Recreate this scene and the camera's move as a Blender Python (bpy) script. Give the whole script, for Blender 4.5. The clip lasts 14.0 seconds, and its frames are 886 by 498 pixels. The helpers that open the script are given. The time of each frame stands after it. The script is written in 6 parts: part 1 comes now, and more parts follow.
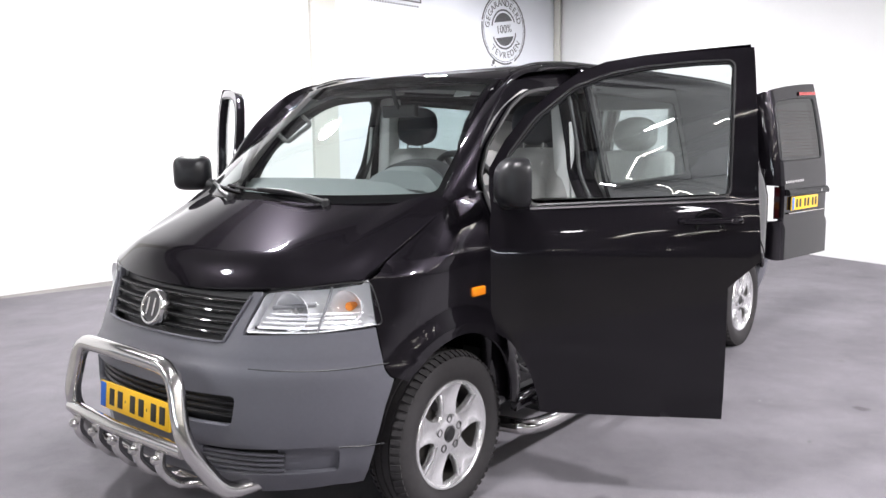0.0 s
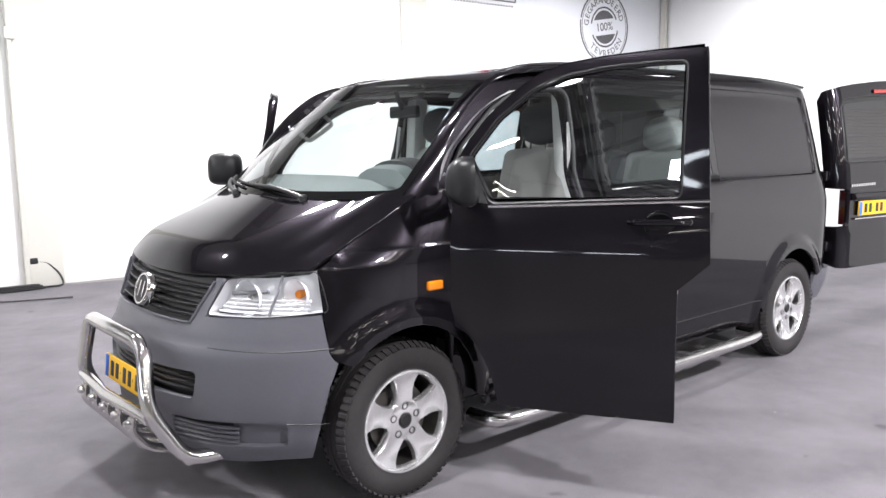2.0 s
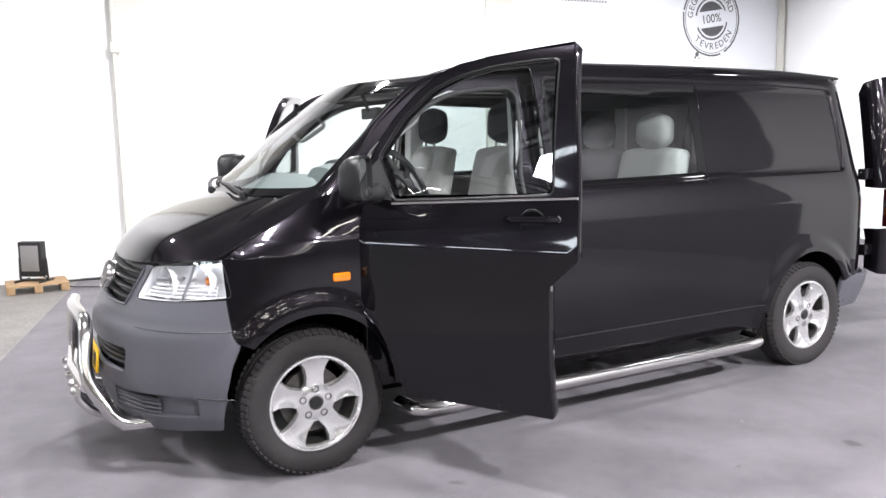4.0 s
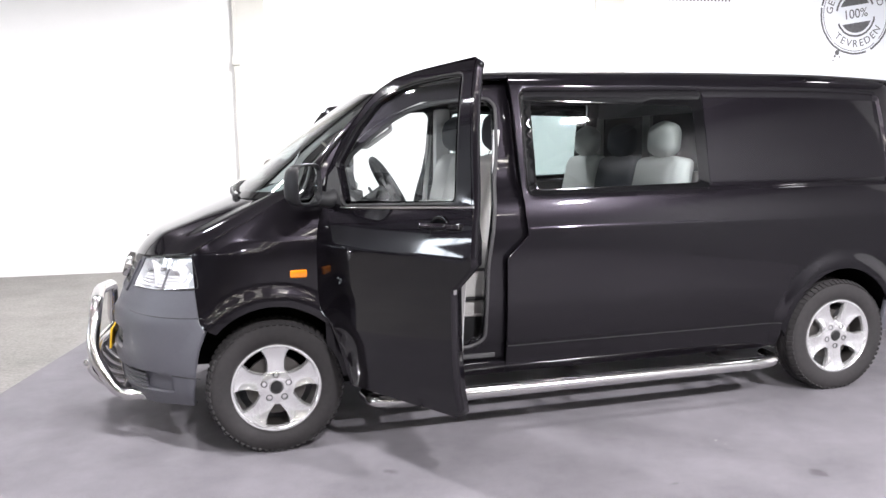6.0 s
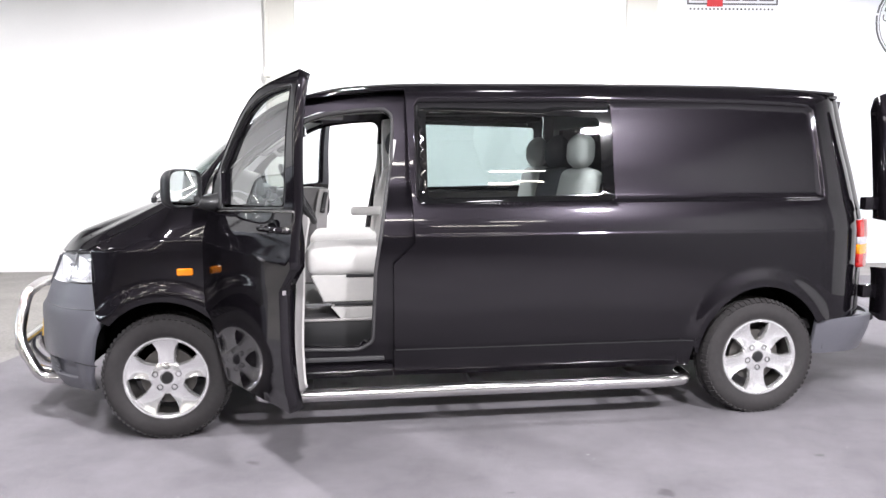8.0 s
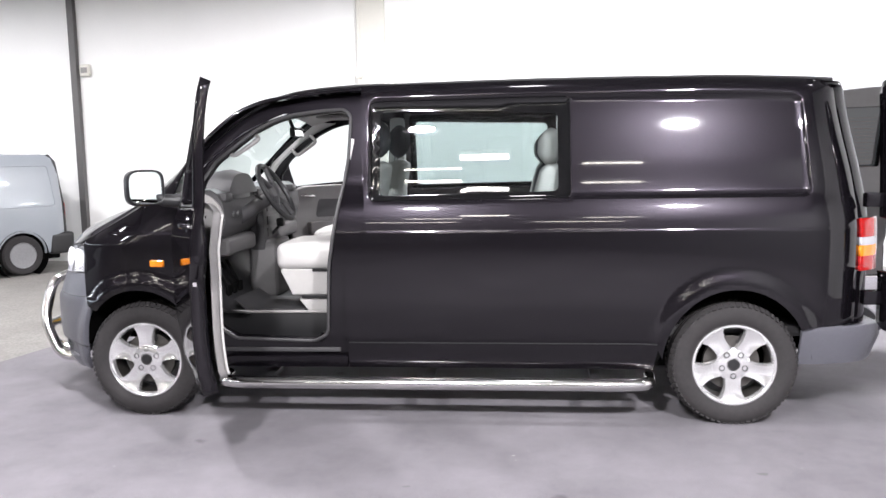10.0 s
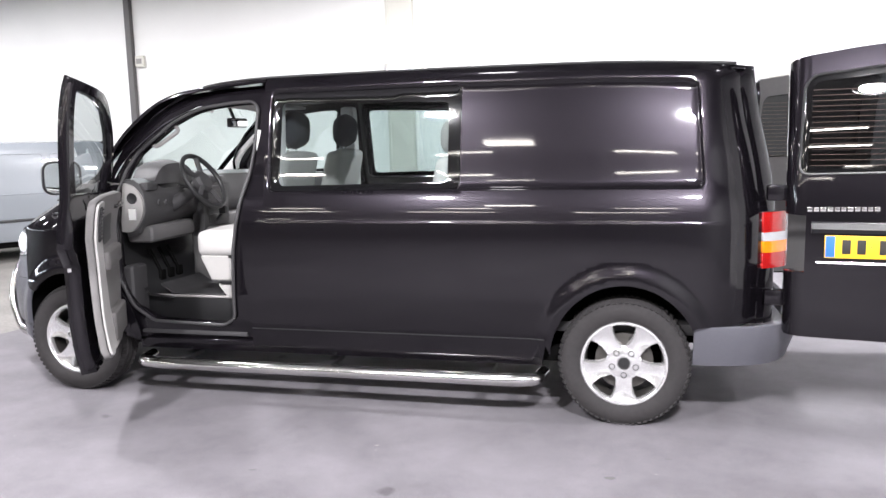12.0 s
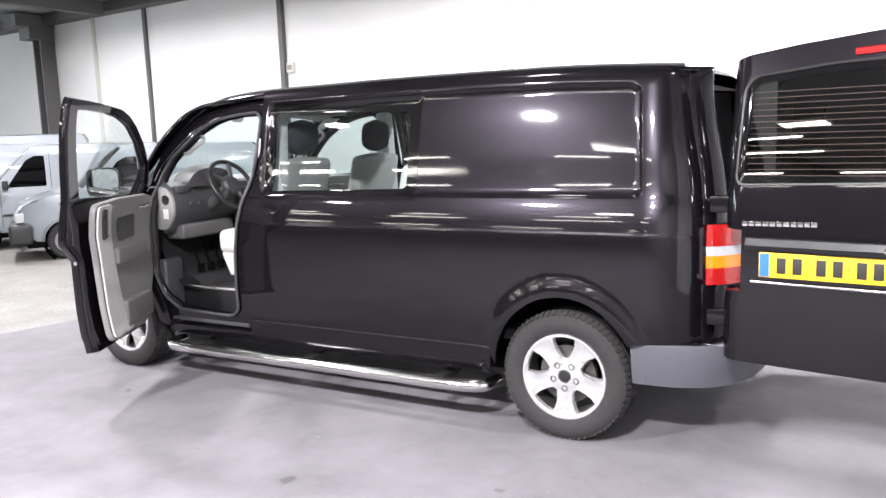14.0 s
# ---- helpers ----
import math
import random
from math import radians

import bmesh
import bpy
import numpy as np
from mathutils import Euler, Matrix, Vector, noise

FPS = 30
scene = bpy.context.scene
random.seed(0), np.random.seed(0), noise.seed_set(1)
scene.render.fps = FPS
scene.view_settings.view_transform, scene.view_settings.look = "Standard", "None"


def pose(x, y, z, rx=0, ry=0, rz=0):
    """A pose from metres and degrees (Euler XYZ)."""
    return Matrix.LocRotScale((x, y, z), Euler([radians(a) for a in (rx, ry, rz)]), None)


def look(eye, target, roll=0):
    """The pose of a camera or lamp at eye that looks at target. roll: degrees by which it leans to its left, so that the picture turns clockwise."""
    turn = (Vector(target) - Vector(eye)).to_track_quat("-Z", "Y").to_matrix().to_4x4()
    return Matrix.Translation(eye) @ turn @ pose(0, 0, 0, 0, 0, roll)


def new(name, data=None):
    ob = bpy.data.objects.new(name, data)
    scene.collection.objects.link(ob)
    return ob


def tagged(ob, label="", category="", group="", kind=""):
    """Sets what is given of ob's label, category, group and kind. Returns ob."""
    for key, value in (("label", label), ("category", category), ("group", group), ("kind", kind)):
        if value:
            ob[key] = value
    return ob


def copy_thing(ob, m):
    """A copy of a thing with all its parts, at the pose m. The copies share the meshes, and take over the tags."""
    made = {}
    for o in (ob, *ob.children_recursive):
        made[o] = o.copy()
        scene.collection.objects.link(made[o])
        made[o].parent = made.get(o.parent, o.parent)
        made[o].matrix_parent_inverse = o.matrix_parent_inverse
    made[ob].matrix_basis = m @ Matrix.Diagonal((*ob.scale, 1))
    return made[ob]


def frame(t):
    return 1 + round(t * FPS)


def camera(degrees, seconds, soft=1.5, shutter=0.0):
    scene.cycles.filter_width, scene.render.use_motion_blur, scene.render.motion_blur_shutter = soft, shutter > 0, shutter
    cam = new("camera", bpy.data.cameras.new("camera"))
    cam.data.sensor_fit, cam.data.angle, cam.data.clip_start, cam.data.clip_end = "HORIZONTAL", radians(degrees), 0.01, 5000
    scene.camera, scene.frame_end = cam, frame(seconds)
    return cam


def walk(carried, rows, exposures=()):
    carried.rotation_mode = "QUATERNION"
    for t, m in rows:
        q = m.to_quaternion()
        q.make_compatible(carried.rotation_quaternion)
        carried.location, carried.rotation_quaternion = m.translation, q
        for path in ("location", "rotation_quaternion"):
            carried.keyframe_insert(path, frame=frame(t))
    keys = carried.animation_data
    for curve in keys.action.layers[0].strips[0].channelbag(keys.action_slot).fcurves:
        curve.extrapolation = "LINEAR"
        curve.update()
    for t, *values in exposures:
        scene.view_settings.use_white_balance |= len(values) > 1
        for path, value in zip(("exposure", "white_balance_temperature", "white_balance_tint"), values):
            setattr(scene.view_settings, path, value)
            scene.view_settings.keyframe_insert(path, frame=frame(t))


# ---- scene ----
cam = camera(58.7, 14.0)
PATH = [
    (0, (-2.412, -2.863, 1.535), (-0.884, -1.603, 1.261), -0.7),
    (0.5, (-2.294, -3.037, 1.535), (-0.807, -1.731, 1.248), -0.5),
    (1, (-2.202, -3.184, 1.534), (-0.766, -1.821, 1.252), -0.7),
    (1.5, (-2.121, -3.329, 1.534), (-0.774, -1.875, 1.271), -0.5),
    (2, (-1.992, -3.493, 1.533), (-0.706, -1.986, 1.259), -0.5),
    (2.1, (-1.968, -3.524, 1.531), (-0.697, -2.004, 1.257), -0.4),
    (2.5, (-1.864, -3.69, 1.521), (-0.749, -2.05, 1.263), 0.4),
    (2.7, (-1.734, -3.782, 1.52), (-0.62, -2.141, 1.261), -0.3),
    (4.8, (-0.883, -4.484, 1.519), (-0.109, -2.657, 1.267), -1.2),
    (5, (-0.793, -4.535, 1.505), (-0.061, -2.689, 1.261), -1.2),
    (5.5, (-0.499, -4.695, 1.506), (0.163, -2.824, 1.257), -1.3),
    (6, (-0.21, -4.866, 1.535), (0.319, -2.955, 1.277), -0.9),
    (6.5, (0.071, -4.993, 1.525), (0.419, -3.037, 1.301), -1.4),
    (7, (0.395, -5.092, 1.53), (0.684, -3.126, 1.298), -1.1),
    (7.2, (0.501, -5.118, 1.513), (0.807, -3.155, 1.284), -0.9),
    (9.3, (1.795, -5.328, 1.515), (1.725, -3.343, 1.281), -0.8),
    (9.5, (1.937, -5.326, 1.539), (1.796, -3.345, 1.303), -1.4),
    (10, (2.22, -5.307, 1.518), (2.028, -3.33, 1.281), -1.0),
    (10.5, (2.542, -5.282, 1.524), (2.268, -3.316, 1.278), -1.1),
    (11, (2.862, -5.253, 1.532), (2.478, -3.305, 1.292), -1.5),
    (11.5, (3.199, -5.173, 1.543), (2.791, -3.23, 1.301), -2.1),
    (12, (3.472, -5.101, 1.544), (2.989, -3.18, 1.267), -1.3),
    (12.5, (3.811, -5.04, 1.481), (3.202, -3.152, 1.234), -1.1),
    (13, (4.138, -4.931, 1.547), (3.429, -3.08, 1.281), -1.3),
    (13.5, (4.481, -4.804, 1.553), (3.687, -2.989, 1.282), -1.6),
    (14, (4.845, -4.661, 1.593), (3.86, -2.943, 1.311), -2.0),
]
walk(cam, [(t, look(eye, target, roll)) for t, eye, target, roll in PATH], exposures=((0.0, 1.05), (2.5, 1.1), (5.0, 1.2), (9.5, 1.3), (12.0, 1.38), (14.0, 1.62)))


# ---- light ----
def lit_world():
    w = bpy.data.worlds.new("hall_air")
    w.use_nodes = True
    bg = w.node_tree.nodes["Background"]
    bg.inputs[0].default_value = (0.75, 0.8, 0.9, 1)
    bg.inputs[1].default_value = 0.05
    scene.world = w


lit_world()
WALL_TURN = -4.0            # the hall stands at this angle to the van
LAMP_Z = 4.2
LAMPS = ((-8.6, 3.0, 110.0), (-5.4, 3.0, 75.0), (-2.2, 3.0, 38.0), (1.0, 3.0, 125.0), (4.2, 3.0, 130.0), (7.4, 3.0, 75.0),
         (-7.3, -1.5, 9.0), (-4.1, -1.5, 7.0), (-1.2, -1.3, 85.0), (2.3, -1.5, 8.0), (5.5, -1.5, 6.0),
         (-8.6, -5.6, 18.0), (-5.4, -5.6, 24.0), (-2.2, -5.6, 34.0), (1.0, -5.6, 280.0), (4.2, -5.6, 400.0), (7.4, -5.6, 200.0))


def disc_lamp(x, y, watts, size=0.34):
    d = bpy.data.lights.new("lamp_light", "AREA")
    d.shape, d.size, d.energy, d.color = "DISK", size, watts, (0.985, 0.965, 1.0)
    ob = new("lamp_light", d)
    ob.matrix_world = pose(x, y, LAMP_Z - 0.02)
    return ob


for lx, ly, watts in LAMPS:
    disc_lamp(lx, ly, watts)


# ---- materials ----
def material(name):
    m = bpy.data.materials.new(name)
    m.use_nodes = True
    return m, m.node_tree.nodes, m.node_tree.links, m.node_tree.nodes["Principled BSDF"]


def plain(name, color, rough=0.5, metal=0.0, coat=0.0, spec=0.5, grain=0.06, scale=40.0, bump=0.0, bump_scale=300.0, stain=0.0):
    """Base colour with fine grain, larger stains and relief, all in object space."""
    m, n, k, b = material(name)
    b.inputs["Roughness"].default_value, b.inputs["Metallic"].default_value = rough, metal
    b.inputs["Coat Weight"].default_value, b.inputs["Specular IOR Level"].default_value = coat, spec
    b.inputs["Coat Roughness"].default_value = 0.04
    tc = n.new("ShaderNodeTexCoord")
    nz = n.new("ShaderNodeTexNoise")
    nz.inputs["Scale"].default_value, nz.inputs["Detail"].default_value = scale, 4
    k.new(tc.outputs["Object"], nz.inputs["Vector"])
    big = n.new("ShaderNodeTexNoise")
    big.inputs["Scale"].default_value, big.inputs["Detail"].default_value = 1.7, 5
    k.new(tc.outputs["Object"], big.inputs["Vector"])
    mul = n.new("ShaderNodeMath")
    mul.operation = "MULTIPLY_ADD"
    k.new(nz.outputs["Fac"], mul.inputs[0])
    mul.inputs[1].default_value, mul.inputs[2].default_value = 2 * grain, 1 - grain
    mul2 = n.new("ShaderNodeMath")
    mul2.operation = "MULTIPLY_ADD"
    k.new(big.outputs["Fac"], mul2.inputs[0])
    mul2.inputs[1].default_value, mul2.inputs[2].default_value = 2 * stain, 1 - stain
    both = n.new("ShaderNodeMath")
    both.operation = "MULTIPLY"
    k.new(mul.outputs[0], both.inputs[0])
    k.new(mul2.outputs[0], both.inputs[1])
    sc = n.new("ShaderNodeVectorMath")
    sc.operation = "SCALE"
    sc.inputs[0].default_value = color
    k.new(both.outputs[0], sc.inputs["Scale"])
    k.new(sc.outputs["Vector"], b.inputs["Base Color"])
    if bump:
        bn = n.new("ShaderNodeTexNoise")
        bn.inputs["Scale"].default_value = bump_scale
        k.new(tc.outputs["Object"], bn.inputs["Vector"])
        bp = n.new("ShaderNodeBump")
        bp.inputs["Strength"].default_value, bp.inputs["Distance"].default_value = 1.0, bump
        k.new(bn.outputs["Fac"], bp.inputs["Height"])
        k.new(bp.outputs["Normal"], b.inputs["Normal"])
    return m


def glass(name, tint=(0.9, 0.96, 0.95), clear=0.9, sheen=0.08):
    """Thin window glass: mostly clear, with a mirror sheen at grazing angles."""
    m, n, k, b = material(name)
    n.remove(b)
    t = n.new("ShaderNodeBsdfTransparent")
    t.inputs[0].default_value = (*[c * clear for c in tint], 1)
    g = n.new("ShaderNodeBsdfGlossy")
    g.inputs["Roughness"].default_value = 0.01
    face = n.new("ShaderNodeLayerWeight")
    face.inputs["Blend"].default_value = 0.5
    raised = n.new("ShaderNodeMath")
    raised.operation = "POWER"
    raised.inputs[1].default_value = 4.5
    k.new(face.outputs["Facing"], raised.inputs[0])
    f = n.new("ShaderNodeMath")
    f.operation = "MULTIPLY_ADD"
    f.inputs[1].default_value, f.inputs[2].default_value = 1 - sheen, sheen
    k.new(raised.outputs[0], f.inputs[0])
    mix = n.new("ShaderNodeMixShader")
    k.new(f.outputs[0], mix.inputs[0])
    k.new(t.outputs[0], mix.inputs[1])
    k.new(g.outputs[0], mix.inputs[2])
    k.new(mix.outputs[0], n["Material Output"].inputs["Surface"])
    return m


def glow(name, color, strength):
    m, n, k, b = material(name)
    b.inputs["Base Color"].default_value = (*color, 1)
    b.inputs["Emission Color"].default_value = (*color, 1)
    b.inputs["Emission Strength"].default_value = strength
    return m


PAINT = plain("black_paint", (0.0035, 0.003, 0.004), rough=0.5, coat=1.0, spec=0.0, grain=0.2, scale=900, stain=0.1, bump=0.00003, bump_scale=420)


def flake_sheen(m, color, rough):
    """Adds the faint broad gloss of the flakes under the clear coat."""
    n, k = m.node_tree.nodes, m.node_tree.links
    g = n.new("ShaderNodeBsdfGlossy")
    g.inputs["Color"].default_value, g.inputs["Roughness"].default_value = (*color, 1), rough
    add = n.new("ShaderNodeAddShader")
    k.new(n["Principled BSDF"].outputs[0], add.inputs[0])
    k.new(g.outputs[0], add.inputs[1])
    k.new(add.outputs[0], n["Material Output"].inputs["Surface"])


PAINT.node_tree.nodes["Principled BSDF"].inputs["Coat IOR"].default_value = 1.4
flake_sheen(PAINT, (0.0068, 0.006, 0.0074), 0.28)
SEAL = plain("grey_seal_rubber", (0.036, 0.035, 0.037), rough=0.6, grain=0.1)
PLASTIC = plain("grey_bumper_plastic", (0.088, 0.088, 0.103), rough=0.36, grain=0.08, scale=60, stain=0.12, bump=0.0003, bump_scale=900)
GLOSS = plain("black_glass_border", (0.004, 0.004, 0.0045), rough=0.05, grain=0.1)
BLACK = plain("black_plastic", (0.012, 0.012, 0.013), rough=0.45, grain=0.1)
RUBBER = plain("black_rubber", (0.03, 0.028, 0.029), rough=0.8, spec=0.2, grain=0.2, stain=0.2, bump=0.0004)
DARK = plain("underbody_black", (0.006, 0.006, 0.006), rough=0.95, spec=0.0)
CHROME = plain("polished_steel", (0.66, 0.65, 0.64), rough=0.16, metal=1.0, grain=0.04, scale=8, stain=0.06)
MIRROR = plain("mirror_silver", (0.9, 0.93, 0.93), rough=0.01, metal=1.0, grain=0.0)
ALLOY = plain("silver_alloy", (0.8, 0.795, 0.8), rough=0.2, metal=0.8, grain=0.05, stain=0.05)
STEEL_RIM = plain("grey_wheel_steel", (0.22, 0.22, 0.23), rough=0.45, metal=0.3, grain=0.15, stain=0.2)
BRAKE = plain("brake_iron", (0.09, 0.085, 0.08), rough=0.5, metal=0.8, grain=0.2)
GLASS = glass("window_glass", clear=0.88, sheen=0.17)
SIDE_GLASS = glass("green_tinted_side_glass", (0.84, 0.95, 0.94), 0.66, 0.09)
SCREEN = glass("windscreen_glass", (0.84, 0.95, 0.93), 0.82, 0.18)
TINT = glass("tinted_glass", (0.3, 0.33, 0.33), 0.07)
LENS = glass("clear_lens", (0.97, 0.98, 1.0), 0.97)
SILVER = plain("lamp_reflector", (0.95, 0.955, 0.97), rough=0.14, metal=0.3, grain=0.03, scale=25)
SATIN = plain("black_satin_plastic", (0.009, 0.009, 0.0105), rough=0.36, spec=0.35, grain=0.1, bump=0.0002, bump_scale=800)
SEAT_SHELL = plain("pale_seat_plastic", (0.40, 0.39, 0.38), rough=0.6, grain=0.05, stain=0.05)
AMBER = plain("amber_lens", (0.75, 0.22, 0.008), rough=0.15, coat=0.6, grain=0.1)
RED = plain("red_lens", (0.34, 0.009, 0.009), rough=0.12, coat=0.8, grain=0.2, scale=120)
WHITE_LENS = plain("white_lens", (0.42, 0.42, 0.44), rough=0.15, coat=0.6, grain=0.1, scale=120)
YELLOW = plain("plate_yellow", (0.85, 0.5, 0.02), rough=0.4, grain=0.05)
BLUE = plain("plate_blue", (0.03, 0.14, 0.55), rough=0.4, grain=0.05)
INK = plain("plate_ink", (0.02, 0.018, 0.015), rough=0.5)
LINING = plain("pale_lining", (0.72, 0.715, 0.71), rough=0.8, grain=0.05)
DAYLIGHT = glow("daylight_pane", (0.85, 0.92, 1.0), 13.0)
WIRE = plain("heater_wire", (0.06, 0.035, 0.028), rough=0.5)
TRIM_GREY = plain("light_grey_trim", (0.235, 0.226, 0.222), rough=0.6, grain=0.06, stain=0.05, bump=0.0003, bump_scale=700)
TRIM_MID = plain("mid_grey_trim", (0.085, 0.082, 0.083), rough=0.6, grain=0.08, bump=0.0003, bump_scale=700)
TRIM_SOFT = plain("soft_grey_trim", (0.115, 0.109, 0.108), rough=0.6, grain=0.07, bump=0.0003, bump_scale=700)
TRIM_TOP = plain("grey_green_dash", (0.14, 0.155, 0.155), rough=0.6, grain=0.06, bump=0.0003, bump_scale=700)
TRIM_BOARD = plain("door_board_grey", (0.17, 0.164, 0.163), rough=0.6, grain=0.07, bump=0.0003, bump_scale=700)
TRIM_HOOD = plain("charcoal_trim", (0.04, 0.039, 0.041), rough=0.6, grain=0.1, bump=0.0003, bump_scale=700)
TRIM_DARK = plain("dark_grey_trim", (0.035, 0.034, 0.036), rough=0.55, grain=0.1)
CLOTH = plain("light_grey_seat_cloth", (0.47, 0.46, 0.45), rough=0.95, grain=0.14, scale=260, stain=0.08, bump=0.0008, bump_scale=500)
CLOTH_DARK = plain("charcoal_seat_cloth", (0.04, 0.042, 0.05), rough=0.95, grain=0.2, scale=260, bump=0.0008, bump_scale=500)
HEADLINER = plain("grey_headliner", (0.36, 0.35, 0.35), rough=0.95, grain=0.05)
WALL = plain("white_wall_paint", (0.8, 0.8, 0.79), rough=0.7, grain=0.015, scale=30, stain=0.04, bump=0.0006, bump_scale=60)
WALL_COOL = plain("cool_white_wall_paint", (0.76, 0.78, 0.82), rough=0.65, grain=0.015, scale=30, stain=0.04, bump=0.0006, bump_scale=60)
CREAM = plain("cream_post_paint", (0.58, 0.57, 0.52), rough=0.6, grain=0.03, stain=0.08)
STEEL_DARK = plain("grey_steel", (0.11, 0.105, 0.105), rough=0.55, metal=0.3, grain=0.1, stain=0.2)
CEIL = plain("dark_ceiling_sheet", (0.28, 0.28, 0.28), rough=0.8, grain=0.1, stain=0.2)
HALL_GREY = plain("grey_hall_wall", (0.32, 0.315, 0.32), rough=0.8, grain=0.05, stain=0.25)
# side wall's tone out of view: missing light is put into the colour
WALL_SHADE = plain("wall_shade_grey", (0.16, 0.16, 0.165), rough=0.7, grain=0.05, stain=0.25)
STAMP_INK = plain("stamp_ink", (0.1, 0.1, 0.106), rough=0.6, grain=0.5, scale=25)
SIGN_RED = plain("sign_red", (0.6, 0.02, 0.03), rough=0.5)
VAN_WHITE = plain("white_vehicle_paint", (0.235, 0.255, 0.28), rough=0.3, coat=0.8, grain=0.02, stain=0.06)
PALLET = plain("pallet_wood", (0.36, 0.24, 0.13), rough=0.8, grain=0.3, scale=18, stain=0.25)
TUBE = glow("tube_light", (1.0, 0.95, 0.88), 22.0)


def floor_material(name, color, rough, cell, stain, bump):
    """Worn floor: speckle, broad stains and darker drips."""
    m, n, k, b = material(name)
    tc = n.new("ShaderNodeTexCoord")
    fine = n.new("ShaderNodeTexNoise")
    fine.inputs["Scale"].default_value, fine.inputs["Detail"].default_value = cell, 3
    k.new(tc.outputs["Object"], fine.inputs["Vector"])
    big = n.new("ShaderNodeTexNoise")
    big.inputs["Scale"].default_value, big.inputs["Detail"].default_value, big.inputs["Roughness"].default_value = 1.3, 10, 0.7
    k.new(tc.outputs["Object"], big.inputs["Vector"])
    spots = n.new("ShaderNodeTexVoronoi")
    spots.inputs["Scale"].default_value = 1.25
    warp = n.new("ShaderNodeVectorMath")
    warp.operation = "MULTIPLY_ADD"
    warp.inputs[1].default_value = (0.09, 0.09, 0.09)
    rough_noise = n.new("ShaderNodeTexNoise")
    rough_noise.inputs["Scale"].default_value, rough_noise.inputs["Detail"].default_value = 11.0, 4
    k.new(tc.outputs["Object"], rough_noise.inputs["Vector"])
    k.new(rough_noise.outputs["Color"], warp.inputs[0])
    k.new(tc.outputs["Object"], warp.inputs[2])
    k.new(warp.outputs[0], spots.inputs["Vector"])
    sp = n.new("ShaderNodeMapRange")
    sp.inputs["From Min"].default_value, sp.inputs["From Max"].default_value = 0.025, 0.06
    sp.inputs["To Min"].default_value, sp.inputs["To Max"].default_value = 0.55, 1.0
    k.new(spots.outputs["Distance"], sp.inputs["Value"])
    a = n.new("ShaderNodeMapRange")
    a.inputs["From Min"].default_value, a.inputs["From Max"].default_value = 0.3, 0.7
    a.inputs["To Min"].default_value, a.inputs["To Max"].default_value = 1 - stain, 1 + stain
    k.new(big.outputs["Fac"], a.inputs["Value"])
    c = n.new("ShaderNodeMapRange")
    c.inputs["From Min"].default_value, c.inputs["From Max"].default_value = 0.3, 0.7
    c.inputs["To Min"].default_value, c.inputs["To Max"].default_value = 0.74, 1.26
    k.new(fine.outputs["Fac"], c.inputs["Value"])
    p = n.new("ShaderNodeMath")
    p.operation = "MULTIPLY"
    k.new(a.outputs[0], p.inputs[0])
    k.new(c.outputs[0], p.inputs[1])
    q = n.new("ShaderNodeMath")
    q.operation = "MULTIPLY"
    k.new(p.outputs[0], q.inputs[0])
    k.new(sp.outputs[0], q.inputs[1])
    s = n.new("ShaderNodeVectorMath")
    s.operation = "SCALE"
    s.inputs[0].default_value = color
    k.new(q.outputs[0], s.inputs["Scale"])
    k.new(s.outputs["Vector"], b.inputs["Base Color"])
    b.inputs["Roughness"].default_value = rough
    bp = n.new("ShaderNodeBump")
    bp.inputs["Distance"].default_value = bump
    k.new(fine.outputs["Fac"], bp.inputs["Height"])
    k.new(bp.outputs["Normal"], b.inputs["Normal"])
    return m


CARPET = floor_material("grey_floor_covering", (0.138, 0.130, 0.143), 0.8, 210, 0.3, 0.003)
CONCRETE = floor_material("worn_concrete", (0.178, 0.169, 0.158), 0.55, 40, 0.3, 0.001)


# ---- building helpers ----
def part(name, bm, mat, parent=None, label="", smooth=True, m=None):
    me = bpy.data.meshes.new(name)
    bm.normal_update()
    bm.to_mesh(me)
    bm.free()
    if smooth:
        me.polygons.foreach_set("use_smooth", [True] * len(me.polygons))
        me.set_sharp_from_angle(angle=radians(35))
    for one in mat if isinstance(mat, (list, tuple)) else (mat,):
        me.materials.append(one)
    ob = new(name, me)
    if m is not None:
        ob.matrix_basis = m
    if parent:
        ob.parent = parent
    if label:
        tagged(ob, label)
    return ob


def box(bm, lo, hi, bevel=0.0, seg=2, m=None):
    made = bmesh.ops.create_cube(bm, size=1.0)["verts"]
    for v in made:
        v.co = Vector([lo[i] + (hi[i] - lo[i]) * (v.co[i] + 0.5) for i in range(3)])
    if bevel:
        edges = list({e for v in made for e in v.link_edges})
        got = bmesh.ops.bevel(bm, geom=edges, offset=bevel, segments=seg, affect="EDGES", profile=0.6)
        made = list({v for f in got["faces"] for v in f.verts} | {v for v in made if v.is_valid})
    if m is not None:
        bmesh.ops.transform(bm, matrix=m, verts=made)
    return made


def lathe(bm, profile, m=Matrix(), n=48):
    """Rings of (radius, offset along the local z)."""
    rings = []
    for r, h in profile:
        rings.append([bm.verts.new(m @ Vector((r * math.cos(2 * math.pi * i / n), r * math.sin(2 * math.pi * i / n), h))) for i in range(n)])
    for a, b in zip(rings, rings[1:]):
        for i in range(n):
            bm.faces.new((a[i], a[(i + 1) % n], b[(i + 1) % n], b[i]))
    for ring, flip in ((rings[0], True), (rings[-1], False)):
        bm.faces.new(ring[::-1] if flip else ring)
    return rings


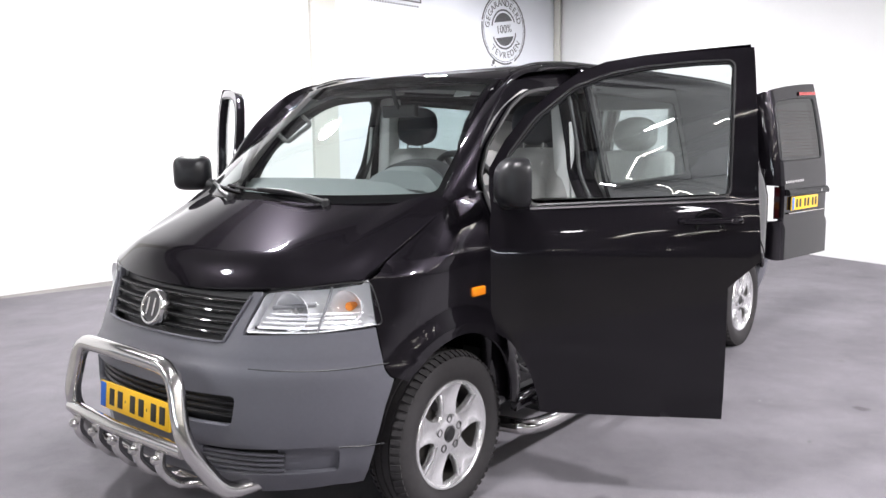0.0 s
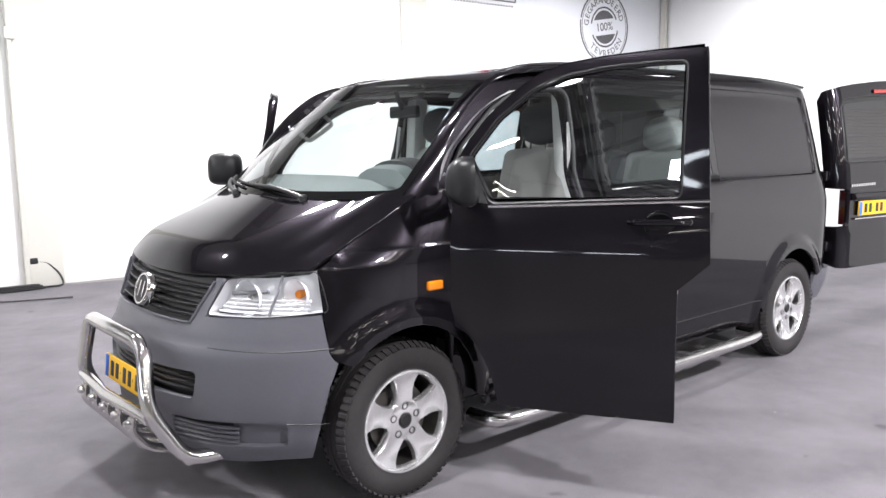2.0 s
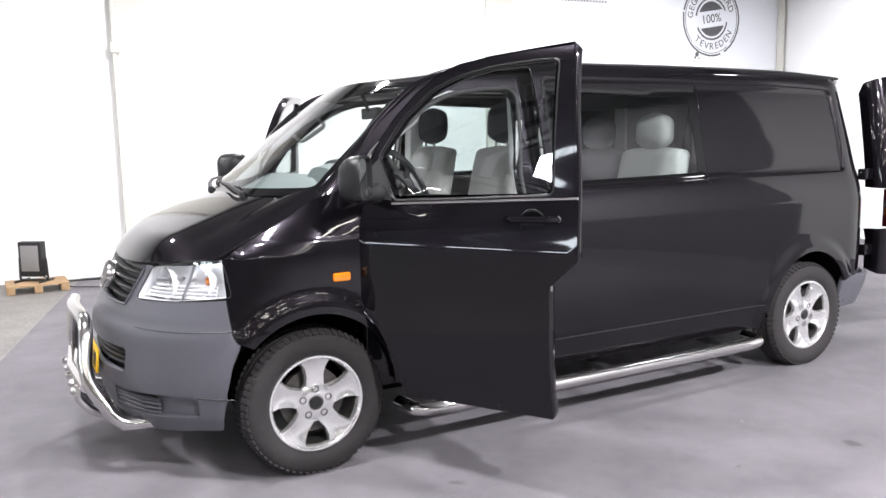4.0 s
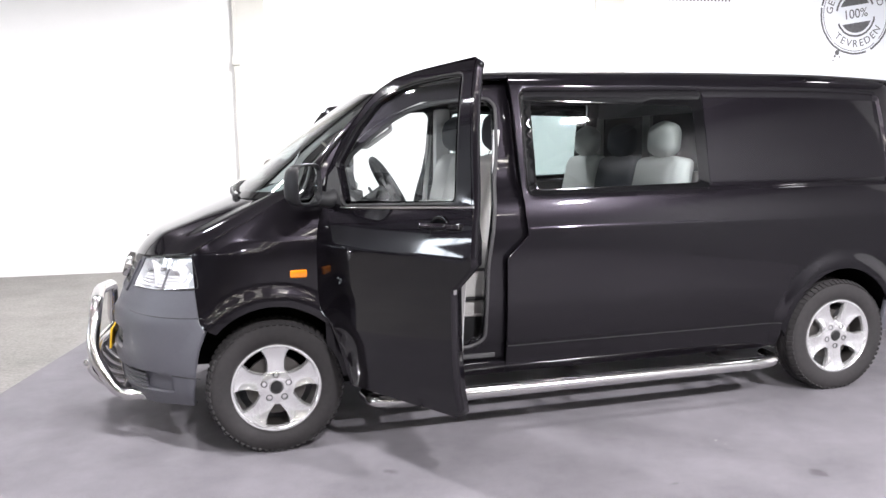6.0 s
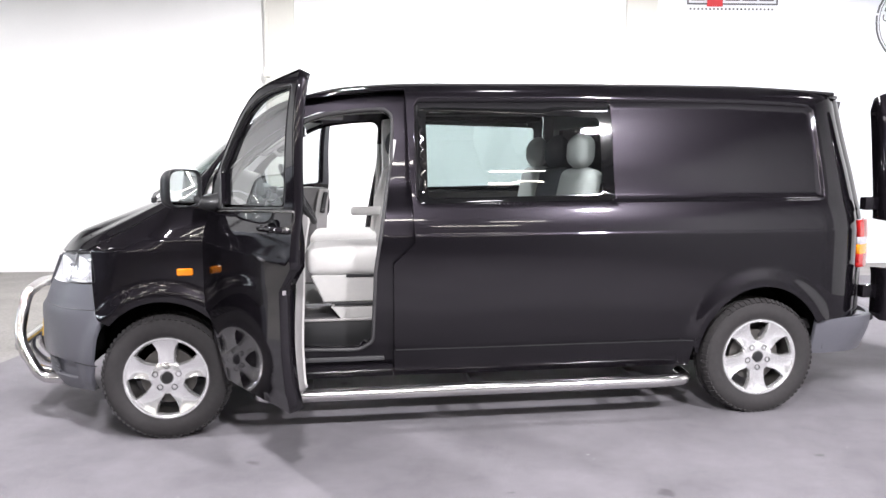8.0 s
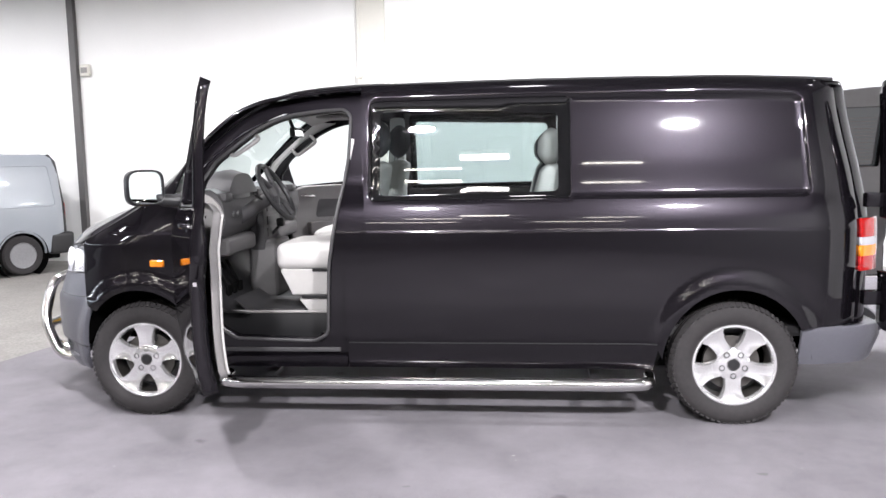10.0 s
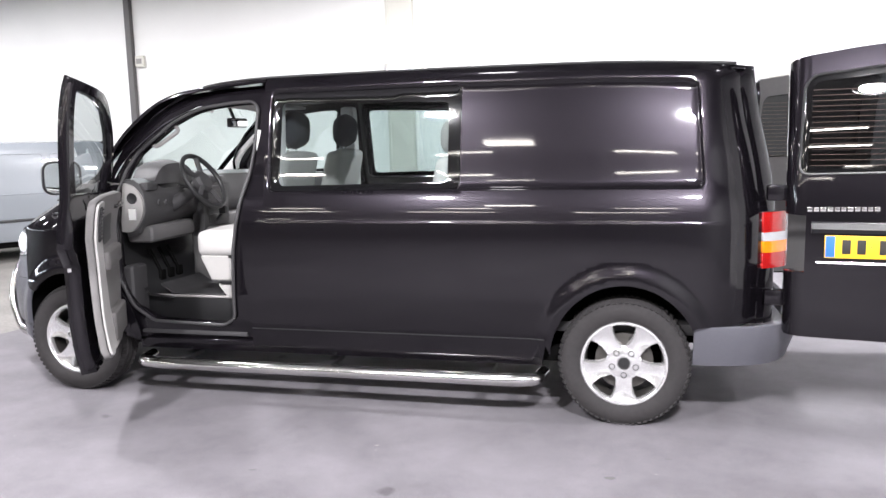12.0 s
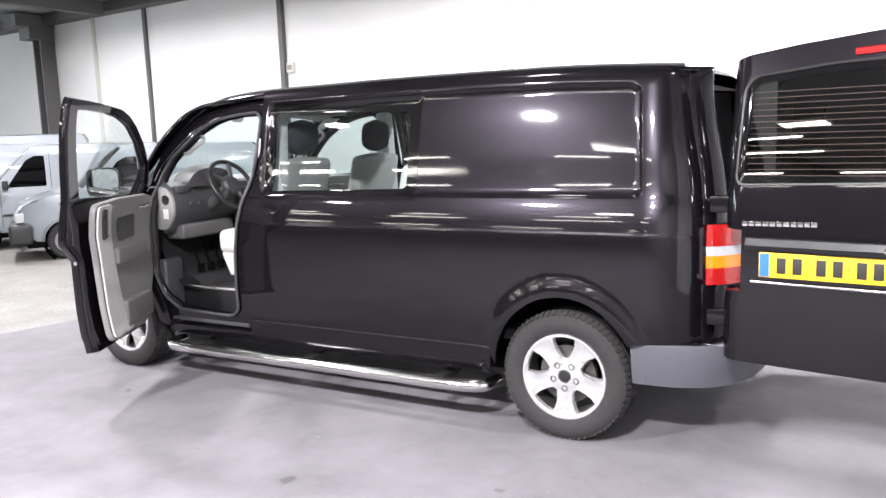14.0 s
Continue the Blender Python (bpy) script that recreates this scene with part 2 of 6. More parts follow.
def rod(bm, points, radius, n=12, close=False):
    """A round bar along points; radius may be a list."""
    pts = [Vector(p) for p in points]
    rs = radius if isinstance(radius, (list, tuple)) else [radius] * len(pts)
    rings, side = [], None
    for i, p in enumerate(pts):
        before = pts[i - 1] if (i or close) else p
        after = pts[(i + 1) % len(pts)] if (i + 1 < len(pts) or close) else p
        d = (after - before).normalized()
        side = d.orthogonal().normalized() if side is None else (side - d * side.dot(d)).normalized()
        up = d.cross(side)
        rings.append([bm.verts.new(p + rs[i] * (math.cos(2 * math.pi * j / n) * side + math.sin(2 * math.pi * j / n) * up)) for j in range(n)])
    pairs = list(zip(rings, rings[1:])) + ([(rings[-1], rings[0])] if close else [])
    for a, b in pairs:
        for j in range(n):
            bm.faces.new((a[j], a[(j + 1) % n], b[(j + 1) % n], b[j]))
    if not close:
        bm.faces.new(rings[0][::-1])
        bm.faces.new(rings[-1])


def rounded_path(points, r, n=6, close=False):
    """Points with their corners rounded."""
    pts = [Vector(p) for p in points]
    out = []
    count = len(pts)
    for i, p in enumerate(pts):
        if not close and i in (0, count - 1):
            out.append(p)
            continue
        a, b = pts[i - 1], pts[(i + 1) % count]
        cut = min(r, (a - p).length * 0.45, (b - p).length * 0.45)
        s, e = p + (a - p).normalized() * cut, p + (b - p).normalized() * cut
        for j in range(n + 1):
            t = j / n
            out.append(s * (1 - t) ** 2 + p * 2 * t * (1 - t) + e * t * t)
    return out


def rounded(poly, r, n=5):
    return [(p.x, p.y) for p in rounded_path([(*q, 0) for q in poly], r, n, True)]


def curve_through(xs, ys):
    """A smooth monotone curve through the points."""
    xs, ys = np.array(xs, float), np.array(ys, float)
    h = np.diff(xs)
    d = np.diff(ys) / h
    m = np.zeros_like(xs)
    for i in range(1, len(xs) - 1):
        if d[i - 1] * d[i] > 0:
            w1, w2 = 2 * h[i] + h[i - 1], h[i] + 2 * h[i - 1]
            m[i] = (w1 + w2) / (w1 / d[i - 1] + w2 / d[i])
    m[0], m[-1] = d[0], d[-1]

    def f(x):
        x = min(max(x, xs[0]), xs[-1])
        i = min(int(np.searchsorted(xs, x, "right")) - 1, len(xs) - 2)
        t = (x - xs[i]) / h[i]
        return float((1 + 2 * t) * (1 - t) ** 2 * ys[i] + t * (1 - t) ** 2 * h[i] * m[i] + t * t * (3 - 2 * t) * ys[i + 1] + t * t * (t - 1) * h[i] * m[i + 1])

    return f


def smooth01(t):
    t = min(max(t, 0.0), 1.0)
    return t * t * (3 - 2 * t)


def inside(px, py, poly):
    """Which of the points lie in the polygon."""
    res = np.zeros(len(px), bool)
    n = len(poly)
    for i in range(n):
        (x1, y1), (x2, y2) = poly[i], poly[(i + 1) % n]
        if y1 == y2:
            continue
        hit = ((y1 > py) != (y2 > py)) & (px < (x2 - x1) * (py - y1) / (y2 - y1) + x1)
        res ^= hit
    return res


def finer(poly, step):
    out = []
    for i, a in enumerate(poly):
        b = poly[(i + 1) % len(poly)]
        n = max(1, int(math.ceil(math.dist(a, b) / step)))
        out += [(a[0] + (b[0] - a[0]) * j / n, a[1] + (b[1] - a[1]) * j / n) for j in range(n)]
    return out


def sheet(name, outline, surf, mat, parent=None, holes=(), step=0.05, thick=0.012, label="", lift=0.0, flip=False, lines=()):
    """A curved panel: the outline in the surface's own two coordinates, with holes, laid on surf(u, v), with turned-in edges.
    Points along the given lines keep its creases sharp."""
    from mathutils import geometry
    loops = [finer(outline, step)] + [finer(h, step) for h in holes]
    pts, edges = [], []
    for lp in loops:
        s = len(pts)
        pts += lp
        edges += [(s + i, s + (i + 1) % len(lp)) for i in range(len(lp))]
    us, vs = [p[0] for p in loops[0]], [p[1] for p in loops[0]]
    gu = np.arange(min(us) + step / 2, max(us), step)
    gv = np.arange(min(vs) + step / 2, max(vs), step)
    if len(gu) and len(gv):
        gx, gy = [a.ravel() for a in np.meshgrid(gu, gv)]
        ok = inside(gx, gy, loops[0])
        for h in loops[1:]:
            ok &= ~inside(gx, gy, h)
        border = np.array(pts)
        gx, gy = gx[ok], gy[ok]
        far = np.array([((border[:, 0] - x) ** 2 + (border[:, 1] - y) ** 2).min() > (0.45 * step) ** 2 for x, y in zip(gx, gy)], bool)
        if len(gx):
            gx, gy = gx[far], gy[far]
            for line in lines:
                lu, lv = np.array(line).T
                ok = inside(lu, lv, loops[0])
                for h in loops[1:]:
                    ok &= ~inside(lu, lv, h)
                lu, lv = lu[ok], lv[ok]
                clear_of = np.array([((border[:, 0] - x) ** 2 + (border[:, 1] - y) ** 2).min() > (0.2 * step) ** 2 for x, y in zip(lu, lv)], bool)
                if not len(lu):
                    continue
                lu, lv = lu[clear_of], lv[clear_of]
                near = np.array([((lu - x) ** 2 + (lv - y) ** 2).min() < (0.62 * step) ** 2 for x, y in zip(gx, gy)], bool) if len(lu) else np.zeros(len(gx), bool)
                gx, gy = gx[~near], gy[~near]
                pts = pts + list(zip(lu, lv))
            pts = pts + list(zip(gx, gy))
    out = geometry.delaunay_2d_cdt([Vector(p) for p in pts], edges, [], 0, 1e-6)
    vv, ff = out[0], out[2]
    cu = np.array([sum(vv[i].x for i in f) / 3 for f in ff])
    cv = np.array([sum(vv[i].y for i in f) / 3 for f in ff])
    keep = inside(cu, cv, loops[0])
    for h in loops[1:]:
        keep &= ~inside(cu, cv, h)
    e = 0.004
    places, normals = [], []
    for p in vv:
        a = Vector(surf(p.x + e, p.y)) - Vector(surf(p.x - e, p.y))
        b = Vector(surf(p.x, p.y + e)) - Vector(surf(p.x, p.y - e))
        nrm = a.cross(b).normalized()
        if flip:
            nrm = -nrm
        places.append(Vector(surf(p.x, p.y)) + nrm * lift)
        normals.append(nrm)
    faces = [tuple(f) if not flip else tuple(f[::-1]) for f, k in zip(ff, keep) if k]
    used = sorted({i for f in faces for i in f})
    index = {o: i for i, o in enumerate(used)}
    places, normals = [places[i] for i in used], [normals[i] for i in used]
    faces = [tuple(index[i] for i in f) for f in faces]
    if thick:
        seen = {}
        for f in faces:
            for i in range(3):
                seen[(f[i], f[(i + 1) % 3])] = True
        rim = [(a, b) for a, b in seen if (b, a) not in seen]
        top, low = {}, {}
        outn = {}
        for a, b in rim:
            d = (places[b] - places[a]).cross(normals[a]).normalized()
            for i in (a, b):
                outn[i] = outn.get(i, Vector()) + d
        for i in {i for ab in rim for i in ab}:
            nn = outn[i].normalized() if outn[i].length > 1e-6 else normals[i]
            top[i] = len(places)
            places.append(places[i])
            normals.append((nn + normals[i]).normalized())
            low[i] = len(places)
            places.append(places[i] - normals[i] * thick)
            normals.append(nn)
        faces += [(top[b], top[a], low[a], low[b]) for a, b in rim]
    me = bpy.data.meshes.new(name)
    me.from_pydata([tuple(p) for p in places], [], faces)
    me.polygons.foreach_set("use_smooth", [True] * len(faces))
    me.normals_split_custom_set_from_vertices([tuple(v) for v in normals])
    me.materials.append(mat)
    ob = new(name, me)
    if parent:
        ob.parent = parent
    if label:
        tagged(ob, label)
    return ob


def empty(name, m=None, parent=None):
    ob = new(name)
    ob.empty_display_size = 0.2
    if m is not None:
        ob.matrix_basis = m
    if parent:
        ob.parent = parent
    return ob


# ---- the hall ----
HALL = pose(0, 5.8, 0, 0, 0, WALL_TURN)      # on the back wall's foot, x along the wall, -y into the hall
HALL_X0, HALL_X1, HALL_Y0, HALL_H = -26.0, 10.62, -24.0, 4.5


def hall_part(name, lo, hi, mat, label, category, bevel=0.0, parent=None):
    bm = bmesh.new()
    box(bm, lo, hi, bevel)
    ob = part(name, bm, mat, parent, label, smooth=False)
    ob.matrix_basis = HALL.copy()
    if not parent:
        tagged(ob, label, category, kind="structure")
    return ob


hall_part("floor", (HALL_X0, HALL_Y0, -0.2), (HALL_X1, 0, -0.004), CONCRETE, "worn brownish grey concrete hall floor", "floor")
cover = hall_part("floor_covering", (0.0, -10.5, -0.003), (14.0, 6.0, 0.0), CARPET, "dark grey carpet-like floor covering under the van", "floor")
cover.matrix_basis = Matrix.Translation((-1.80, 0, 0)) @ pose(0, 0, 0, 0, 0, -12.5)
hall_part("ceiling", (HALL_X0, HALL_Y0, HALL_H), (HALL_X1, 0.2, HALL_H + 0.15), CEIL, "dark sheet-metal hall ceiling", "ceiling")
hall_part("wall_back", (HALL_X0, 0.0, -0.2), (5.33, 0.2, HALL_H), WALL, "bright white painted back wall of concrete panels", "wall")
hall_part("wall_back_display", (5.33, -0.03, -0.2), (HALL_X1 + 0.3, 0.2, HALL_H), WALL_COOL, "cool white display wall with printed signs", "wall")
side_wall = hall_part("wall_side", (0.0, -9.5, -0.2), (0.2, -0.035, HALL_H), WALL, "white painted side wall behind the van", "wall")
side_wall.matrix_basis = HALL @ Matrix.Translation((HALL_X1, 0, 0)) @ pose(0, 0, 0, 0, 0, -18.5)
# out of view, coloured dark as if in shade, for dark reflections in the paint
side_rest = hall_part("wall_side_rest", (0.03, HALL_Y0, -0.2), (0.2, -9.5, HALL_H), WALL_SHADE, "unseen rest of the side wall, shade put into its dark grey colour", "wall")
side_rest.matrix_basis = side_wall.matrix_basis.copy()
hall_part("wall_far", (HALL_X0 - 0.2, HALL_Y0, -0.2), (HALL_X0, 0.2, HALL_H), HALL_GREY, "grey wall at the far end of the hall", "wall")
hall_part("wall_front", (HALL_X0, HALL_Y0 - 0.2, -0.2), (HALL_X1, HALL_Y0, HALL_H), HALL_GREY, "grey hall wall facing the van", "wall")


def floor_marks(name, spots, mat, label):
    """Flat irregular blots on the covering: (x, y, size)."""
    rnd = random.Random(11)
    bm = bmesh.new()
    for x, y, size in spots:
        ring = []
        for i in range(11):
            a = 2 * math.pi * i / 11
            r = size * rnd.uniform(0.55, 1.1)
            ring.append(bm.verts.new((x + 1.5 * r * math.cos(a), y + 0.8 * r * math.sin(a), 0.0022)))
        bm.faces.new(ring)
    ob = part(name, bm, mat, None, smooth=False)
    tagged(ob, label, "stain", kind="stuff")


floor_marks("dark_stains", ((3.355, -1.63, 0.024), (1.70, -1.86, 0.016), (3.62, -1.36, 0.014), (1.28, -2.35, 0.010)), TRIM_MID, "small dark stains trodden into the floor covering")
floor_marks("pale_flecks", ((2.185, -1.46, 0.009), (2.20, -1.52, 0.006), (3.56, -1.55, 0.006), (0.2, -1.7, 0.006)), TRIM_GREY, "small pale flecks of dirt on the floor covering")


# ---- the black van: surfaces ----
# Its nose points to -x, the front axle is at x = 0, the rear axle at x = 3.4.
AXLE_Z, WHEELBASE = 0.335, 3.4
half_width = curve_through((0.2, 0.25, 0.30, 0.40, 0.52, 0.70, 0.95, 1.085, 1.098, 1.115, 1.16, 1.22, 1.29, 1.5, 1.7, 1.80, 1.86, 1.90, 1.925, 1.945, 1.962, 1.975),
                           (0.85, 0.87, 0.9, 0.922, 0.938, 0.95, 0.951, 0.948, 0.9440, 0.9405, 0.9305, 0.9130, 0.889, 0.844, 0.8, 0.775, 0.758, 0.738, 0.708, 0.64, 0.48, 0.1))
nose_length = curve_through((0.2, 0.28, 0.33, 0.40, 0.415, 0.5, 0.62, 0.692, 0.706, 0.76, 0.83, 0.88, 0.95, 1.02, 1.3), (0.80, 0.855, 0.872, 0.878, 0.892, 0.898, 0.893, 0.886, 0.868, 0.846, 0.815, 0.795, 0.765, 0.745, 0.69))
roof_sag = curve_through((0.45, 0.585, 0.655, 0.75, 0.82, 0.97, 1.35, 1.8, 2.4, 3.2, 3.9, 4.2), (-0.235, -0.155, -0.118, -0.075, -0.053, -0.024, -0.004, 0.0, 0.004, 0.0, -0.03, -0.06))
seam_height = curve_through((-0.45, -0.379, -0.321, -0.213, -0.082, 0.07, 0.2, 0.3), (0.99, 1.03, 1.067, 1.127, 1.195, 1.285, 1.31, 1.32))
seam_width = curve_through((-0.45, -0.379, -0.2, 0.07, 0.15, 0.24, 0.3), (0.80, 0.822, 0.837, 0.862, 0.870, 0.880, 0.885))
NOSE_P, NOSE_X = 2.4, 0.05
ARCH_A, ARCH_B = 0.392, 0.43


def flare(x, z):
    out = 0.0
    for cx in (0.0, WHEELBASE):
        r = math.hypot((x - cx) / ARCH_A, (z - AXLE_Z) / ARCH_B)
        out = max(out, 0.021 * (1 - smooth01((r - 1.07) / 0.21)))
    return out


def rear_end(z):
    return 4.26 - 0.15 * smooth01((z - 1.1) / 0.85)


def plan_width(x, z):
    """Half the body's width without stampings, drawn in towards the nose and the tail."""
    w = half_width(z)
    if x < NOSE_X:
        t = min((NOSE_X - x) / nose_length(z), 0.999)
        w *= (1 - t ** NOSE_P) ** (1 / NOSE_P)
    if x > 3.75:
        t = min((x - 3.75) / (rear_end(z) - 3.75), 0.999)
        w *= (1 - t ** 2.5) ** (1 / 2.5)
    return w


def side_y(x, z):
    w = plan_width(x, z)
    if z > 1.03 and x < 0.27:
        # above the belt the wing leans in to the bonnet seam
        top = seam_height(x)
        t = min((z - 1.03) / max(top - 1.03, 0.05), 1.0)
        w += (seam_width(x) - plan_width(x, max(top, 1.08))) * t ** 1.35
    # stamped recess round the side window and the blind panel
    if x > 1.3:
        along, up = min(x - 1.362, 3.80 - 0.06 * (z - 1.3) - x), min(z - 1.262, 1.842 - z)
        edge = 0.05 - math.hypot(0.05 - along, 0.05 - up) if along < 0.05 and up < 0.05 else min(along, up)
        w -= 0.014 * smooth01(edge / 0.02)
    # raised shoulder above the sill seam
    w -= 0.006 * (1 - smooth01((z - 0.46) / 0.02)) * (1 if 1.0 < x < 3.0 else 0)
    return w + flare(x, z)


def side(sign):
    """The body side as a surface of (x, z)."""
    def surf(x, z):
        return (x, sign * side_y(x, z), z + roof_sag(max(x, 1.35)) * smooth01((z - 1.3) / 0.55))
    return surf


def nose(u, z):
    """The nose as a surface of the plan angle u and the height."""
    c, s = max(math.cos(u), 0.0), math.sin(u)
    x = NOSE_X - nose_length(z) * c ** (2 / NOSE_P)
    y = half_width(z) * abs(s) ** (2 / NOSE_P) * (1 if s > 0 else -1)
    return (x, y + (flare(x, z) if s > 0 else -flare(x, z)), z)


def hood_front(y):
    return NOSE_X - 0.755 * (1 - min(abs(y) / 0.95, 0.99) ** NOSE_P) ** (1 / NOSE_P)


def hood_rear(y):
    return -0.17 + 0.222 * (y / 0.786) ** 2


def hood(x, y):
    f, r = hood_front(y), hood_rear(y)
    s = (x - f) / (r - f)
    zl, zr = 0.972 + 0.058 * (y / 0.82) ** 2, 1.272 + 0.02 * (y / 0.786) ** 2
    s = min(max(s, -0.05), 1.2)
    roll = 0.26 * (1 - smooth01((abs(y) - 0.45) / 0.33))
    g = roll * (1 - (1 - min(max(s, 0.0) / 0.26, 1.0)) ** 2) + (1 - roll) * s
    ridge = 0.014 * smooth01((abs(y) - 0.62) / 0.11) * (1 - smooth01((abs(y) - 0.755) / 0.062)) * smooth01(s / 0.35)
    return (x, y, zl + (zr - zl) * g + ridge)


def screen(y, v):
    """The windscreen: y across at its foot, v from 0 at the foot to 1 at the roof."""
    q = (y / 0.786) ** 2
    a = Vector((-0.17 + 0.136 * q + 0.10 * q * q, y * 1.035, 1.268 + 0.022 * q))
    b = Vector((0.585 + 0.04 * q + 0.05 * q * q, y * 0.9, 1.85 - 0.043 * q))
    p = a.lerp(b, v)
    bulge = 0.016 * (1 - (2 * v - 1) ** 2)
    return p + Vector((-0.6, 0, 0.8)) * bulge


def roof(x, y):
    """The roof skin, over the sides' upper edges."""
    a = abs(y) / 0.71
    z = 1.925 + (0.004 + 0.076 * (1 - smooth01((x - 0.55) / 0.30))) * (1 - a ** 2.4)
    return (x, y, z + roof_sag(x))


van = empty("panel_van")
tagged(van, "black panel van with grey bumpers, alloy wheels and open doors", "van")

# ---- the van: skin ----
ARCH = [(ARCH_A * math.cos(math.pi * i / 24), ARCH_B * math.sin(math.pi * i / 24)) for i in range(25)]


def arch(cx, a0, a1, n=18, grow=1.0):
    """Points of a wheel arch's edge between two angles, in degrees."""
    return [(cx + grow * ARCH_A * math.cos(radians(a0 + (a1 - a0) * i / n)), AXLE_Z + grow * ARCH_B * math.sin(radians(a0 + (a1 - a0) * i / n))) for i in range(n + 1)]


DOOR_REAR_TOP, DOOR_REAR_LOW = 1.345, 1.225
DOOR = [(0.275, 1.25), (0.27, 0.95), (0.285, 0.74)] + arch(0.0, 42, 5, 8, 1.24) + [(0.52, 0.378), (DOOR_REAR_LOW, 0.385), (DOOR_REAR_LOW, 0.94),
        (DOOR_REAR_TOP, 1.05), (1.305, 1.884), (1.1, 1.878), (0.9, 1.866), (0.74, 1.847), (0.63, 1.808), (0.52, 1.737), (0.41, 1.638), (0.33, 1.538), (0.262, 1.415), (0.262, 1.33)]
DOOR_GLASS = rounded([(0.445, 1.262), (1.225, 1.302), (1.232, 1.830), (1.10, 1.829), (0.90, 1.817), (0.745, 1.792), (0.61, 1.742), (0.46, 1.622), (0.335, 1.455)], 0.03)
APERTURE = rounded([(0.343, 0.95), (0.345, 0.74), (0.44, 0.55), (0.56, 0.47), (1.04, 0.455), (1.115, 0.50), (1.135, 0.90), (1.18, 1.18), (1.235, 1.5), (1.248, 1.755), (1.205, 1.797), (1.06, 1.79), (0.885, 1.768),
                    (0.79, 1.74), (0.675, 1.683), (0.442, 1.504), (0.355, 1.378), (0.335, 1.236)], 0.03)

run = np.arange(1.25, 4.08, 0.02)
SIDE_LINES = [[(x, z) for x in run] for z in (1.076, 1.087, 1.094, 1.10, 1.107, 1.118)]
SIDE_LINES += [[(x, z) for x in np.arange(2.53, 3.79, 0.02)] for z in (1.259, 1.266, 1.273, 1.281, 1.824, 1.832, 1.840)]
SIDE_LINES += [[(x, z) for z in np.arange(1.26, 1.86, 0.02)] for x in (1.3595, 1.366, 1.372)]
SIDE_LINES += [[(3.80 - 0.06 * (z - 1.3) + d, z) for z in np.arange(1.29, 1.82, 0.02)] for d in (0.003, -0.005, -0.012, -0.02)]
for sg in (-1, 1):
    S = side(sg)
    FL = sg > 0
    fender = [(-0.372, 0.855), (-0.358, 0.70), (-0.345, 0.665)] + arch(0.0, 141, 6, 26)[1:] + [(0.47, 0.345)] + arch(0.0, 5, 42, 8, 1.215) + [(0.277, 0.74), (0.262, 0.95),
              (0.254, 1.25), (0.250, 1.318), (0.15, 1.300)] + [(x, seam_height(x) - 0.003) for x in np.linspace(0.07, -0.379, 12)]
    sheet("fender", fender, S, PAINT, van, step=0.014, thick=0.02, flip=FL)
    rear = [(DOOR_REAR_LOW + 0.008, 0.30), (2.96, 0.30), (2.985, 0.42)] + arch(WHEELBASE, 176, 28, 26) + [(3.775, 0.55), (4.075, 0.56), (4.085, 1.15), (4.06, 1.5), (4.0, 1.82), (3.97, 1.925),
            (1.316, 1.925), (1.353, 1.052), (DOOR_REAR_LOW + 0.008, 0.935)]
    window = rounded([(1.378, 1.262), (2.512, 1.272), (2.512, 1.832), (1.372, 1.832)], 0.03)
    sheet("body_side", rear, S, PAINT, van, holes=[window], step=0.025, thick=0.02, flip=FL, lines=SIDE_LINES)
    sill = [(0.47, 0.30), (0.47, 0.34), (0.52, 0.362), (DOOR_REAR_LOW, 0.362), (DOOR_REAR_LOW, 0.30)]
    bm = bmesh.new()
    rod(bm, [Vector(S(x, 0.452)) for x in np.linspace(1.24, 2.98, 40)], 0.0035, 6)
    part("sill_seam", bm, BLACK, van)
    sheet("sill", sill, S, PAINT, van, step=0.03, thick=0.03, flip=FL)

    def jamb(x, z, S=S, sg=sg):
        p = S(x, z)
        return (p[0], p[1] - sg * (0.045 + 0.04 * smooth01((z - 1.2) / 0.2)), p[2])
    frame_out = [(0.262, 0.36), (1.36, 0.36), (1.365, 1.9), (0.9, 1.868), (0.74, 1.846), (0.63, 1.806), (0.52, 1.732), (0.41, 1.632), (0.33, 1.532), (0.26, 1.41), (0.25, 1.2)]
    sheet("door_frame", frame_out, jamb, PAINT, van, holes=[APERTURE], step=0.04, thick=0.06, flip=FL)
    bm = bmesh.new()
    seal = [Vector(jamb(*p)) + Vector((0, sg * 0.012, 0)) for p in finer(APERTURE, 0.04)]
    rod(bm, seal, 0.010, 8, True)
    part("door_seal", bm, SEAL, van, "grey rubber door seal")
    # side window: dark border round a clear pane
    clear = rounded([(1.432, 1.292), (2.442, 1.308), (2.440, 1.742), (1.432, 1.778)], 0.035)

    def pane(x, z, S=S, sg=sg):
        p = S(x, z)
        return (p[0], p[1] - sg * 0.001, p[2])
    wb = sheet("side_window", rounded([(1.381, 1.265), (2.509, 1.275), (2.509, 1.829), (1.375, 1.829)], 0.03), pane, GLOSS, van, holes=[clear], step=0.06, thick=0.006, label="bonded side window with black border", flip=FL)
    g = sheet("pane", clear, pane, SIDE_GLASS, wb, step=0.08, thick=0.0, lift=-0.002, flip=FL)
    g.visible_shadow = False
    # A pillar between windscreen and door, running on as the roof rail over the door
    inner_edge = [curve_through((-0.05, 0, 1, 1.12, 1.25, 1.7), c) for c in ((0.045, 0.072, 0.672, 0.765, 0.86, 1.33), (0.818, 0.808, 0.704, 0.708, 0.709, 0.7085), (1.268, 1.291, 1.809, 1.855, 1.884, 1.923))]
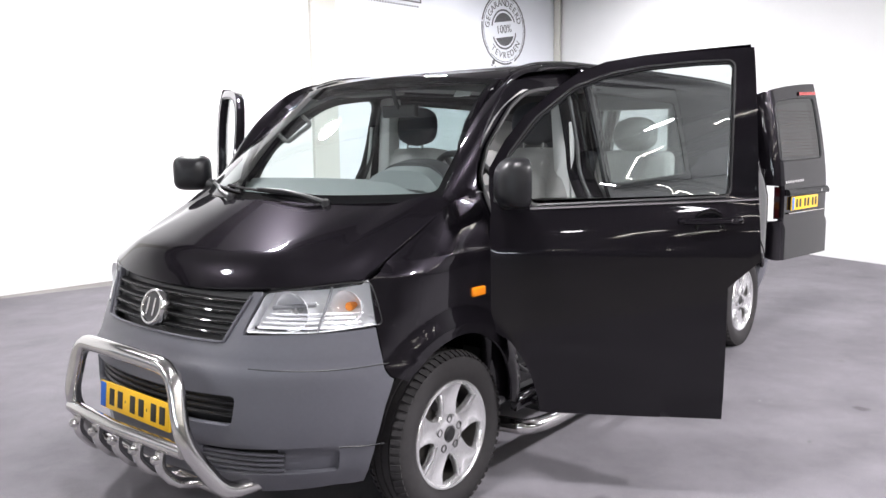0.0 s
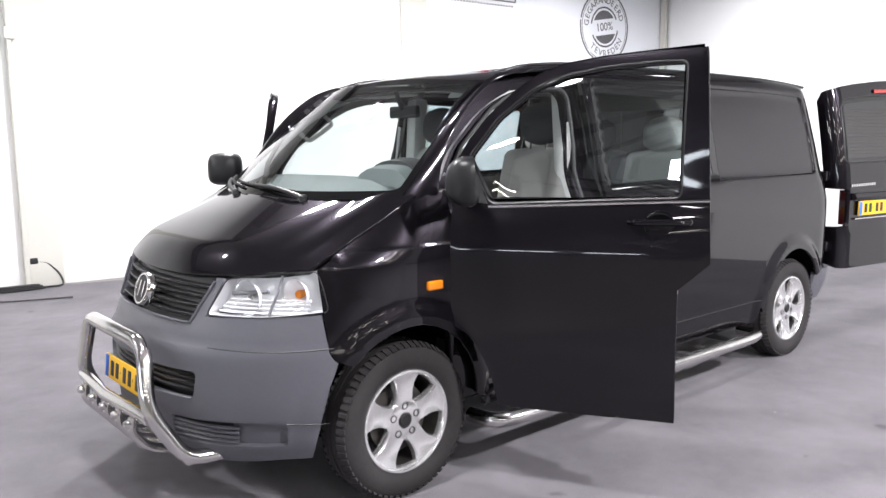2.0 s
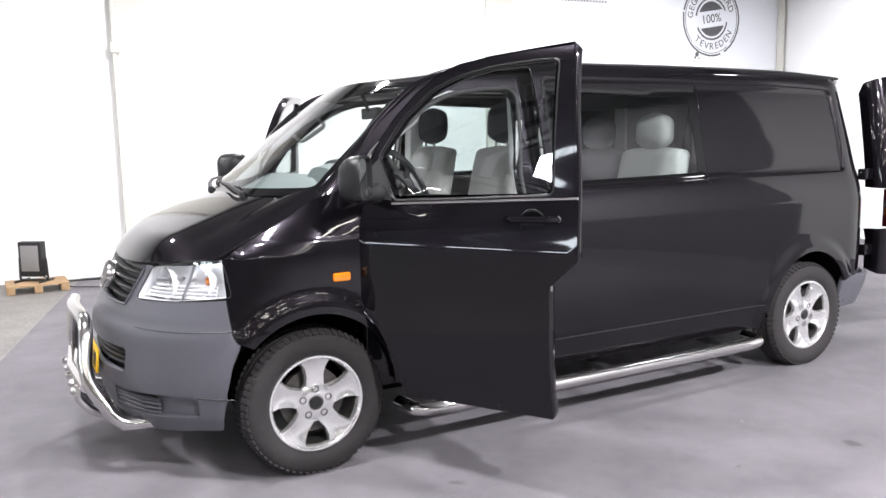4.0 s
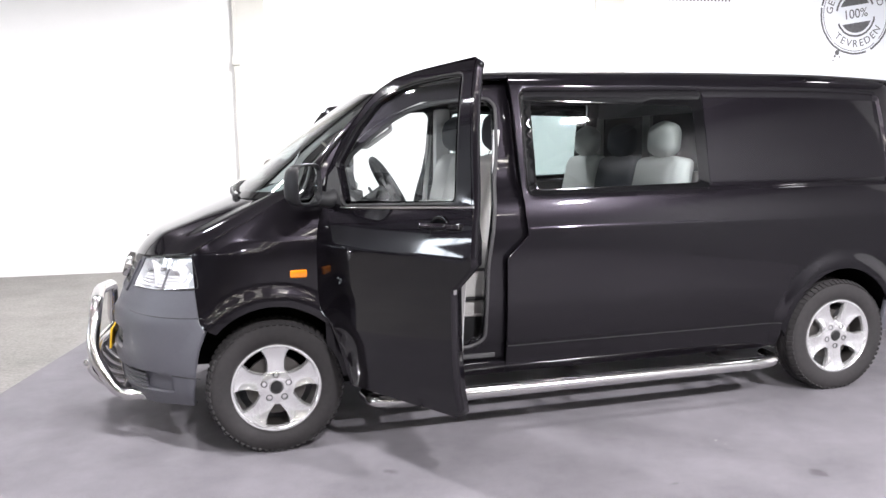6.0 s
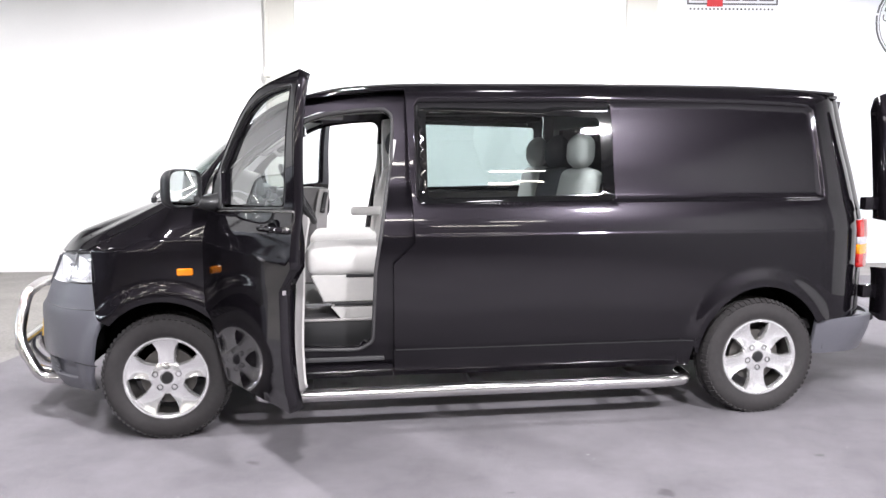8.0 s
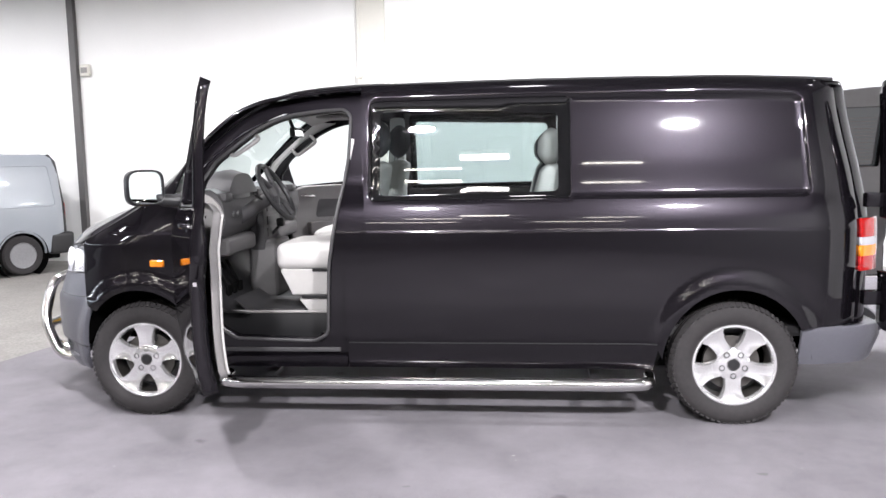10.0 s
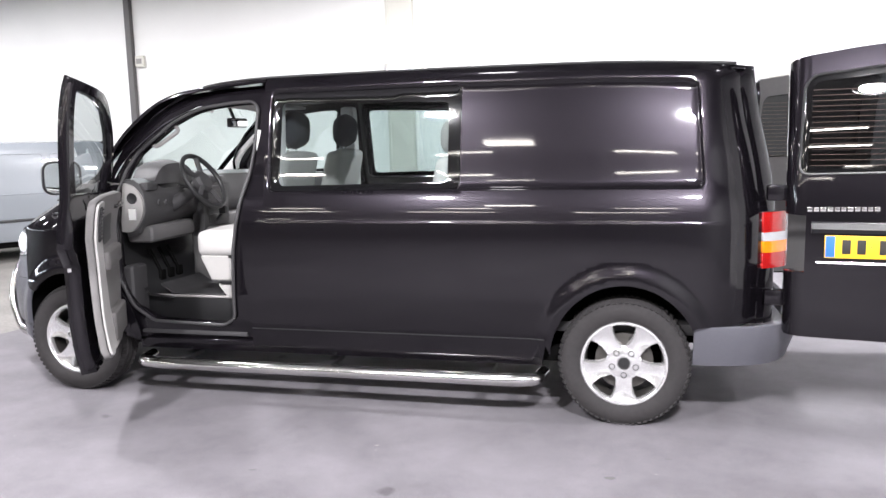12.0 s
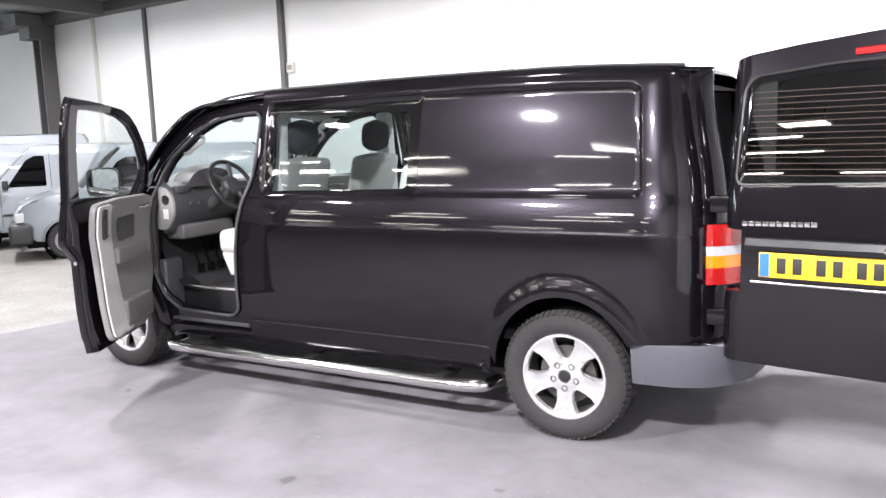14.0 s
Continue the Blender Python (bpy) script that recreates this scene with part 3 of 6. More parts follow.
    outer_edge = [curve_through((-0.05, 0, 0.2, 0.4, 0.6, 0.8, 1, 1.25, 1.7), c) for c in ((0.20, 0.215, 0.25, 0.355, 0.485, 0.625, 0.79, 0.97, 1.33), (1.29, 1.325, 1.425, 1.590, 1.720, 1.815, 1.866, 1.883, 1.902))]

    def pillar(u, v, sg=sg):
        bow = 0.016 * 4 * max(v, 0) * max(1 - v, 0)
        a = Vector((inner_edge[0](v) - 0.6 * bow, sg * inner_edge[1](v), inner_edge[2](v) + 0.8 * bow))
        x, z = outer_edge[0](v), outer_edge[1](v)
        b = Vector((x, sg * side_y(max(x, 0.27), min(z, 1.9)), z))
        mid = (a + b) / 2 + Vector((-0.008, sg * 0.012, 0.006))
        return a * (1 - u) ** 2 + mid * 2 * u * (1 - u) + b * u * u
    sheet("windscreen_pillar", [(0, -0.04), (1, -0.04), (1, 1.68), (0, 1.68)], pillar, PAINT, van, step=0.06, thick=0.02, flip=FL)

front_edge = [(0.585 + 0.04 * (y / 0.704) ** 2 + 0.05 * (y / 0.704) ** 4, y) for y in np.linspace(-0.704, 0.704, 14)]
roof_outline = [(x, y) for x, y in front_edge] + [(0.765, 0.708), (0.86, 0.710), (1.2, 0.712), (3.85, 0.708), (4.0, 0.65), (4.06, 0.0), (4.0, -0.65), (3.85, -0.708), (1.2, -0.712), (0.86, -0.710), (0.765, -0.708)]
sheet("roof", roof_outline[::-1], roof, PAINT, van, step=0.06, thick=0.02)
for sg in (-1, 1):
    bm = bmesh.new()
    rod(bm, [Vector(roof(x, sg * 0.685)) + Vector((0, 0, 0.006)) for x in np.linspace(0.74, 3.95, 40)], [0.003 + 0.007 * float(smooth01((x - 0.74) / 0.6)) for x in np.linspace(0.74, 3.95, 40)], 8)
    part("roof_moulding", bm, BLACK, van, "black roof edge moulding")

ys = np.linspace(-0.8175, 0.8175, 27)
hood_outline = [(hood_front(y) + 0.004, y) for y in ys] + [(hood_rear(y) + 0.012, y) for y in np.linspace(0.857, -0.857, 24)]
sheet("bonnet", hood_outline[::-1], hood, PAINT, van, step=0.033, thick=0.03)
scr = [(-0.783, 0.0), (0.783, 0.0), (0.783, 1.0), (-0.783, 1.0)]
inner = rounded([(-0.758, 0.055), (0.758, 0.055), (0.755, 0.955), (-0.755, 0.955)], 0.04)
ws = sheet("windscreen", scr, screen, GLOSS, van, holes=[inner], step=0.07, thick=0.006, label="windscreen with black border", flip=True)
g = sheet("pane", inner, screen, SCREEN, ws, step=0.08, thick=0.0, flip=True)
g.visible_shadow = False

# ---- the van: nose ----
def rad(*pts):
    return [(radians(a), z) for a, z in pts]


lower = rad((-52, 0.24), (-30, 0.215), (0, 0.205), (30, 0.215), (52, 0.24))
def nose_angle(x, z):
    return math.acos(((NOSE_X - x) / nose_length(z)) ** (NOSE_P / 2))


right_edge = [(nose_angle(x, z), z) for x, z in ((-0.405, 0.25), (-0.405, 0.36), (-0.392, 0.46), (-0.372, 0.56), (-0.338, 0.655), (-0.350, 0.665), (-0.363, 0.70), (-0.377, 0.85))]
left_edge = [(-a, z) for a, z in right_edge[::-1]]
top = rad((26, 0.83), (29, 0.985), (26.5, 0.985), (21.5, 0.80), (-21.5, 0.80), (-26.5, 0.985), (-29, 0.985), (-26, 0.83))
intake = rounded(rad((-27, 0.50), (27, 0.50), (28, 0.615), (-28, 0.615)), 0.03)
vent_r = rounded(rad((17, 0.30), (55, 0.315), (55, 0.40), (48, 0.42), (17, 0.41)), 0.02)
vent_l = [(-a, z) for a, z in vent_r[::-1]]
bumper = sheet("front_bumper", lower + right_edge + top + left_edge, nose, PLASTIC, van, holes=[intake, vent_r, vent_l], step=0.035, thick=0.03, label="grey plastic front bumper", flip=True)


def nose_back(d):
    def f(u, z):
        x, y, zz = nose(u, z)
        return (x + d * math.cos(u) , y * (1 - d * 0.6), zz)
    return f


sheet("bumper_void", rad((-60, 0.25), (60, 0.25), (60, 0.85), (-60, 0.85)), nose_back(0.06), BLACK, bumper, step=0.08, thick=0.0, flip=True)
for z0 in (0.325, 0.345, 0.365, 0.385):
    for s in (-1, 1):
        bm = bmesh.new()
        rod(bm, [nose_back(0.012)(s * radians(a), z0) for a in np.linspace(16, 40, 9)], 0.0075, 6)
        part("vent_slat", bm, PLASTIC, bumper)
for s in (-1, 1):
    blank = rounded([(s * a, z) for a, z in rad((38, 0.305), (57, 0.31), (57, 0.425), (38, 0.425))][::s], 0.02)
    sheet("fog_lamp_blank", blank, nose_back(0.028), PLASTIC, bumper, step=0.04, thick=0.01, label="grey blank in place of a fog lamp", flip=True)
for z0 in (0.53, 0.555, 0.58):
    bm = bmesh.new()
    rod(bm, [nose_back(0.03)(radians(a), z0) for a in np.linspace(-27, 27, 15)], 0.008, 6)
    part("intake_slat", bm, BLACK, bumper)
for s in (-1, 1):
    for z0, a0, a1, dz in ((0.715, 30, 67.0, -0.006), (0.41, 55, 66.0, -0.004)):
        bm = bmesh.new()
        rod(bm, [Vector(nose(s * radians(a), z0 + dz * math.sin((a - a0) * 0.08))) + Vector((0.0015, 0, 0)) for a in np.linspace(a0, a1, 14)], 0.0028, 6)
        part("bumper_seam", bm, BLACK, bumper)

grille = sheet("grille", rad((-21.5, 0.803), (21.5, 0.803), (26.3, 0.975), (-26.3, 0.975)), nose_back(0.045), BLACK, van, step=0.05, thick=0.0, label="black radiator grille", flip=True)
for i, z0 in enumerate((0.825, 0.863, 0.901, 0.939)):
    reach = 20.6 + 5.0 * (z0 - 0.8) / 0.17
    bm = bmesh.new()
    pts = [Vector(nose_back(0.012)(radians(a), z0)) for a in np.linspace(-reach, reach, 21)]
    rings = [[bm.verts.new(p + Vector((dx, 0, dz))) for dx, dz in ((0.0, 0.007), (-0.006, 0.0), (0.0, -0.007), (0.03, -0.005), (0.03, 0.009))] for p in pts]
    for a, b in zip(rings, rings[1:]):
        for j in range(5):
            bm.faces.new((a[j], a[(j + 1) % 5], b[(j + 1) % 5], b[j]))
    part("grille_slat", bm, BLACK, grille)
    bm = bmesh.new()
    rod(bm, [p + Vector((-0.005, 0, 0.004)) for p in pts], 0.0022, 6)
    part("grille_strip", bm, GLOSS, grille, "thin glossy black strip")
bm = bmesh.new()
rod(bm, [Vector(nose(radians(a), z)) + Vector((-0.004, 0, 0)) for a, z in [(-26.3, 0.97), (-23.9, 0.89), (-21.6, 0.803)] + [(a, 0.80) for a in np.linspace(-20, 20, 15)] + [(21.6, 0.803), (23.9, 0.89), (26.3, 0.97)]], 0.006, 8)
part("grille_surround", bm, PLASTIC, grille)
badge_at = Matrix.Translation((-0.762, 0, 0.888)) @ pose(0, 0, 0, 0, -72, 0)
bm = bmesh.new()
lathe(bm, [(0.0001, 0.010), (0.058, 0.010), (0.062, 0.016), (0.070, 0.016), (0.074, 0.010), (0.074, -0.02), (0.0001, -0.02)], badge_at, 40)
emblem = part("emblem", bm, [CHROME], grille, "round chrome emblem with dark ground")
bm = bmesh.new()
lathe(bm, [(0.0001, 0.0115), (0.0575, 0.0115), (0.0575, 0.009), (0.0001, 0.009)], badge_at, 32)
part("emblem_ground", bm, TRIM_DARK, grille)
for y0 in (-0.022, 0.022):
    bm = bmesh.new()
    box(bm, (-0.036, y0 - 0.006, 0.010), (0.036, y0 + 0.006, 0.0155), 0.002, m=badge_at @ pose(0, 0, 0, 0, 0, 0))
    part("emblem_bar", bm, CHROME, grille)

for s in (-1, 1):
    outline = rad((26.5, 0.838), (45, 0.842), (64.2, 0.862), (61.5, 0.95), (59.0, 1.022), (50, 1.018), (40, 1.003), (30, 0.982))
    outline = rounded([(s * a, z) for a, z in (outline if s > 0 else outline[::-1])], 0.025)
    lamp = sheet("headlight", outline, nose_back(0.085), SILVER, van, step=0.05, thick=0.0, label="clear glass headlight with silver reflectors", flip=True)
    lens = sheet("lens", outline, nose, LENS, lamp, step=0.05, thick=0.0, flip=True)
    lens.visible_shadow = False
    bm = bmesh.new()
    edge = finer(outline, 0.03)
    near, far = [bm.verts.new(nose_back(0.003)(*p)) for p in edge], [bm.verts.new(nose_back(0.085)(*p)) for p in edge]
    for i in range(len(edge)):
        j = (i + 1) % len(edge)
        bm.faces.new((near[i], near[j], far[j], far[i]))
    part("lamp_wall", bm, SILVER, lamp)
    bm = bmesh.new()
    rod(bm, [Vector(nose(*p)) for p in edge], 0.0022, 6, True)
    part("lens_edge", bm, BLACK, lamp)
    for ang, zz, r in ((38, 0.915, 0.07), (53, 0.93, 0.062)):
        p = Vector(nose_back(0.012)(s * radians(ang), zz))
        aim = Matrix.Translation(p) @ pose(0, 0, 0, 0, -90, 0) @ pose(0, 0, 0, s * -14, 0, 0)
        bm = bmesh.new()
        prof = [(r * 1.04, 0.003), (r, 0.0), (r * 0.95, -0.008), (r * 0.8, -0.026), (r * 0.5, -0.048), (r * 0.22, -0.058), (0.001, -0.06)]
        lathe(bm, prof, aim, 28)
        for f in [f for f in bm.faces if len(f.verts) > 4]:
            bm.faces.remove(f)
        part("reflector_bowl", bm, SILVER, lamp, "bright reflector bowl")
        bm = bmesh.new()
        lathe(bm, [(0.001, -0.012), (0.016, -0.014), (0.018, -0.022), (0.012, -0.056)], aim, 16)
        part("bulb", bm, CHROME if ang < 50 else AMBER, lamp)
    bm = bmesh.new()
    rod(bm, [nose_back(0.02)(s * radians(46 + 2.0 * t), 0.845 + 0.16 * t) for t in np.linspace(0, 1, 6)], 0.006, 6)
    part("reflector_divider", bm, STEEL_RIM, lamp, "grey divider between the reflectors")
    bm = bmesh.new()
    rod(bm, [nose_back(0.028)(s * radians(a), 0.925 + 0.0012 * (a - 32)) for a in (32, 36, 40, 44)], 0.009, 8)
    part("dipper_shield", bm, STEEL_RIM, lamp, "grey shield before the bulb")
    for k in range(4):
        bm = bmesh.new()
        rod(bm, [nose_back(0.03)(s * radians(a), 0.855 + 0.016 * k) for a in (29 + k, 34, 44, 58)], 0.006, 6)
        part("reflector_rib", bm, SILVER, lamp)

# ---- the van: bull bar and side steps ----
bull = empty("bull_bar", parent=van)
tagged(bull, "polished steel bull bar with teeth")
BAR = 0.032
hoop = rounded_path([(-0.64, -0.49, 0.245), (-0.80, -0.475, 0.25), (-0.93, -0.42, 0.47), (-0.90, -0.345, 0.725), (-0.93, 0.0, 0.745), (-0.90, 0.345, 0.725), (-0.93, 0.42, 0.47), (-0.80, 0.475, 0.25), (-0.64, 0.49, 0.245)], 0.09, 7)
bm = bmesh.new()
rod(bm, hoop, BAR, 16)
part("hoop", bm, CHROME, bull)
bm = bmesh.new()
rod(bm, [(-0.925, -0.42, 0.435), (-0.955, 0, 0.44), (-0.925, 0.42, 0.435)], 0.027, 14)
part("cross_tube", bm, CHROME, bull)
for y in np.linspace(-0.31, 0.31, 5):
    bm = bmesh.new()
    rod(bm, rounded_path([(-0.95, y, 0.42), (-0.96, y, 0.36), (-0.90, y, 0.28), (-0.76, y, 0.235)], 0.06, 5), 0.02, 10)
    part("tooth", bm, CHROME, bull)
    bm = bmesh.new()
    lathe(bm, [(0.001, 0.02), (0.012, 0.017), (0.019, 0.006), (0.019, -0.01), (0.001, -0.012)], Matrix.Translation((-0.972, y, 0.395)) @ pose(0, 0, 0, 0, -80, 0), 14)
    part("tooth_cap", bm, CHROME, bull)
bm = bmesh.new()
rod(bm, [(-0.78, -0.46, 0.24), (-0.78, 0.46, 0.24)], 0.026, 12)
part("lower_tube", bm, CHROME, bull)
for sg in (-1, 1):
    step_bar = empty("side_step", parent=van)
    tagged(step_bar, "polished steel side step tube")
    bm = bmesh.new()
    rod(bm, rounded_path([(0.47, sg * 0.80, 0.225), (0.49, sg * 0.955, 0.228), (0.62, sg * 0.985, 0.228), (2.8, sg * 0.985, 0.232), (2.94, sg * 0.955, 0.232), (2.96, sg * 0.80, 0.23)], 0.1, 6), 0.036, 16)
    part("tube", bm, CHROME, step_bar)
    for x in (0.75, 1.7, 2.65):
        bm = bmesh.new()
        box(bm, (x - 0.03, min(sg * 0.7, sg * 0.96), 0.225), (x + 0.03, max(sg * 0.7, sg * 0.96), 0.255), 0.006)
        part("bracket", bm, BLACK, step_bar)


def plate(name, m, parent):
    """A yellow number plate, its writing as plain bars."""
    bm = bmesh.new()
    box(bm, (-0.26, -0.006, -0.055), (0.26, 0.006, 0.055), 0.004)
    p = part(name, bm, YELLOW, parent, "yellow number plate with dark characters", m=m)
    bm = bmesh.new()
    box(bm, (-0.256, -0.0085, -0.051), (-0.215, -0.005, 0.051), 0.002)
    part("country_band", bm, BLUE, parent, m=m)
    for x, w in ((-0.165, 0.05), (-0.1, 0.05), (-0.06, 0.016), (-0.005, 0.05), (0.06, 0.05), (0.1, 0.016), (0.15, 0.05), (0.212, 0.05)):
        h = 0.035 if w > 0.02 else 0.006
        bm = bmesh.new()
        box(bm, (x - w / 2 + 0.006, -0.0085, -h), (x + w / 2 - 0.006, -0.005, h), 0.002)
        part("character_bar", bm, INK, parent, m=m)
    return p


plate("front_plate", Matrix.Translation((-0.856, 0.03, 0.50)) @ pose(0, 0, 0, 0, 0, -90) @ pose(0, 0, 0, -6, 0, 0), van)

# ---- the van: wheels ----
def wheel_parts(parent):
    """A wheel about the local y axis, its face to -y."""
    turn = pose(0, 0, 0, 90, 0, 0)
    bm = bmesh.new()
    prof = [(0.214, 0.062), (0.222, 0.078), (0.245, 0.092), (0.27, 0.097), (0.295, 0.094), (0.315, 0.085), (0.326, 0.074), (0.3325, 0.062),
            (0.3345, 0.045), (0.3275, 0.044), (0.3275, 0.036), (0.335, 0.035), (0.335, 0.006), (0.328, 0.005), (0.328, -0.005), (0.335, -0.006), (0.335, -0.035), (0.3275, -0.036), (0.3275, -0.044),
            (0.3345, -0.045), (0.3325, -0.062), (0.326, -0.074), (0.3, -0.093), (0.26, -0.096), (0.214, -0.075)]
    n = 72
    rings = []
    for r, h in prof:
        rings.append([bm.verts.new(turn @ Vector((r * math.cos(2 * math.pi * i / n), r * math.sin(2 * math.pi * i / n), h))) for i in range(n)])
    for a, b in zip(rings, rings[1:]):
        for i in range(n):
            bm.faces.new((a[i], b[i], b[(i + 1) % n], a[(i + 1) % n]))
    tyre = part("tyre", bm, RUBBER, parent, "black tyre with tread blocks")
    bm = bmesh.new()
    for i in range(64):
        a = 2 * math.pi * i / 64
        for h0, skew in ((0.068, 0.0), (-0.068, 0.03)):
            m = turn @ pose(0, 0, 0, 0, 0, math.degrees(a + skew)) @ Matrix.Translation((0.3295, 0, h0)) @ pose(0, 0, 0, 0, -25 if h0 > 0 else 25, 0)
            box(bm, (-0.004, -0.0095, -0.02), (0.0045, 0.0095, 0.02), m=m)
    blocks = part("tread", bm, RUBBER, tyre, smooth=False)
    tagged(blocks, "rubber tread blocks of the tyre", kind="stuff")
    bm = bmesh.new()
    lathe(bm, [(0.222, 0.066), (0.2245, 0.080), (0.221, 0.085), (0.213, 0.0855), (0.206, 0.079), (0.202, 0.066), (0.200, 0.05)], turn, 60)
    for f in [f for f in bm.faces if len(f.verts) > 4]:
        bm.faces.remove(f)
    part("rim", bm, ALLOY, parent, "silver five-spoke alloy rim")
    bm = bmesh.new()
    lathe(bm, [(0.2005, 0.052), (0.197, 0.0), (0.195, -0.06), (0.216, -0.075)], turn, 48)
    for f in [f for f in bm.faces if len(f.verts) > 4]:
        bm.faces.remove(f)
    part("rim_barrel", bm, BRAKE, parent)
    for i in range(5):
        a = 90 + 72 * i
        bm = bmesh.new()
        # one broad spoke, flared at the rim, with a shallow hollow along its middle
        rows = []
        for r, w, h, dip in ((0.048, 0.034, 0.060, 0.0), (0.075, 0.048, 0.064, 0.001), (0.098, 0.046, 0.067, 0.005), (0.13, 0.046, 0.069, 0.011), (0.162, 0.055, 0.072, 0.012), (0.185, 0.068, 0.0755, 0.008), (0.199, 0.084, 0.078, 0.003), (0.210, 0.092, 0.079, 0.0)):
            rows.append([(r, -w, h - 0.035), (r, -w * 0.98, h - 0.010), (r, -w * 0.86, h), (r, -w * 0.45, h - dip * 0.8), (r, 0, h - dip * 1.1), (r, w * 0.45, h - dip * 0.8), (r, w * 0.86, h), (r, w * 0.98, h - 0.010), (r, w, h - 0.035)])
        rows = [[(x - (0.012 * (y / 0.09) ** 2 if x > 0.2 else 0.0), y, z) for x, y, z in row] for row in rows]
        vs = [[bm.verts.new(turn @ pose(0, 0, 0, 0, 0, a) @ Vector(p)) for p in row] for row in rows]
        for p, q in zip(vs, vs[1:]):
            for j in range(8):
                bm.faces.new((p[j], q[j], q[j + 1], p[j + 1]))
        part("spoke", bm, ALLOY, parent)
    bm = bmesh.new()
    lathe(bm, [(0.092, 0.03), (0.092, 0.056), (0.080, 0.0645), (0.036, 0.066), (0.033, 0.060), (0.001, 0.060)], turn, 40)
    part("hub", bm, ALLOY, parent)
    bm = bmesh.new()
    lathe(bm, [(0.031, 0.05), (0.031, 0.067), (0.026, 0.072), (0.001, 0.073)], turn, 28)
    part("centre_cap", bm, BLACK, parent, "black centre cap")
    for i in range(5):
        bm = bmesh.new()
        at = turn @ pose(0, 0, 0, 0, 0, 90 + 72 * i) @ Matrix.Translation((0.064, 0, 0))
        lathe(bm, [(0.0165, 0.05), (0.0165, 0.0672), (0.0125, 0.0676), (0.012, 0.060), (0.001, 0.060)], at, 16)
        part("wheel_bolt", bm, TRIM_DARK, parent)
    bm = bmesh.new()
    lathe(bm, [(0.15, -0.02), (0.15, 0.012), (0.08, 0.012), (0.07, 0.03), (0.001, 0.03)], turn, 40)
    part("brake_disc", bm, BRAKE, parent)
    bm = bmesh.new()
    box(bm, (-0.05, -0.045, 0.10), (0.05, 0.03, 0.17), 0.012)
    part("brake_caliper", bm, TRIM_DARK, parent)


first = empty("wheel", parent=van)
tagged(first, "alloy wheel with black tyre")
wheel_parts(first)
WHEEL_Z, WHEEL_SIZE = 0.336, Matrix.Diagonal((1.012, 1, 1.012, 1))
first.matrix_basis = pose(0, -0.832, WHEEL_Z, 0, 0, 0) @ WHEEL_SIZE
for x, y, rz, spin in ((WHEELBASE, -0.850, 0, 36), (0, 0.832, 180, 30), (WHEELBASE, 0.850, 180, 50)):
    copy_thing(first, pose(x, y, WHEEL_Z, 0, 0, rz) @ pose(0, 0, 0, 0, spin, 0) @ WHEEL_SIZE)
for cx in (0, WHEELBASE):
    for sg in (-1, 1):
        bm = bmesh.new()
        ring0 = [(cx + (ARCH_A + 0.03) * math.cos(radians(a)), AXLE_Z + (ARCH_B + 0.02) * math.sin(radians(a))) for a in range(4, 177, 8)]
        rows = [[bm.verts.new((x, sg * (y or side_y(x, z) - 0.035), z)) for x, z in ring0] for y in (0, 0.55)]
        for i in range(len(ring0) - 1):
            bm.faces.new((rows[0][i], rows[0][i + 1], rows[1][i + 1], rows[1][i]))
        bm.faces.new(rows[1])
        part("wheel_housing", bm, DARK, van)
bm = bmesh.new()
box(bm, (-0.30, -0.72, 0.27), (3.7, 0.72, 0.36), 0.02)
part("underbody", bm, DARK, van)

# ---- the van: rear ----
for sg in (-1, 1):
    lamp = empty("tail_light", parent=van)
    tagged(lamp, "red, amber and clear tail light")
    for z0, z1, mt in ((0.845, 0.872, RED), (0.873, 0.925, RED), (0.926, 0.985, AMBER), (0.986, 1.03, WHITE_LENS), (1.031, 1.135, RED)):
        def lightface(a, z, sg=sg):
            # round the rear corner
            x = 4.078 + 0.14 * math.sin(a)
            y = sg * (side_y(4.08, z) + 0.004 - 0.06 * math.sin(a) - 0.10 * (1 - math.cos(a)))
            return (x + 0.012, y - sg * -0.008, z)
        sheet("lens", [(0.0, z0), (1.45, z0), (1.45, z1), (0.0, z1)], lightface, mt, lamp, step=0.06 if z1 - z0 > 0.05 else 0.03, thick=0.02, flip=sg > 0)
    # corner post of the body beside the rear doors
    def corner(a, z, sg=sg):
        x0 = 4.06 - 0.10 * smooth01((z - 1.12) / 0.8)
        return (x0 + 0.11 * math.sin(a) - 0.01, sg * (side_y(x0, z) - 0.05 * math.sin(a) - 0.07 * (1 - math.cos(a))), z + roof_sag(x0) * smooth01((z - 1.3) / 0.55))
    sheet("rear_post", [(0, 1.137), (1.5, 1.137), (1.5, 1.925), (0, 1.925)], corner, PAINT, van, step=0.06, thick=0.02, flip=sg > 0)
    sheet("rear_post_foot", [(0, 0.55), (1.5, 0.55), (1.5, 0.843), (0, 0.843)], corner, PAINT, van, step=0.06, thick=0.02, flip=sg > 0)

# rear bumper, wrapping round both corners
def tail(u, z):
    c, s = max(math.cos(u), 0.0), math.sin(u)
    push = 0.05 * smooth01((z - 0.3) / 0.2)
    return (3.7 + (0.62 + push - 0.02) * c ** 0.6, (0.942 - 0.055 * max((0.553 - z) / 0.218, 0.0) ** 1.3) * abs(s) ** 0.6 * (1 if s > 0 else -1), z)


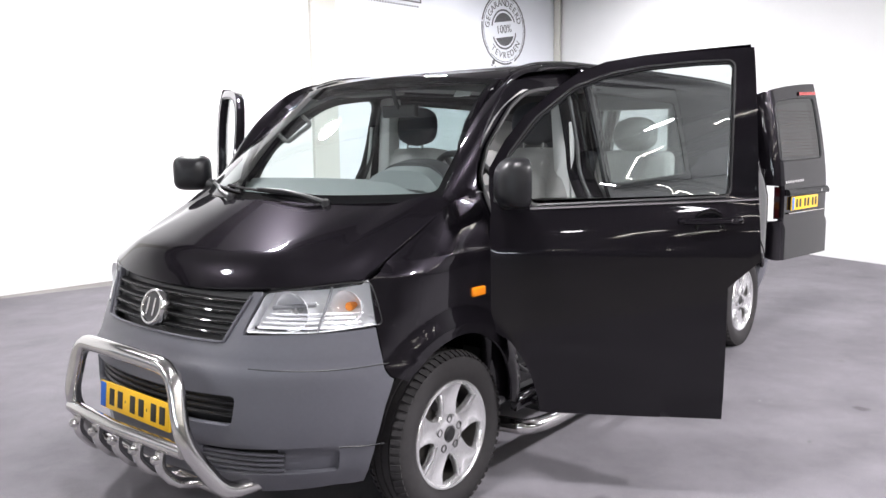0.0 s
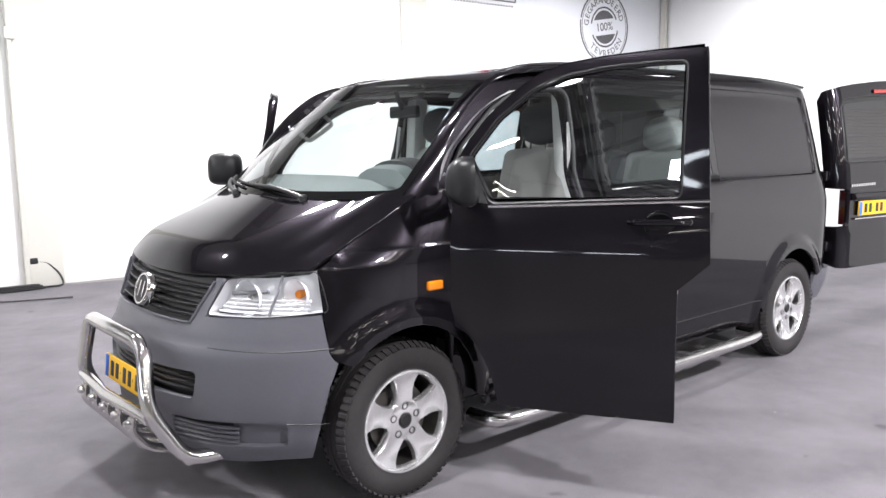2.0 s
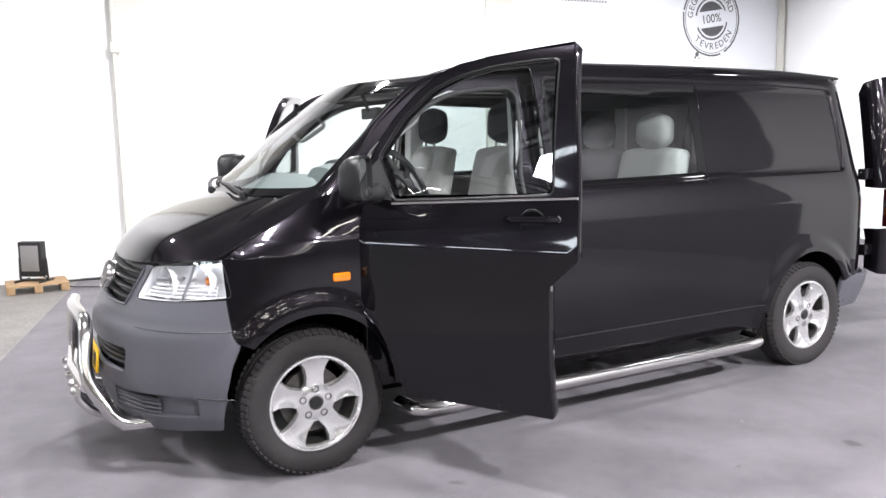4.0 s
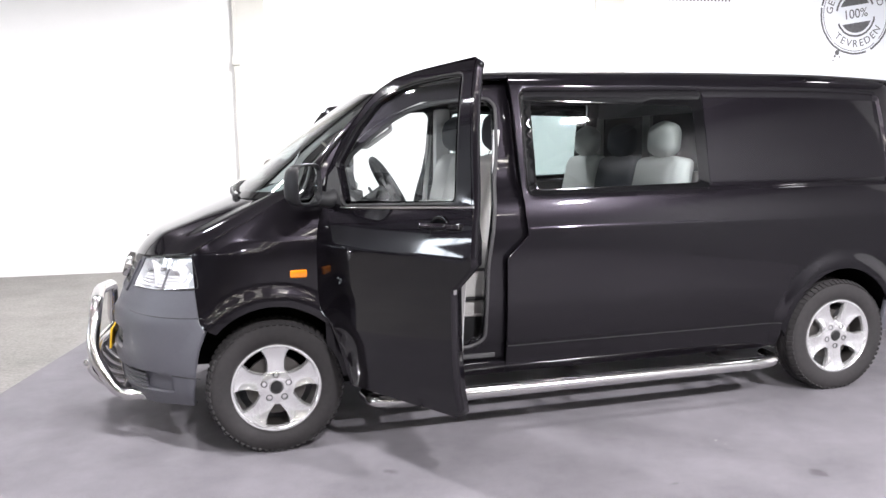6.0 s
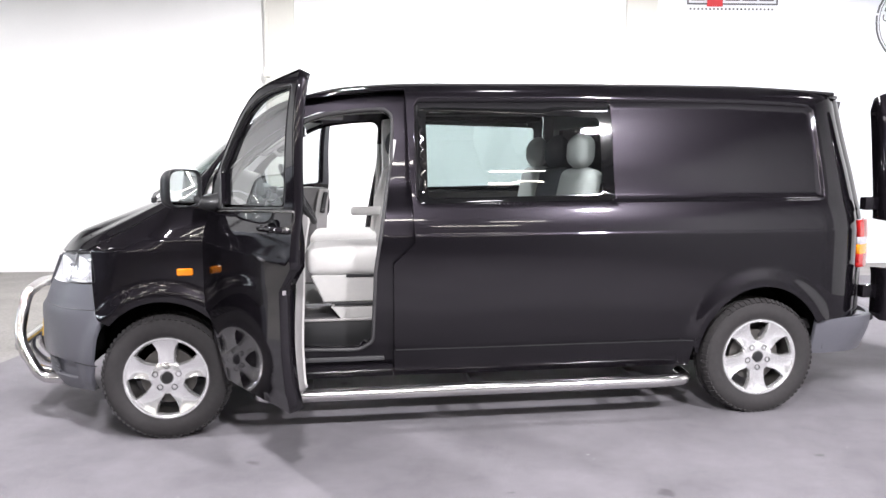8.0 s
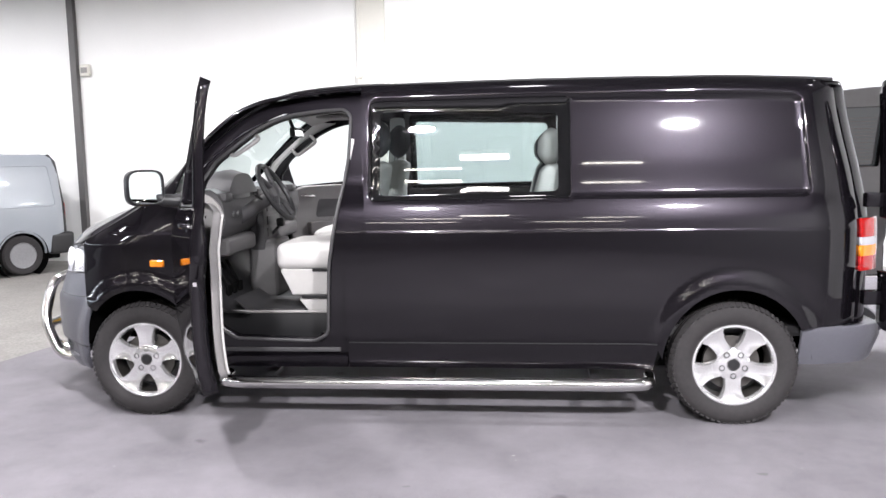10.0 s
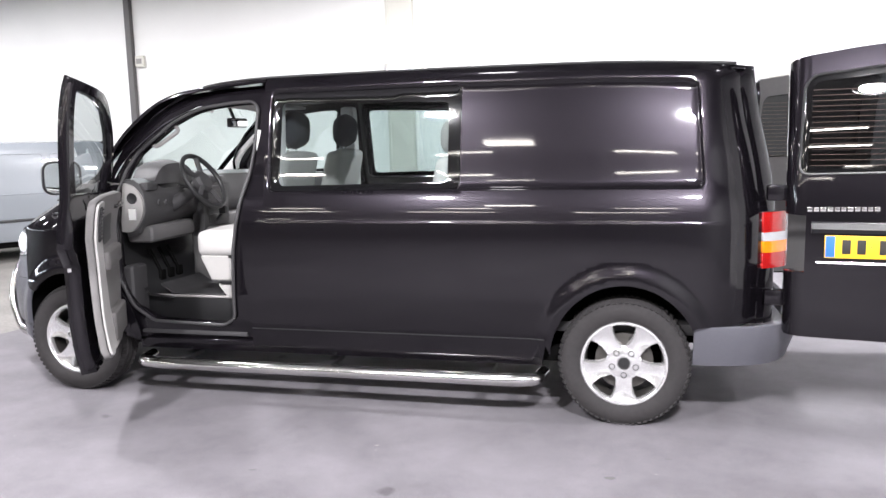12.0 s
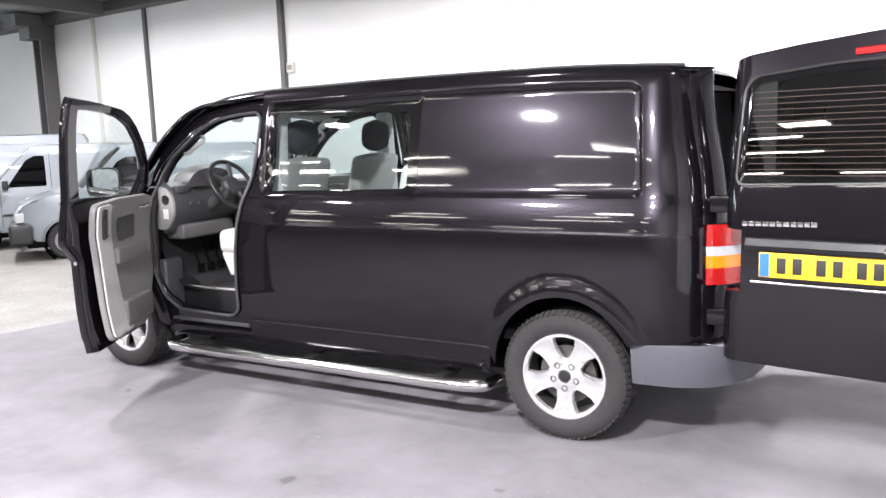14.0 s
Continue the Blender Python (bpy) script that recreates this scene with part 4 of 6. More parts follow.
sheet("rear_bumper", [(-1.555, 0.335), (1.555, 0.335), (1.555, 0.553), (-1.555, 0.553)], tail, PLASTIC, van, step=0.05, thick=0.03, label="grey plastic rear bumper", flip=False)
bm = bmesh.new()
box(bm, (3.8, -0.78, 0.50), (4.24, 0.78, 0.545), 0.02)
part("bumper_top", bm, PLASTIC, van)

# ---- the van: cab doors, open ----
DOORS_OPEN = {-1: 61.2, 1: 57.0}
HINGE_X, HINGE_Y = 0.25, 0.90


def offset(surf, d, sg):
    def f(x, z):
        p = surf(x, z)
        return (p[0], p[1] - sg * d, p[2])
    return f


def shrink(poly, d):
    """The polygon drawn in by about d."""
    pts = [Vector(p) for p in poly]
    area = sum(a.x * b.y - b.x * a.y for a, b in zip(pts, pts[1:] + pts[:1]))
    out = []
    for i, p in enumerate(pts):
        e = ((p - pts[i - 1]).normalized() + (pts[(i + 1) % len(pts)] - p).normalized()).normalized()
        nrm = Vector((-e.y, e.x)) * (1 if area > 0 else -1)
        out.append(tuple(p + nrm * d))
    return out


def door_side(sg):
    """The doors' own surface: more upright towards their rear edge than the body."""
    base = side(sg)

    def f(x, z):
        p = base(x, z)
        return (p[0], p[1] + sg * 0.11 * min(max((x - 0.3) / 1.0, 0.0), 1.1) * smooth01((z - 0.95) / 0.95), p[2])
    return f


for sg in (-1, 1):
    S = door_side(sg)
    FL = sg > 0
    door = empty("front_door", Matrix.Translation((HINGE_X, sg * HINGE_Y, 0)) @ pose(0, 0, 0, 0, 0, sg * DOORS_OPEN[sg]) @ Matrix.Translation((-HINGE_X, -sg * HINGE_Y, 0)), van)
    tagged(door, "open black front door with grey inner trim")
    glass_hole = DOOR_GLASS
    sheet("door_skin", DOOR, S, PAINT, door, holes=[glass_hole], step=0.033, thick=0.04, flip=FL)
    inner_out = shrink(DOOR, 0.012)
    def shell(x, z, S=S, sg=sg):
        # the window frame is slim, the door below the waist deep
        p = S(x, z)
        return (p[0], p[1] - sg * (0.048 + 0.027 * (1 - smooth01((z - 1.14) / 0.12))), p[2])
    sheet("inner_skin", inner_out, shell, PAINT, door, holes=[shrink(glass_hole, 0.004)], step=0.05, thick=0.05, flip=not FL)
    pane = sheet("pane", shrink(glass_hole, -0.01), offset(S, 0.028, sg), GLASS, door, step=0.08, thick=0.0, flip=FL)
    pane.visible_shadow = False
    bm = bmesh.new()
    rod(bm, [Vector(offset(S, 0.008, sg)(*p)) for p in finer(shrink(glass_hole, -0.004), 0.04)], 0.009, 8, True)
    part("window_seal", bm, BLACK, door, "black window rubber")
    bm = bmesh.new()
    rod(bm, [Vector(offset(S, -0.004, sg)(x, 1.250 + 0.048 * (x - 0.47))) for x in np.linspace(0.44, 1.335, 14)], 0.0055, 6)
    part("waist_strip", bm, CHROME, door, "bright waist strip")
    # trim board: light band, mid grey field, pocket, armrest, vent
    T = offset(S, 0.140, sg)
    board = rounded([(0.36, 1.24), (0.36, 0.72), (0.50, 0.50), (0.62, 0.43), (1.13, 0.43), (1.155, 0.75), (1.19, 1.05), (1.20, 1.26), (0.9, 1.28), (0.45, 1.275)], 0.05)
    sheet("trim_board", board, T, TRIM_BOARD, door, step=0.05, thick=0.035, label="grey door trim board", flip=not FL)
    band = rounded([(0.83, 0.455), (1.12, 0.445), (1.145, 0.75), (1.175, 1.05), (1.185, 1.25), (1.02, 1.26), (0.985, 0.9), (0.93, 0.65), (0.85, 0.60)], 0.03)
    sheet("trim_band", band, offset(S, 0.156, sg), SEAT_SHELL, door, step=0.05, thick=0.012, label="light grey trim band", flip=not FL)
    vent = rounded([(1.065, 1.06), (1.125, 1.05), (1.145, 1.23), (1.09, 1.235)], 0.015)
    sheet("trim_vent", vent, offset(S, 0.164, sg), BLACK, door, step=0.05, thick=0.008, flip=not FL)
    for k in range(9):
        bm = bmesh.new()
        rod(bm, [offset(S, 0.167, sg)(1.068 + 0.003 * k, 1.07 + 0.019 * k), offset(S, 0.167, sg)(1.122 + 0.003 * k, 1.066 + 0.019 * k)], 0.004, 6)
        part("vent_slat", bm, TRIM_DARK, door)
    bm = bmesh.new()
    yy = sg * (side_y(0.75, 0.9) - 0.183)
    lo, hi = sorted((yy, yy + sg * 0.06))
    box(bm, (0.52, lo, 0.88), (0.98, hi, 0.985), 0.02, 3)
    part("armrest", bm, TRIM_SOFT, door, "grey armrest")
    bm = bmesh.new()
    box(bm, (0.50, lo + 0.0, 0.47), (0.92, hi, 0.64), 0.025, 3)
    part("door_pocket", bm, TRIM_SOFT, door, "grey door pocket")
    recess = rounded([(0.62, 1.02), (0.88, 1.01), (0.90, 1.16), (0.64, 1.17)], 0.03)
    sheet("pull_recess", recess, offset(S, 0.143, sg), TRIM_DARK, door, step=0.06, thick=0.004, flip=not FL)
    bm = bmesh.new()
    rod(bm, rounded_path([T(0.44, 1.21), Vector(T(0.46, 1.21)) - Vector((0, sg * 0.025, 0)), Vector(T(0.56, 1.2)) - Vector((0, sg * 0.025, 0)), T(0.58, 1.2)], 0.02), 0.011, 8)
    part("inner_handle", bm, CHROME, door, "chrome inner handle")
    # outside handle in its scoop
    hx, hz = 1.148, 1.192
    yo = abs(S(hx, hz)[1])
    bm = bmesh.new()
    lathe(bm, [(0.060, -0.004), (0.057, 0.003), (0.050, 0.004), (0.044, 0.0015), (0.02, 0.0012), (0.001, 0.001)], Matrix.Translation((hx, sg * yo, hz)) @ pose(0, 0, 0, 90 * -sg, 0, 0), 32)
    part("handle_scoop", bm, GLOSS, door)
    bm = bmesh.new()
    rod(bm, rounded_path([(hx - 0.115, sg * (yo + 0.004), hz + 0.012), (hx - 0.085, sg * (yo + 0.03), hz + 0.013), (hx + 0.085, sg * (yo + 0.036), hz + 0.018), (hx + 0.115, sg * (yo + 0.004), hz + 0.018)], 0.03), 0.0135, 10)
    part("outside_handle", bm, PAINT, door, "black pull handle")
    bm = bmesh.new()
    lathe(bm, [(0.012, 0.0), (0.012, 0.012), (0.001, 0.013)], Matrix.Translation((hx + 0.115, sg * (yo + 0.0), hz + 0.018)) @ pose(0, 0, 0, 90 * -sg, 0, 0), 16)
    part("lock_barrel", bm, CHROME, door)
    # mirror: a domed shell with a deep rim round the glass
    mirror_at = Matrix.Translation((0.390, sg * 1.088, 1.366)) @ pose(0, 0, 0, 0, 0, sg * -22) @ Matrix.Diagonal((0.72, 0.92, 0.84, 1))

    def ring(bm, x, k, sag=0.0):
        out = []
        for i in range(32):
            a = 2 * math.pi * i / 32
            c, s = math.cos(a), math.sin(a)
            out.append(bm.verts.new((x, 0.116 * k * abs(c) ** 0.5 * (1 if c > 0 else -1), (0.118 * k * abs(s) ** 0.5 * (1 if s > 0 else -1)) + sag)))
        return out
    bm = bmesh.new()
    rings = [ring(bm, x, k, g) for x, k, g in ((0.030, 0.88, 0), (0.052, 0.90, 0), (0.056, 0.95, 0), (0.048, 1.0, 0), (0.02, 1.015, 0), (-0.02, 0.98, 0), (-0.055, 0.88, -0.004), (-0.085, 0.68, -0.008), (-0.10, 0.42, -0.012), (-0.106, 0.15, -0.014))]
    for ra, rb in zip(rings, rings[1:]):
        for i in range(32):
            bm.faces.new((ra[i], ra[(i + 1) % 32], rb[(i + 1) % 32], rb[i]))
    bm.faces.new(rings[-1])
    bmesh.ops.recalc_face_normals(bm, faces=bm.faces)
    part("mirror_shell", bm, SATIN, door, "black mirror housing", m=mirror_at)
    bm = bmesh.new()
    ra, rb = ring(bm, 0.036, 0.895), ring(bm, 0.030, 0.895)
    bm.faces.new(ra)
    bm.faces.new(rb[::-1])
    for i in range(32):
        bm.faces.new((ra[i], rb[i], rb[(i + 1) % 32], ra[(i + 1) % 32]))
    bmesh.ops.recalc_face_normals(bm, faces=bm.faces)
    part("mirror_glass", bm, MIRROR, door, m=mirror_at)
    bm = bmesh.new()
    rod(bm, [(0.345, sg * 0.875, 1.290), (0.35, sg * 0.93, 1.285), (0.355, sg * 0.985, 1.292), (0.36, sg * 1.03, 1.318)], [0.05, 0.04, 0.036, 0.034], 12)
    part("mirror_arm", bm, BLACK, door)
    sail = [(0.285, 1.275), (0.435, 1.262), (0.335, 1.445), (0.285, 1.40)]
    sheet("mirror_base", sail, offset(S, -0.004, sg), BLACK, door, step=0.04, thick=0.012, flip=FL)
    bm = bmesh.new()
    lx, lz = DOOR_REAR_LOW - 0.004, 0.98
    yl = sg * (side_y(lx, lz) - 0.035)
    box(bm, (lx - 0.004, min(yl, yl + sg * 0.02), lz - 0.06), (lx + 0.006, max(yl, yl + sg * 0.02), lz - 0.02), 0.003)
    part("latch", bm, CHROME, door)

# indicator repeaters
for sg in (-1, 1):
    bm = bmesh.new()
    yy = side_y(0.125, 0.92)
    box(bm, (0.085, -0.012, 0.90), (0.17, 0.012, 0.94), 0.011, 3)
    part("side_indicator", bm, AMBER, van, "amber side indicator", m=Matrix.Translation((0, sg * (yy + 0.002), 0)))

# ---- the van: wipers ----
def wipe(y, v, off):
    return Vector(screen(y, v)) + Vector((-0.6, 0, 0.8)) * off


for foot, tip, b0, b1 in ((-0.34, 0.12, -0.24, 0.42), (0.30, 0.60, 0.26, 0.75)):
    wiper = empty("wiper", parent=van)
    tagged(wiper, "black windscreen wiper")
    bm = bmesh.new()
    rod(bm, [wipe(foot, -0.005, 0.012), wipe(foot + 0.1, 0.012, 0.03), wipe((foot + tip) / 2, 0.035, 0.035), wipe(tip, 0.06, 0.02)], [0.013, 0.011, 0.009, 0.006], 8)
    part("arm", bm, BLACK, wiper)
    bm = bmesh.new()
    rod(bm, [wipe(b0 + (b1 - b0) * t, 0.042 + 0.035 * t, 0.008) for t in np.linspace(0, 1, 11)], 0.007, 6)
    part("blade", bm, RUBBER, wiper)
    bm = bmesh.new()
    lathe(bm, [(0.018, -0.02), (0.018, 0.012), (0.012, 0.02), (0.001, 0.022)], Matrix.Translation(wipe(foot, -0.005, 0.005)), 16)
    part("spindle_cap", bm, BLACK, wiper)
bm = bmesh.new()
yy = np.linspace(-0.78, 0.78, 25)
rows = [[bm.verts.new(Vector(hood(hood_rear(y) - 0.01, y)) + Vector((0, 0, -0.012))) for y in yy], [bm.verts.new(Vector(screen(y, 0.03)) + Vector((0.0, 0, -0.012))) for y in yy]]
for i in range(24):
    bm.faces.new((rows[0][i], rows[0][i + 1], rows[1][i + 1], rows[1][i]))
part("scuttle_panel", bm, BLACK, van, "black scuttle panel")

# ---- the van: rear doors, both open ----
RD_W = 0.87


def rear_door(sg):
    hinge = Vector((4.165, sg * 0.93, 0))
    d, nrm = Vector((0.992, sg * 0.127, 0)), Vector((-0.127 * sg * sg, sg * 0.992, 0))

    def surf(u, z):
        # flat leaf, then a rounded edge that turns into the flange on the hinge side
        turn = max(0.10 - u, 0.0) / 0.09
        w = u if turn == 0 else 0.10 - 0.09 * math.sin(min(turn, math.pi / 2))
        back = 0.0 if turn == 0 else 0.09 * (1 - math.cos(min(turn, math.pi / 2))) + 0.09 * max(turn - math.pi / 2, 0.0)
        b = -0.15 * max((z - 1.10) / 0.87, 0.0) ** 1.5 - back + 0.018 * (1 - smooth01((z - 0.80) / 0.02)) + 0.03 * math.sin(math.pi * min(max(w, 0), 0.95) / 1.9)
        return hinge + d * w + nrm * b + Vector((0, 0, z))
    door = empty("rear_door", parent=van)
    tagged(door, "open black rear wing door with window")
    outline = [(-0.11, 0.56), (0.0, 0.53), (RD_W, 0.53), (RD_W, 1.0), (RD_W, 1.98), (0.6, 1.965), (0.3, 1.937), (0.10, 1.910), (0.03, 1.895), (-0.05, 1.87), (-0.10, 1.80), (-0.11, 1.5), (-0.11, 1.14), (0.10, 1.132), (0.10, 0.85), (-0.11, 0.842)]
    leaf = [(0.06, 0.54), (RD_W - 0.01, 0.54), (RD_W - 0.01, 1.97), (0.6, 1.955), (0.3, 1.927), (0.07, 1.895), (0.06, 1.14), (0.11, 1.132), (0.11, 0.85), (0.06, 0.842)]
    win = rounded([(0.062, 1.332), (0.80, 1.345), (0.80, 1.855), (0.45, 1.845), (0.12, 1.812), (0.078, 1.76)], 0.05)
    flipped = sg > 0
    sheet("door_skin", outline, surf, PAINT, door, holes=[win], step=0.04, thick=0.05, flip=flipped)

    def inner(w, z):
        return surf(w, z) - nrm * 0.055
    sheet("inner_skin", leaf, inner, TRIM_MID, door, holes=[shrink(win, 0.03)], step=0.06, thick=0.0, label="grey inner rear door panel", flip=not flipped)
    clear = shrink(win, 0.035)

    def face(w, z):
        return surf(w, z) - nrm * 0.006
    border = sheet("window_border", shrink(win, 0.002), face, GLOSS, door, holes=[clear], step=0.05, thick=0.004, flip=flipped)
    g = sheet("pane", clear, face, TINT, door, step=0.08, thick=0.0, flip=flipped)
    g.visible_shadow = False
    for k in range(15):
        z = 1.375 + 0.026 * k
        bm = bmesh.new()
        x0 = 0.115
        rod(bm, [surf(w, z) - nrm * 0.0052 for w in np.linspace(x0, 0.75, 6)], 0.0016, 4)
        part("heating_wire", bm, WIRE, door)
    bm = bmesh.new()
    rod(bm, [surf(*p) - nrm * 0.003 for p in finer(win, 0.04)], 0.007, 6, True)
    part("window_seal", bm, BLACK, door)
    # notch lined with pale plastic beside the tail light
    bm = bmesh.new()
    q = [surf(0.112, 0.86) - nrm * 0.01, surf(0.112, 1.125) - nrm * 0.01, surf(0.112, 1.125) - nrm * 0.09, surf(0.112, 0.86) - nrm * 0.09]
    vs = [bm.verts.new(p + d * dd) for dd in (-0.006, 0.006) for p in q]
    for f in ((0, 1, 2, 3), (7, 6, 5, 4), (0, 4, 5, 1), (1, 5, 6, 2), (2, 6, 7, 3), (3, 7, 4, 0)):
        bm.faces.new([vs[i] for i in f])
    part("notch_lining", bm, PAINT, door, smooth=False)
    for z in (0.70, 1.235):
        bm = bmesh.new()
        box(bm, (-0.06, -0.03, -0.04), (0.05, 0.03, 0.04), 0.012)
        part("hinge", bm, PAINT, door, m=Matrix.Translation(surf(-0.07, z) - d * 0.03))
    if sg < 0:
        ang = math.degrees(math.atan2(d.y, d.x))
        at = surf(0.445, 0.985) + nrm * 0.006
        plate("rear_plate", Matrix.Translation(at) @ pose(0, 0, 0, 0, 0, ang), door)
        bm = bmesh.new()
        pts = []
        rows = [[bm.verts.new(surf(w, z) + nrm * o) for z, o in ((1.048, 0.002), (1.05, 0.03), (1.07, 0.036), (1.10, 0.022), (1.104, 0.002))] for w in np.linspace(0.125, 0.86, 12)]
        for a, b in zip(rows, rows[1:]):
            for j in range(4):
                bm.faces.new((a[j], b[j], b[j + 1], a[j + 1]))
        bm.faces.new(rows[0])
        bm.faces.new(rows[-1][::-1])
        bmesh.ops.recalc_face_normals(bm, faces=bm.faces)
        part("grip_strip", bm, SATIN, door, "black grip strip over the plate")
        bm = bmesh.new()
        lathe(bm, [(0.014, 0.0), (0.012, 0.006), (0.001, 0.007)], Matrix.Translation(surf(0.69, 1.075) + nrm * 0.034) @ pose(0, 0, 0, 90, 0, ang), 16)
        part("lock_barrel", bm, CHROME, door)
        bm = bmesh.new()
        rod(bm, [surf(w, 0.905) + nrm * 0.012 for w in np.linspace(0.15, 0.80, 8)], 0.007, 8)
        part("plate_strip", bm, CHROME, door, "thin chrome strip under the plate")
        x = 0.105
        for wd in (0.022, 0.024, 0.026, 0.026, 0.024, 0.022, 0.026, 0.024, 0.022, 0.022, 0.024):
            bm = bmesh.new()
            box(bm, (-wd / 2, -0.004, -0.0105), (wd / 2, 0.002, 0.0105), 0.002)
            part("badge_letter_bar", bm, CHROME, door, m=Matrix.Translation(surf(x + wd / 2, 1.162 + 0.02 * (x - 0.1)) + nrm * 0.002) @ pose(0, 0, 0, 0, 0, ang))
            x += wd + 0.005
        bm = bmesh.new()
        rows = [[bm.verts.new(surf(w, z) + nrm * o) for z, o in ((1.868 + 0.04 * (w - 0.5), 0.001), (1.87 + 0.04 * (w - 0.5), 0.012), (1.895 + 0.04 * (w - 0.5), 0.014), (1.90 + 0.04 * (w - 0.5), 0.001))] for w in np.linspace(0.52, 0.84, 8)]
        for a, b in zip(rows, rows[1:]):
            for j in range(3):
                bm.faces.new((a[j], b[j], b[j + 1], a[j + 1]))
        part("third_brake_light", bm, RED, door, "red high brake light")


rear_door(-1)
rear_door(1)

# ---- the van: inside ----
bm = bmesh.new()
box(bm, (1.22, -0.80, 0.47), (4.02, 0.80, 0.53), 0.01)
part("cabin_floor", bm, TRIM_DARK, van, "dark rubber cabin floor")
bm = bmesh.new()
box(bm, (0.34, -0.70, 0.40), (1.26, 0.70, 0.585), 0.012)
part("cab_floor", bm, BLACK, van, "dark floor of the cab")
bm = bmesh.new()
toe = [(0.60, 0.584), (0.46, 0.60), (0.36, 0.68), (0.27, 0.82), (0.20, 1.02)]
rows = [[bm.verts.new((x, y, z)) for x, z in toe] for y in np.linspace(-0.76, 0.76, 7)]
for a, b in zip(rows, rows[1:]):
    for j in range(len(toe) - 1):
        bm.faces.new((a[j], a[j + 1], b[j + 1], b[j]))
part("toe_board", bm, BLACK, van, "dark toe board under the dashboard")
bm = bmesh.new()
box(bm, (0.40, -0.18, 0.58), (0.60, 0.16, 0.97), 0.045, 3)
part("lower_console", bm, TRIM_MID, van, "grey lower console")
for y0, y1 in ((-0.75, -0.24), (0.22, 0.75)):
    bm = bmesh.new()
    box(bm, (0.30, y0, 0.93), (0.485, y1, 1.04), 0.035, 3)
    part("knee_panel", bm, TRIM_MID, van, "grey panel under the dashboard")
for sg in (-1, 1):
    bm = bmesh.new()
    lo, hi = sorted((sg * 0.695, sg * 0.885))
    box(bm, (0.40, lo, 0.385), (1.18, hi, 0.412), 0.008)
    part("entry_step", bm, TRIM_DARK, van, "dark plastic entry step")
    for k in range(7):
        bm = bmesh.new()
        box(bm, (0.50, sg * (0.73 + 0.02 * k) - 0.004, 0.408), (1.10, sg * (0.73 + 0.02 * k) + 0.004, 0.416), 0.002)
        part("tread_rib", bm, TRIM_DARK, van)
    bm = bmesh.new()
    rod(bm, rounded_path([(0.37, sg * 0.74, 0.66), (0.42, sg * 0.715, 0.592), (0.60, sg * 0.705, 0.588), (1.20, sg * 0.705, 0.588)], 0.05), 0.009, 8)
    part("step_edge", bm, TRIM_GREY, van, "grey edge strip over the step")
    bm = bmesh.new()
    a, b = sorted((sg * 0.70, sg * 0.865))
    box(bm, (0.33, a, 0.39), (0.405, b, 0.80), 0.03, 3)
    part("kick_panel", bm, TRIM_DARK, van)
    S = side(sg)
    FL = sg > 0
    sheet("inner_wall", [(1.36, 0.53), (2.60, 0.53), (2.60, 1.84), (1.36, 1.84)], offset(S, 0.055, sg), TRIM_MID, van, holes=[rounded([(1.392, 1.25), (2.51, 1.26), (2.51, 1.825), (1.392, 1.825)], 0.04)], step=0.09, thick=0.0, label="grey inner side trim", flip=not FL)
    sheet("cargo_wall", [(2.66, 0.80), (4.0, 0.80), (3.93, 1.84), (2.66, 1.84)], offset(S, 0.05, sg), TRIM_DARK, van, step=0.15, thick=0.0, flip=not FL)
    # trim over the inside of the windscreen pillar
    pts = [Vector((0.19 + 0.56 * t, sg * (0.785 - 0.105 * t), 1.30 + 0.47 * t + 0.045 * math.sin(math.pi * t))) for t in np.linspace(0, 1, 9)]
    back_edge = [curve_through((0, 0.2, 0.4, 0.6, 0.8, 1.0), c) for c in ((0.29, 0.37, 0.48, 0.61, 0.745, 0.87), (1.35, 1.475, 1.575, 1.672, 1.735, 1.775))]

    def lining(u, v, sg=sg):
        a = Vector(screen(sg * 0.765, 0.03 + 0.95 * v)) + Vector((0.035, 0, -0.012))
        x, z = back_edge[0](v), back_edge[1](v)
        b = Vector((x, sg * (side_y(max(x, 0.27), z) - 0.075), z))
        mid = (a + b) / 2 + Vector((0.012, -sg * 0.02, -0.015))
        return a * (1 - u) ** 2 + mid * 2 * u * (1 - u) + b * u * u
    sheet("pillar_trim", [(0, 0), (1, 0), (1, 1), (0, 1)], lining, LINING, van, step=0.1, thick=0.0, label="light grey pillar trim", flip=not FL)
    bm = bmesh.new()
    rod(bm, rounded_path([pts[4] + Vector((0, -sg * 0.02, 0)), pts[4] + Vector((0.05, -sg * 0.04, -0.05)), pts[6] + Vector((0.07, -sg * 0.04, -0.05)), pts[6] + Vector((0.02, -sg * 0.02, 0))], 0.03), 0.013, 8)
    part("grab_handle", bm, TRIM_GREY, van, "light grey grab handle")
    bm = bmesh.new()
    box(bm, (1.26, min(sg * 0.70, sg * 0.80), 0.55), (1.37, max(sg * 0.70, sg * 0.80), 1.80), 0.03)
    for v in bm.verts:
        v.co.y -= sg * 0.09 * max(0.0, (v.co.z - 1.1) / 0.7)
        v.co.y -= sg * 0.035
    part("middle_pillar_trim", bm, LINING, van, "pale trim of the middle pillar")
    bm = bmesh.new()
    rod(bm, [(1.25, sg * 0.73, 1.62), (1.22, sg * 0.77, 1.2), (1.18, sg * 0.78, 0.7)], 0.018, 6)
    part("seat_belt", bm, LINING, van, "light grey seat belt")


def ceiling_in(x, y):
    p = roof(x, y)
    return (p[0], p[1], p[2] - 0.075)


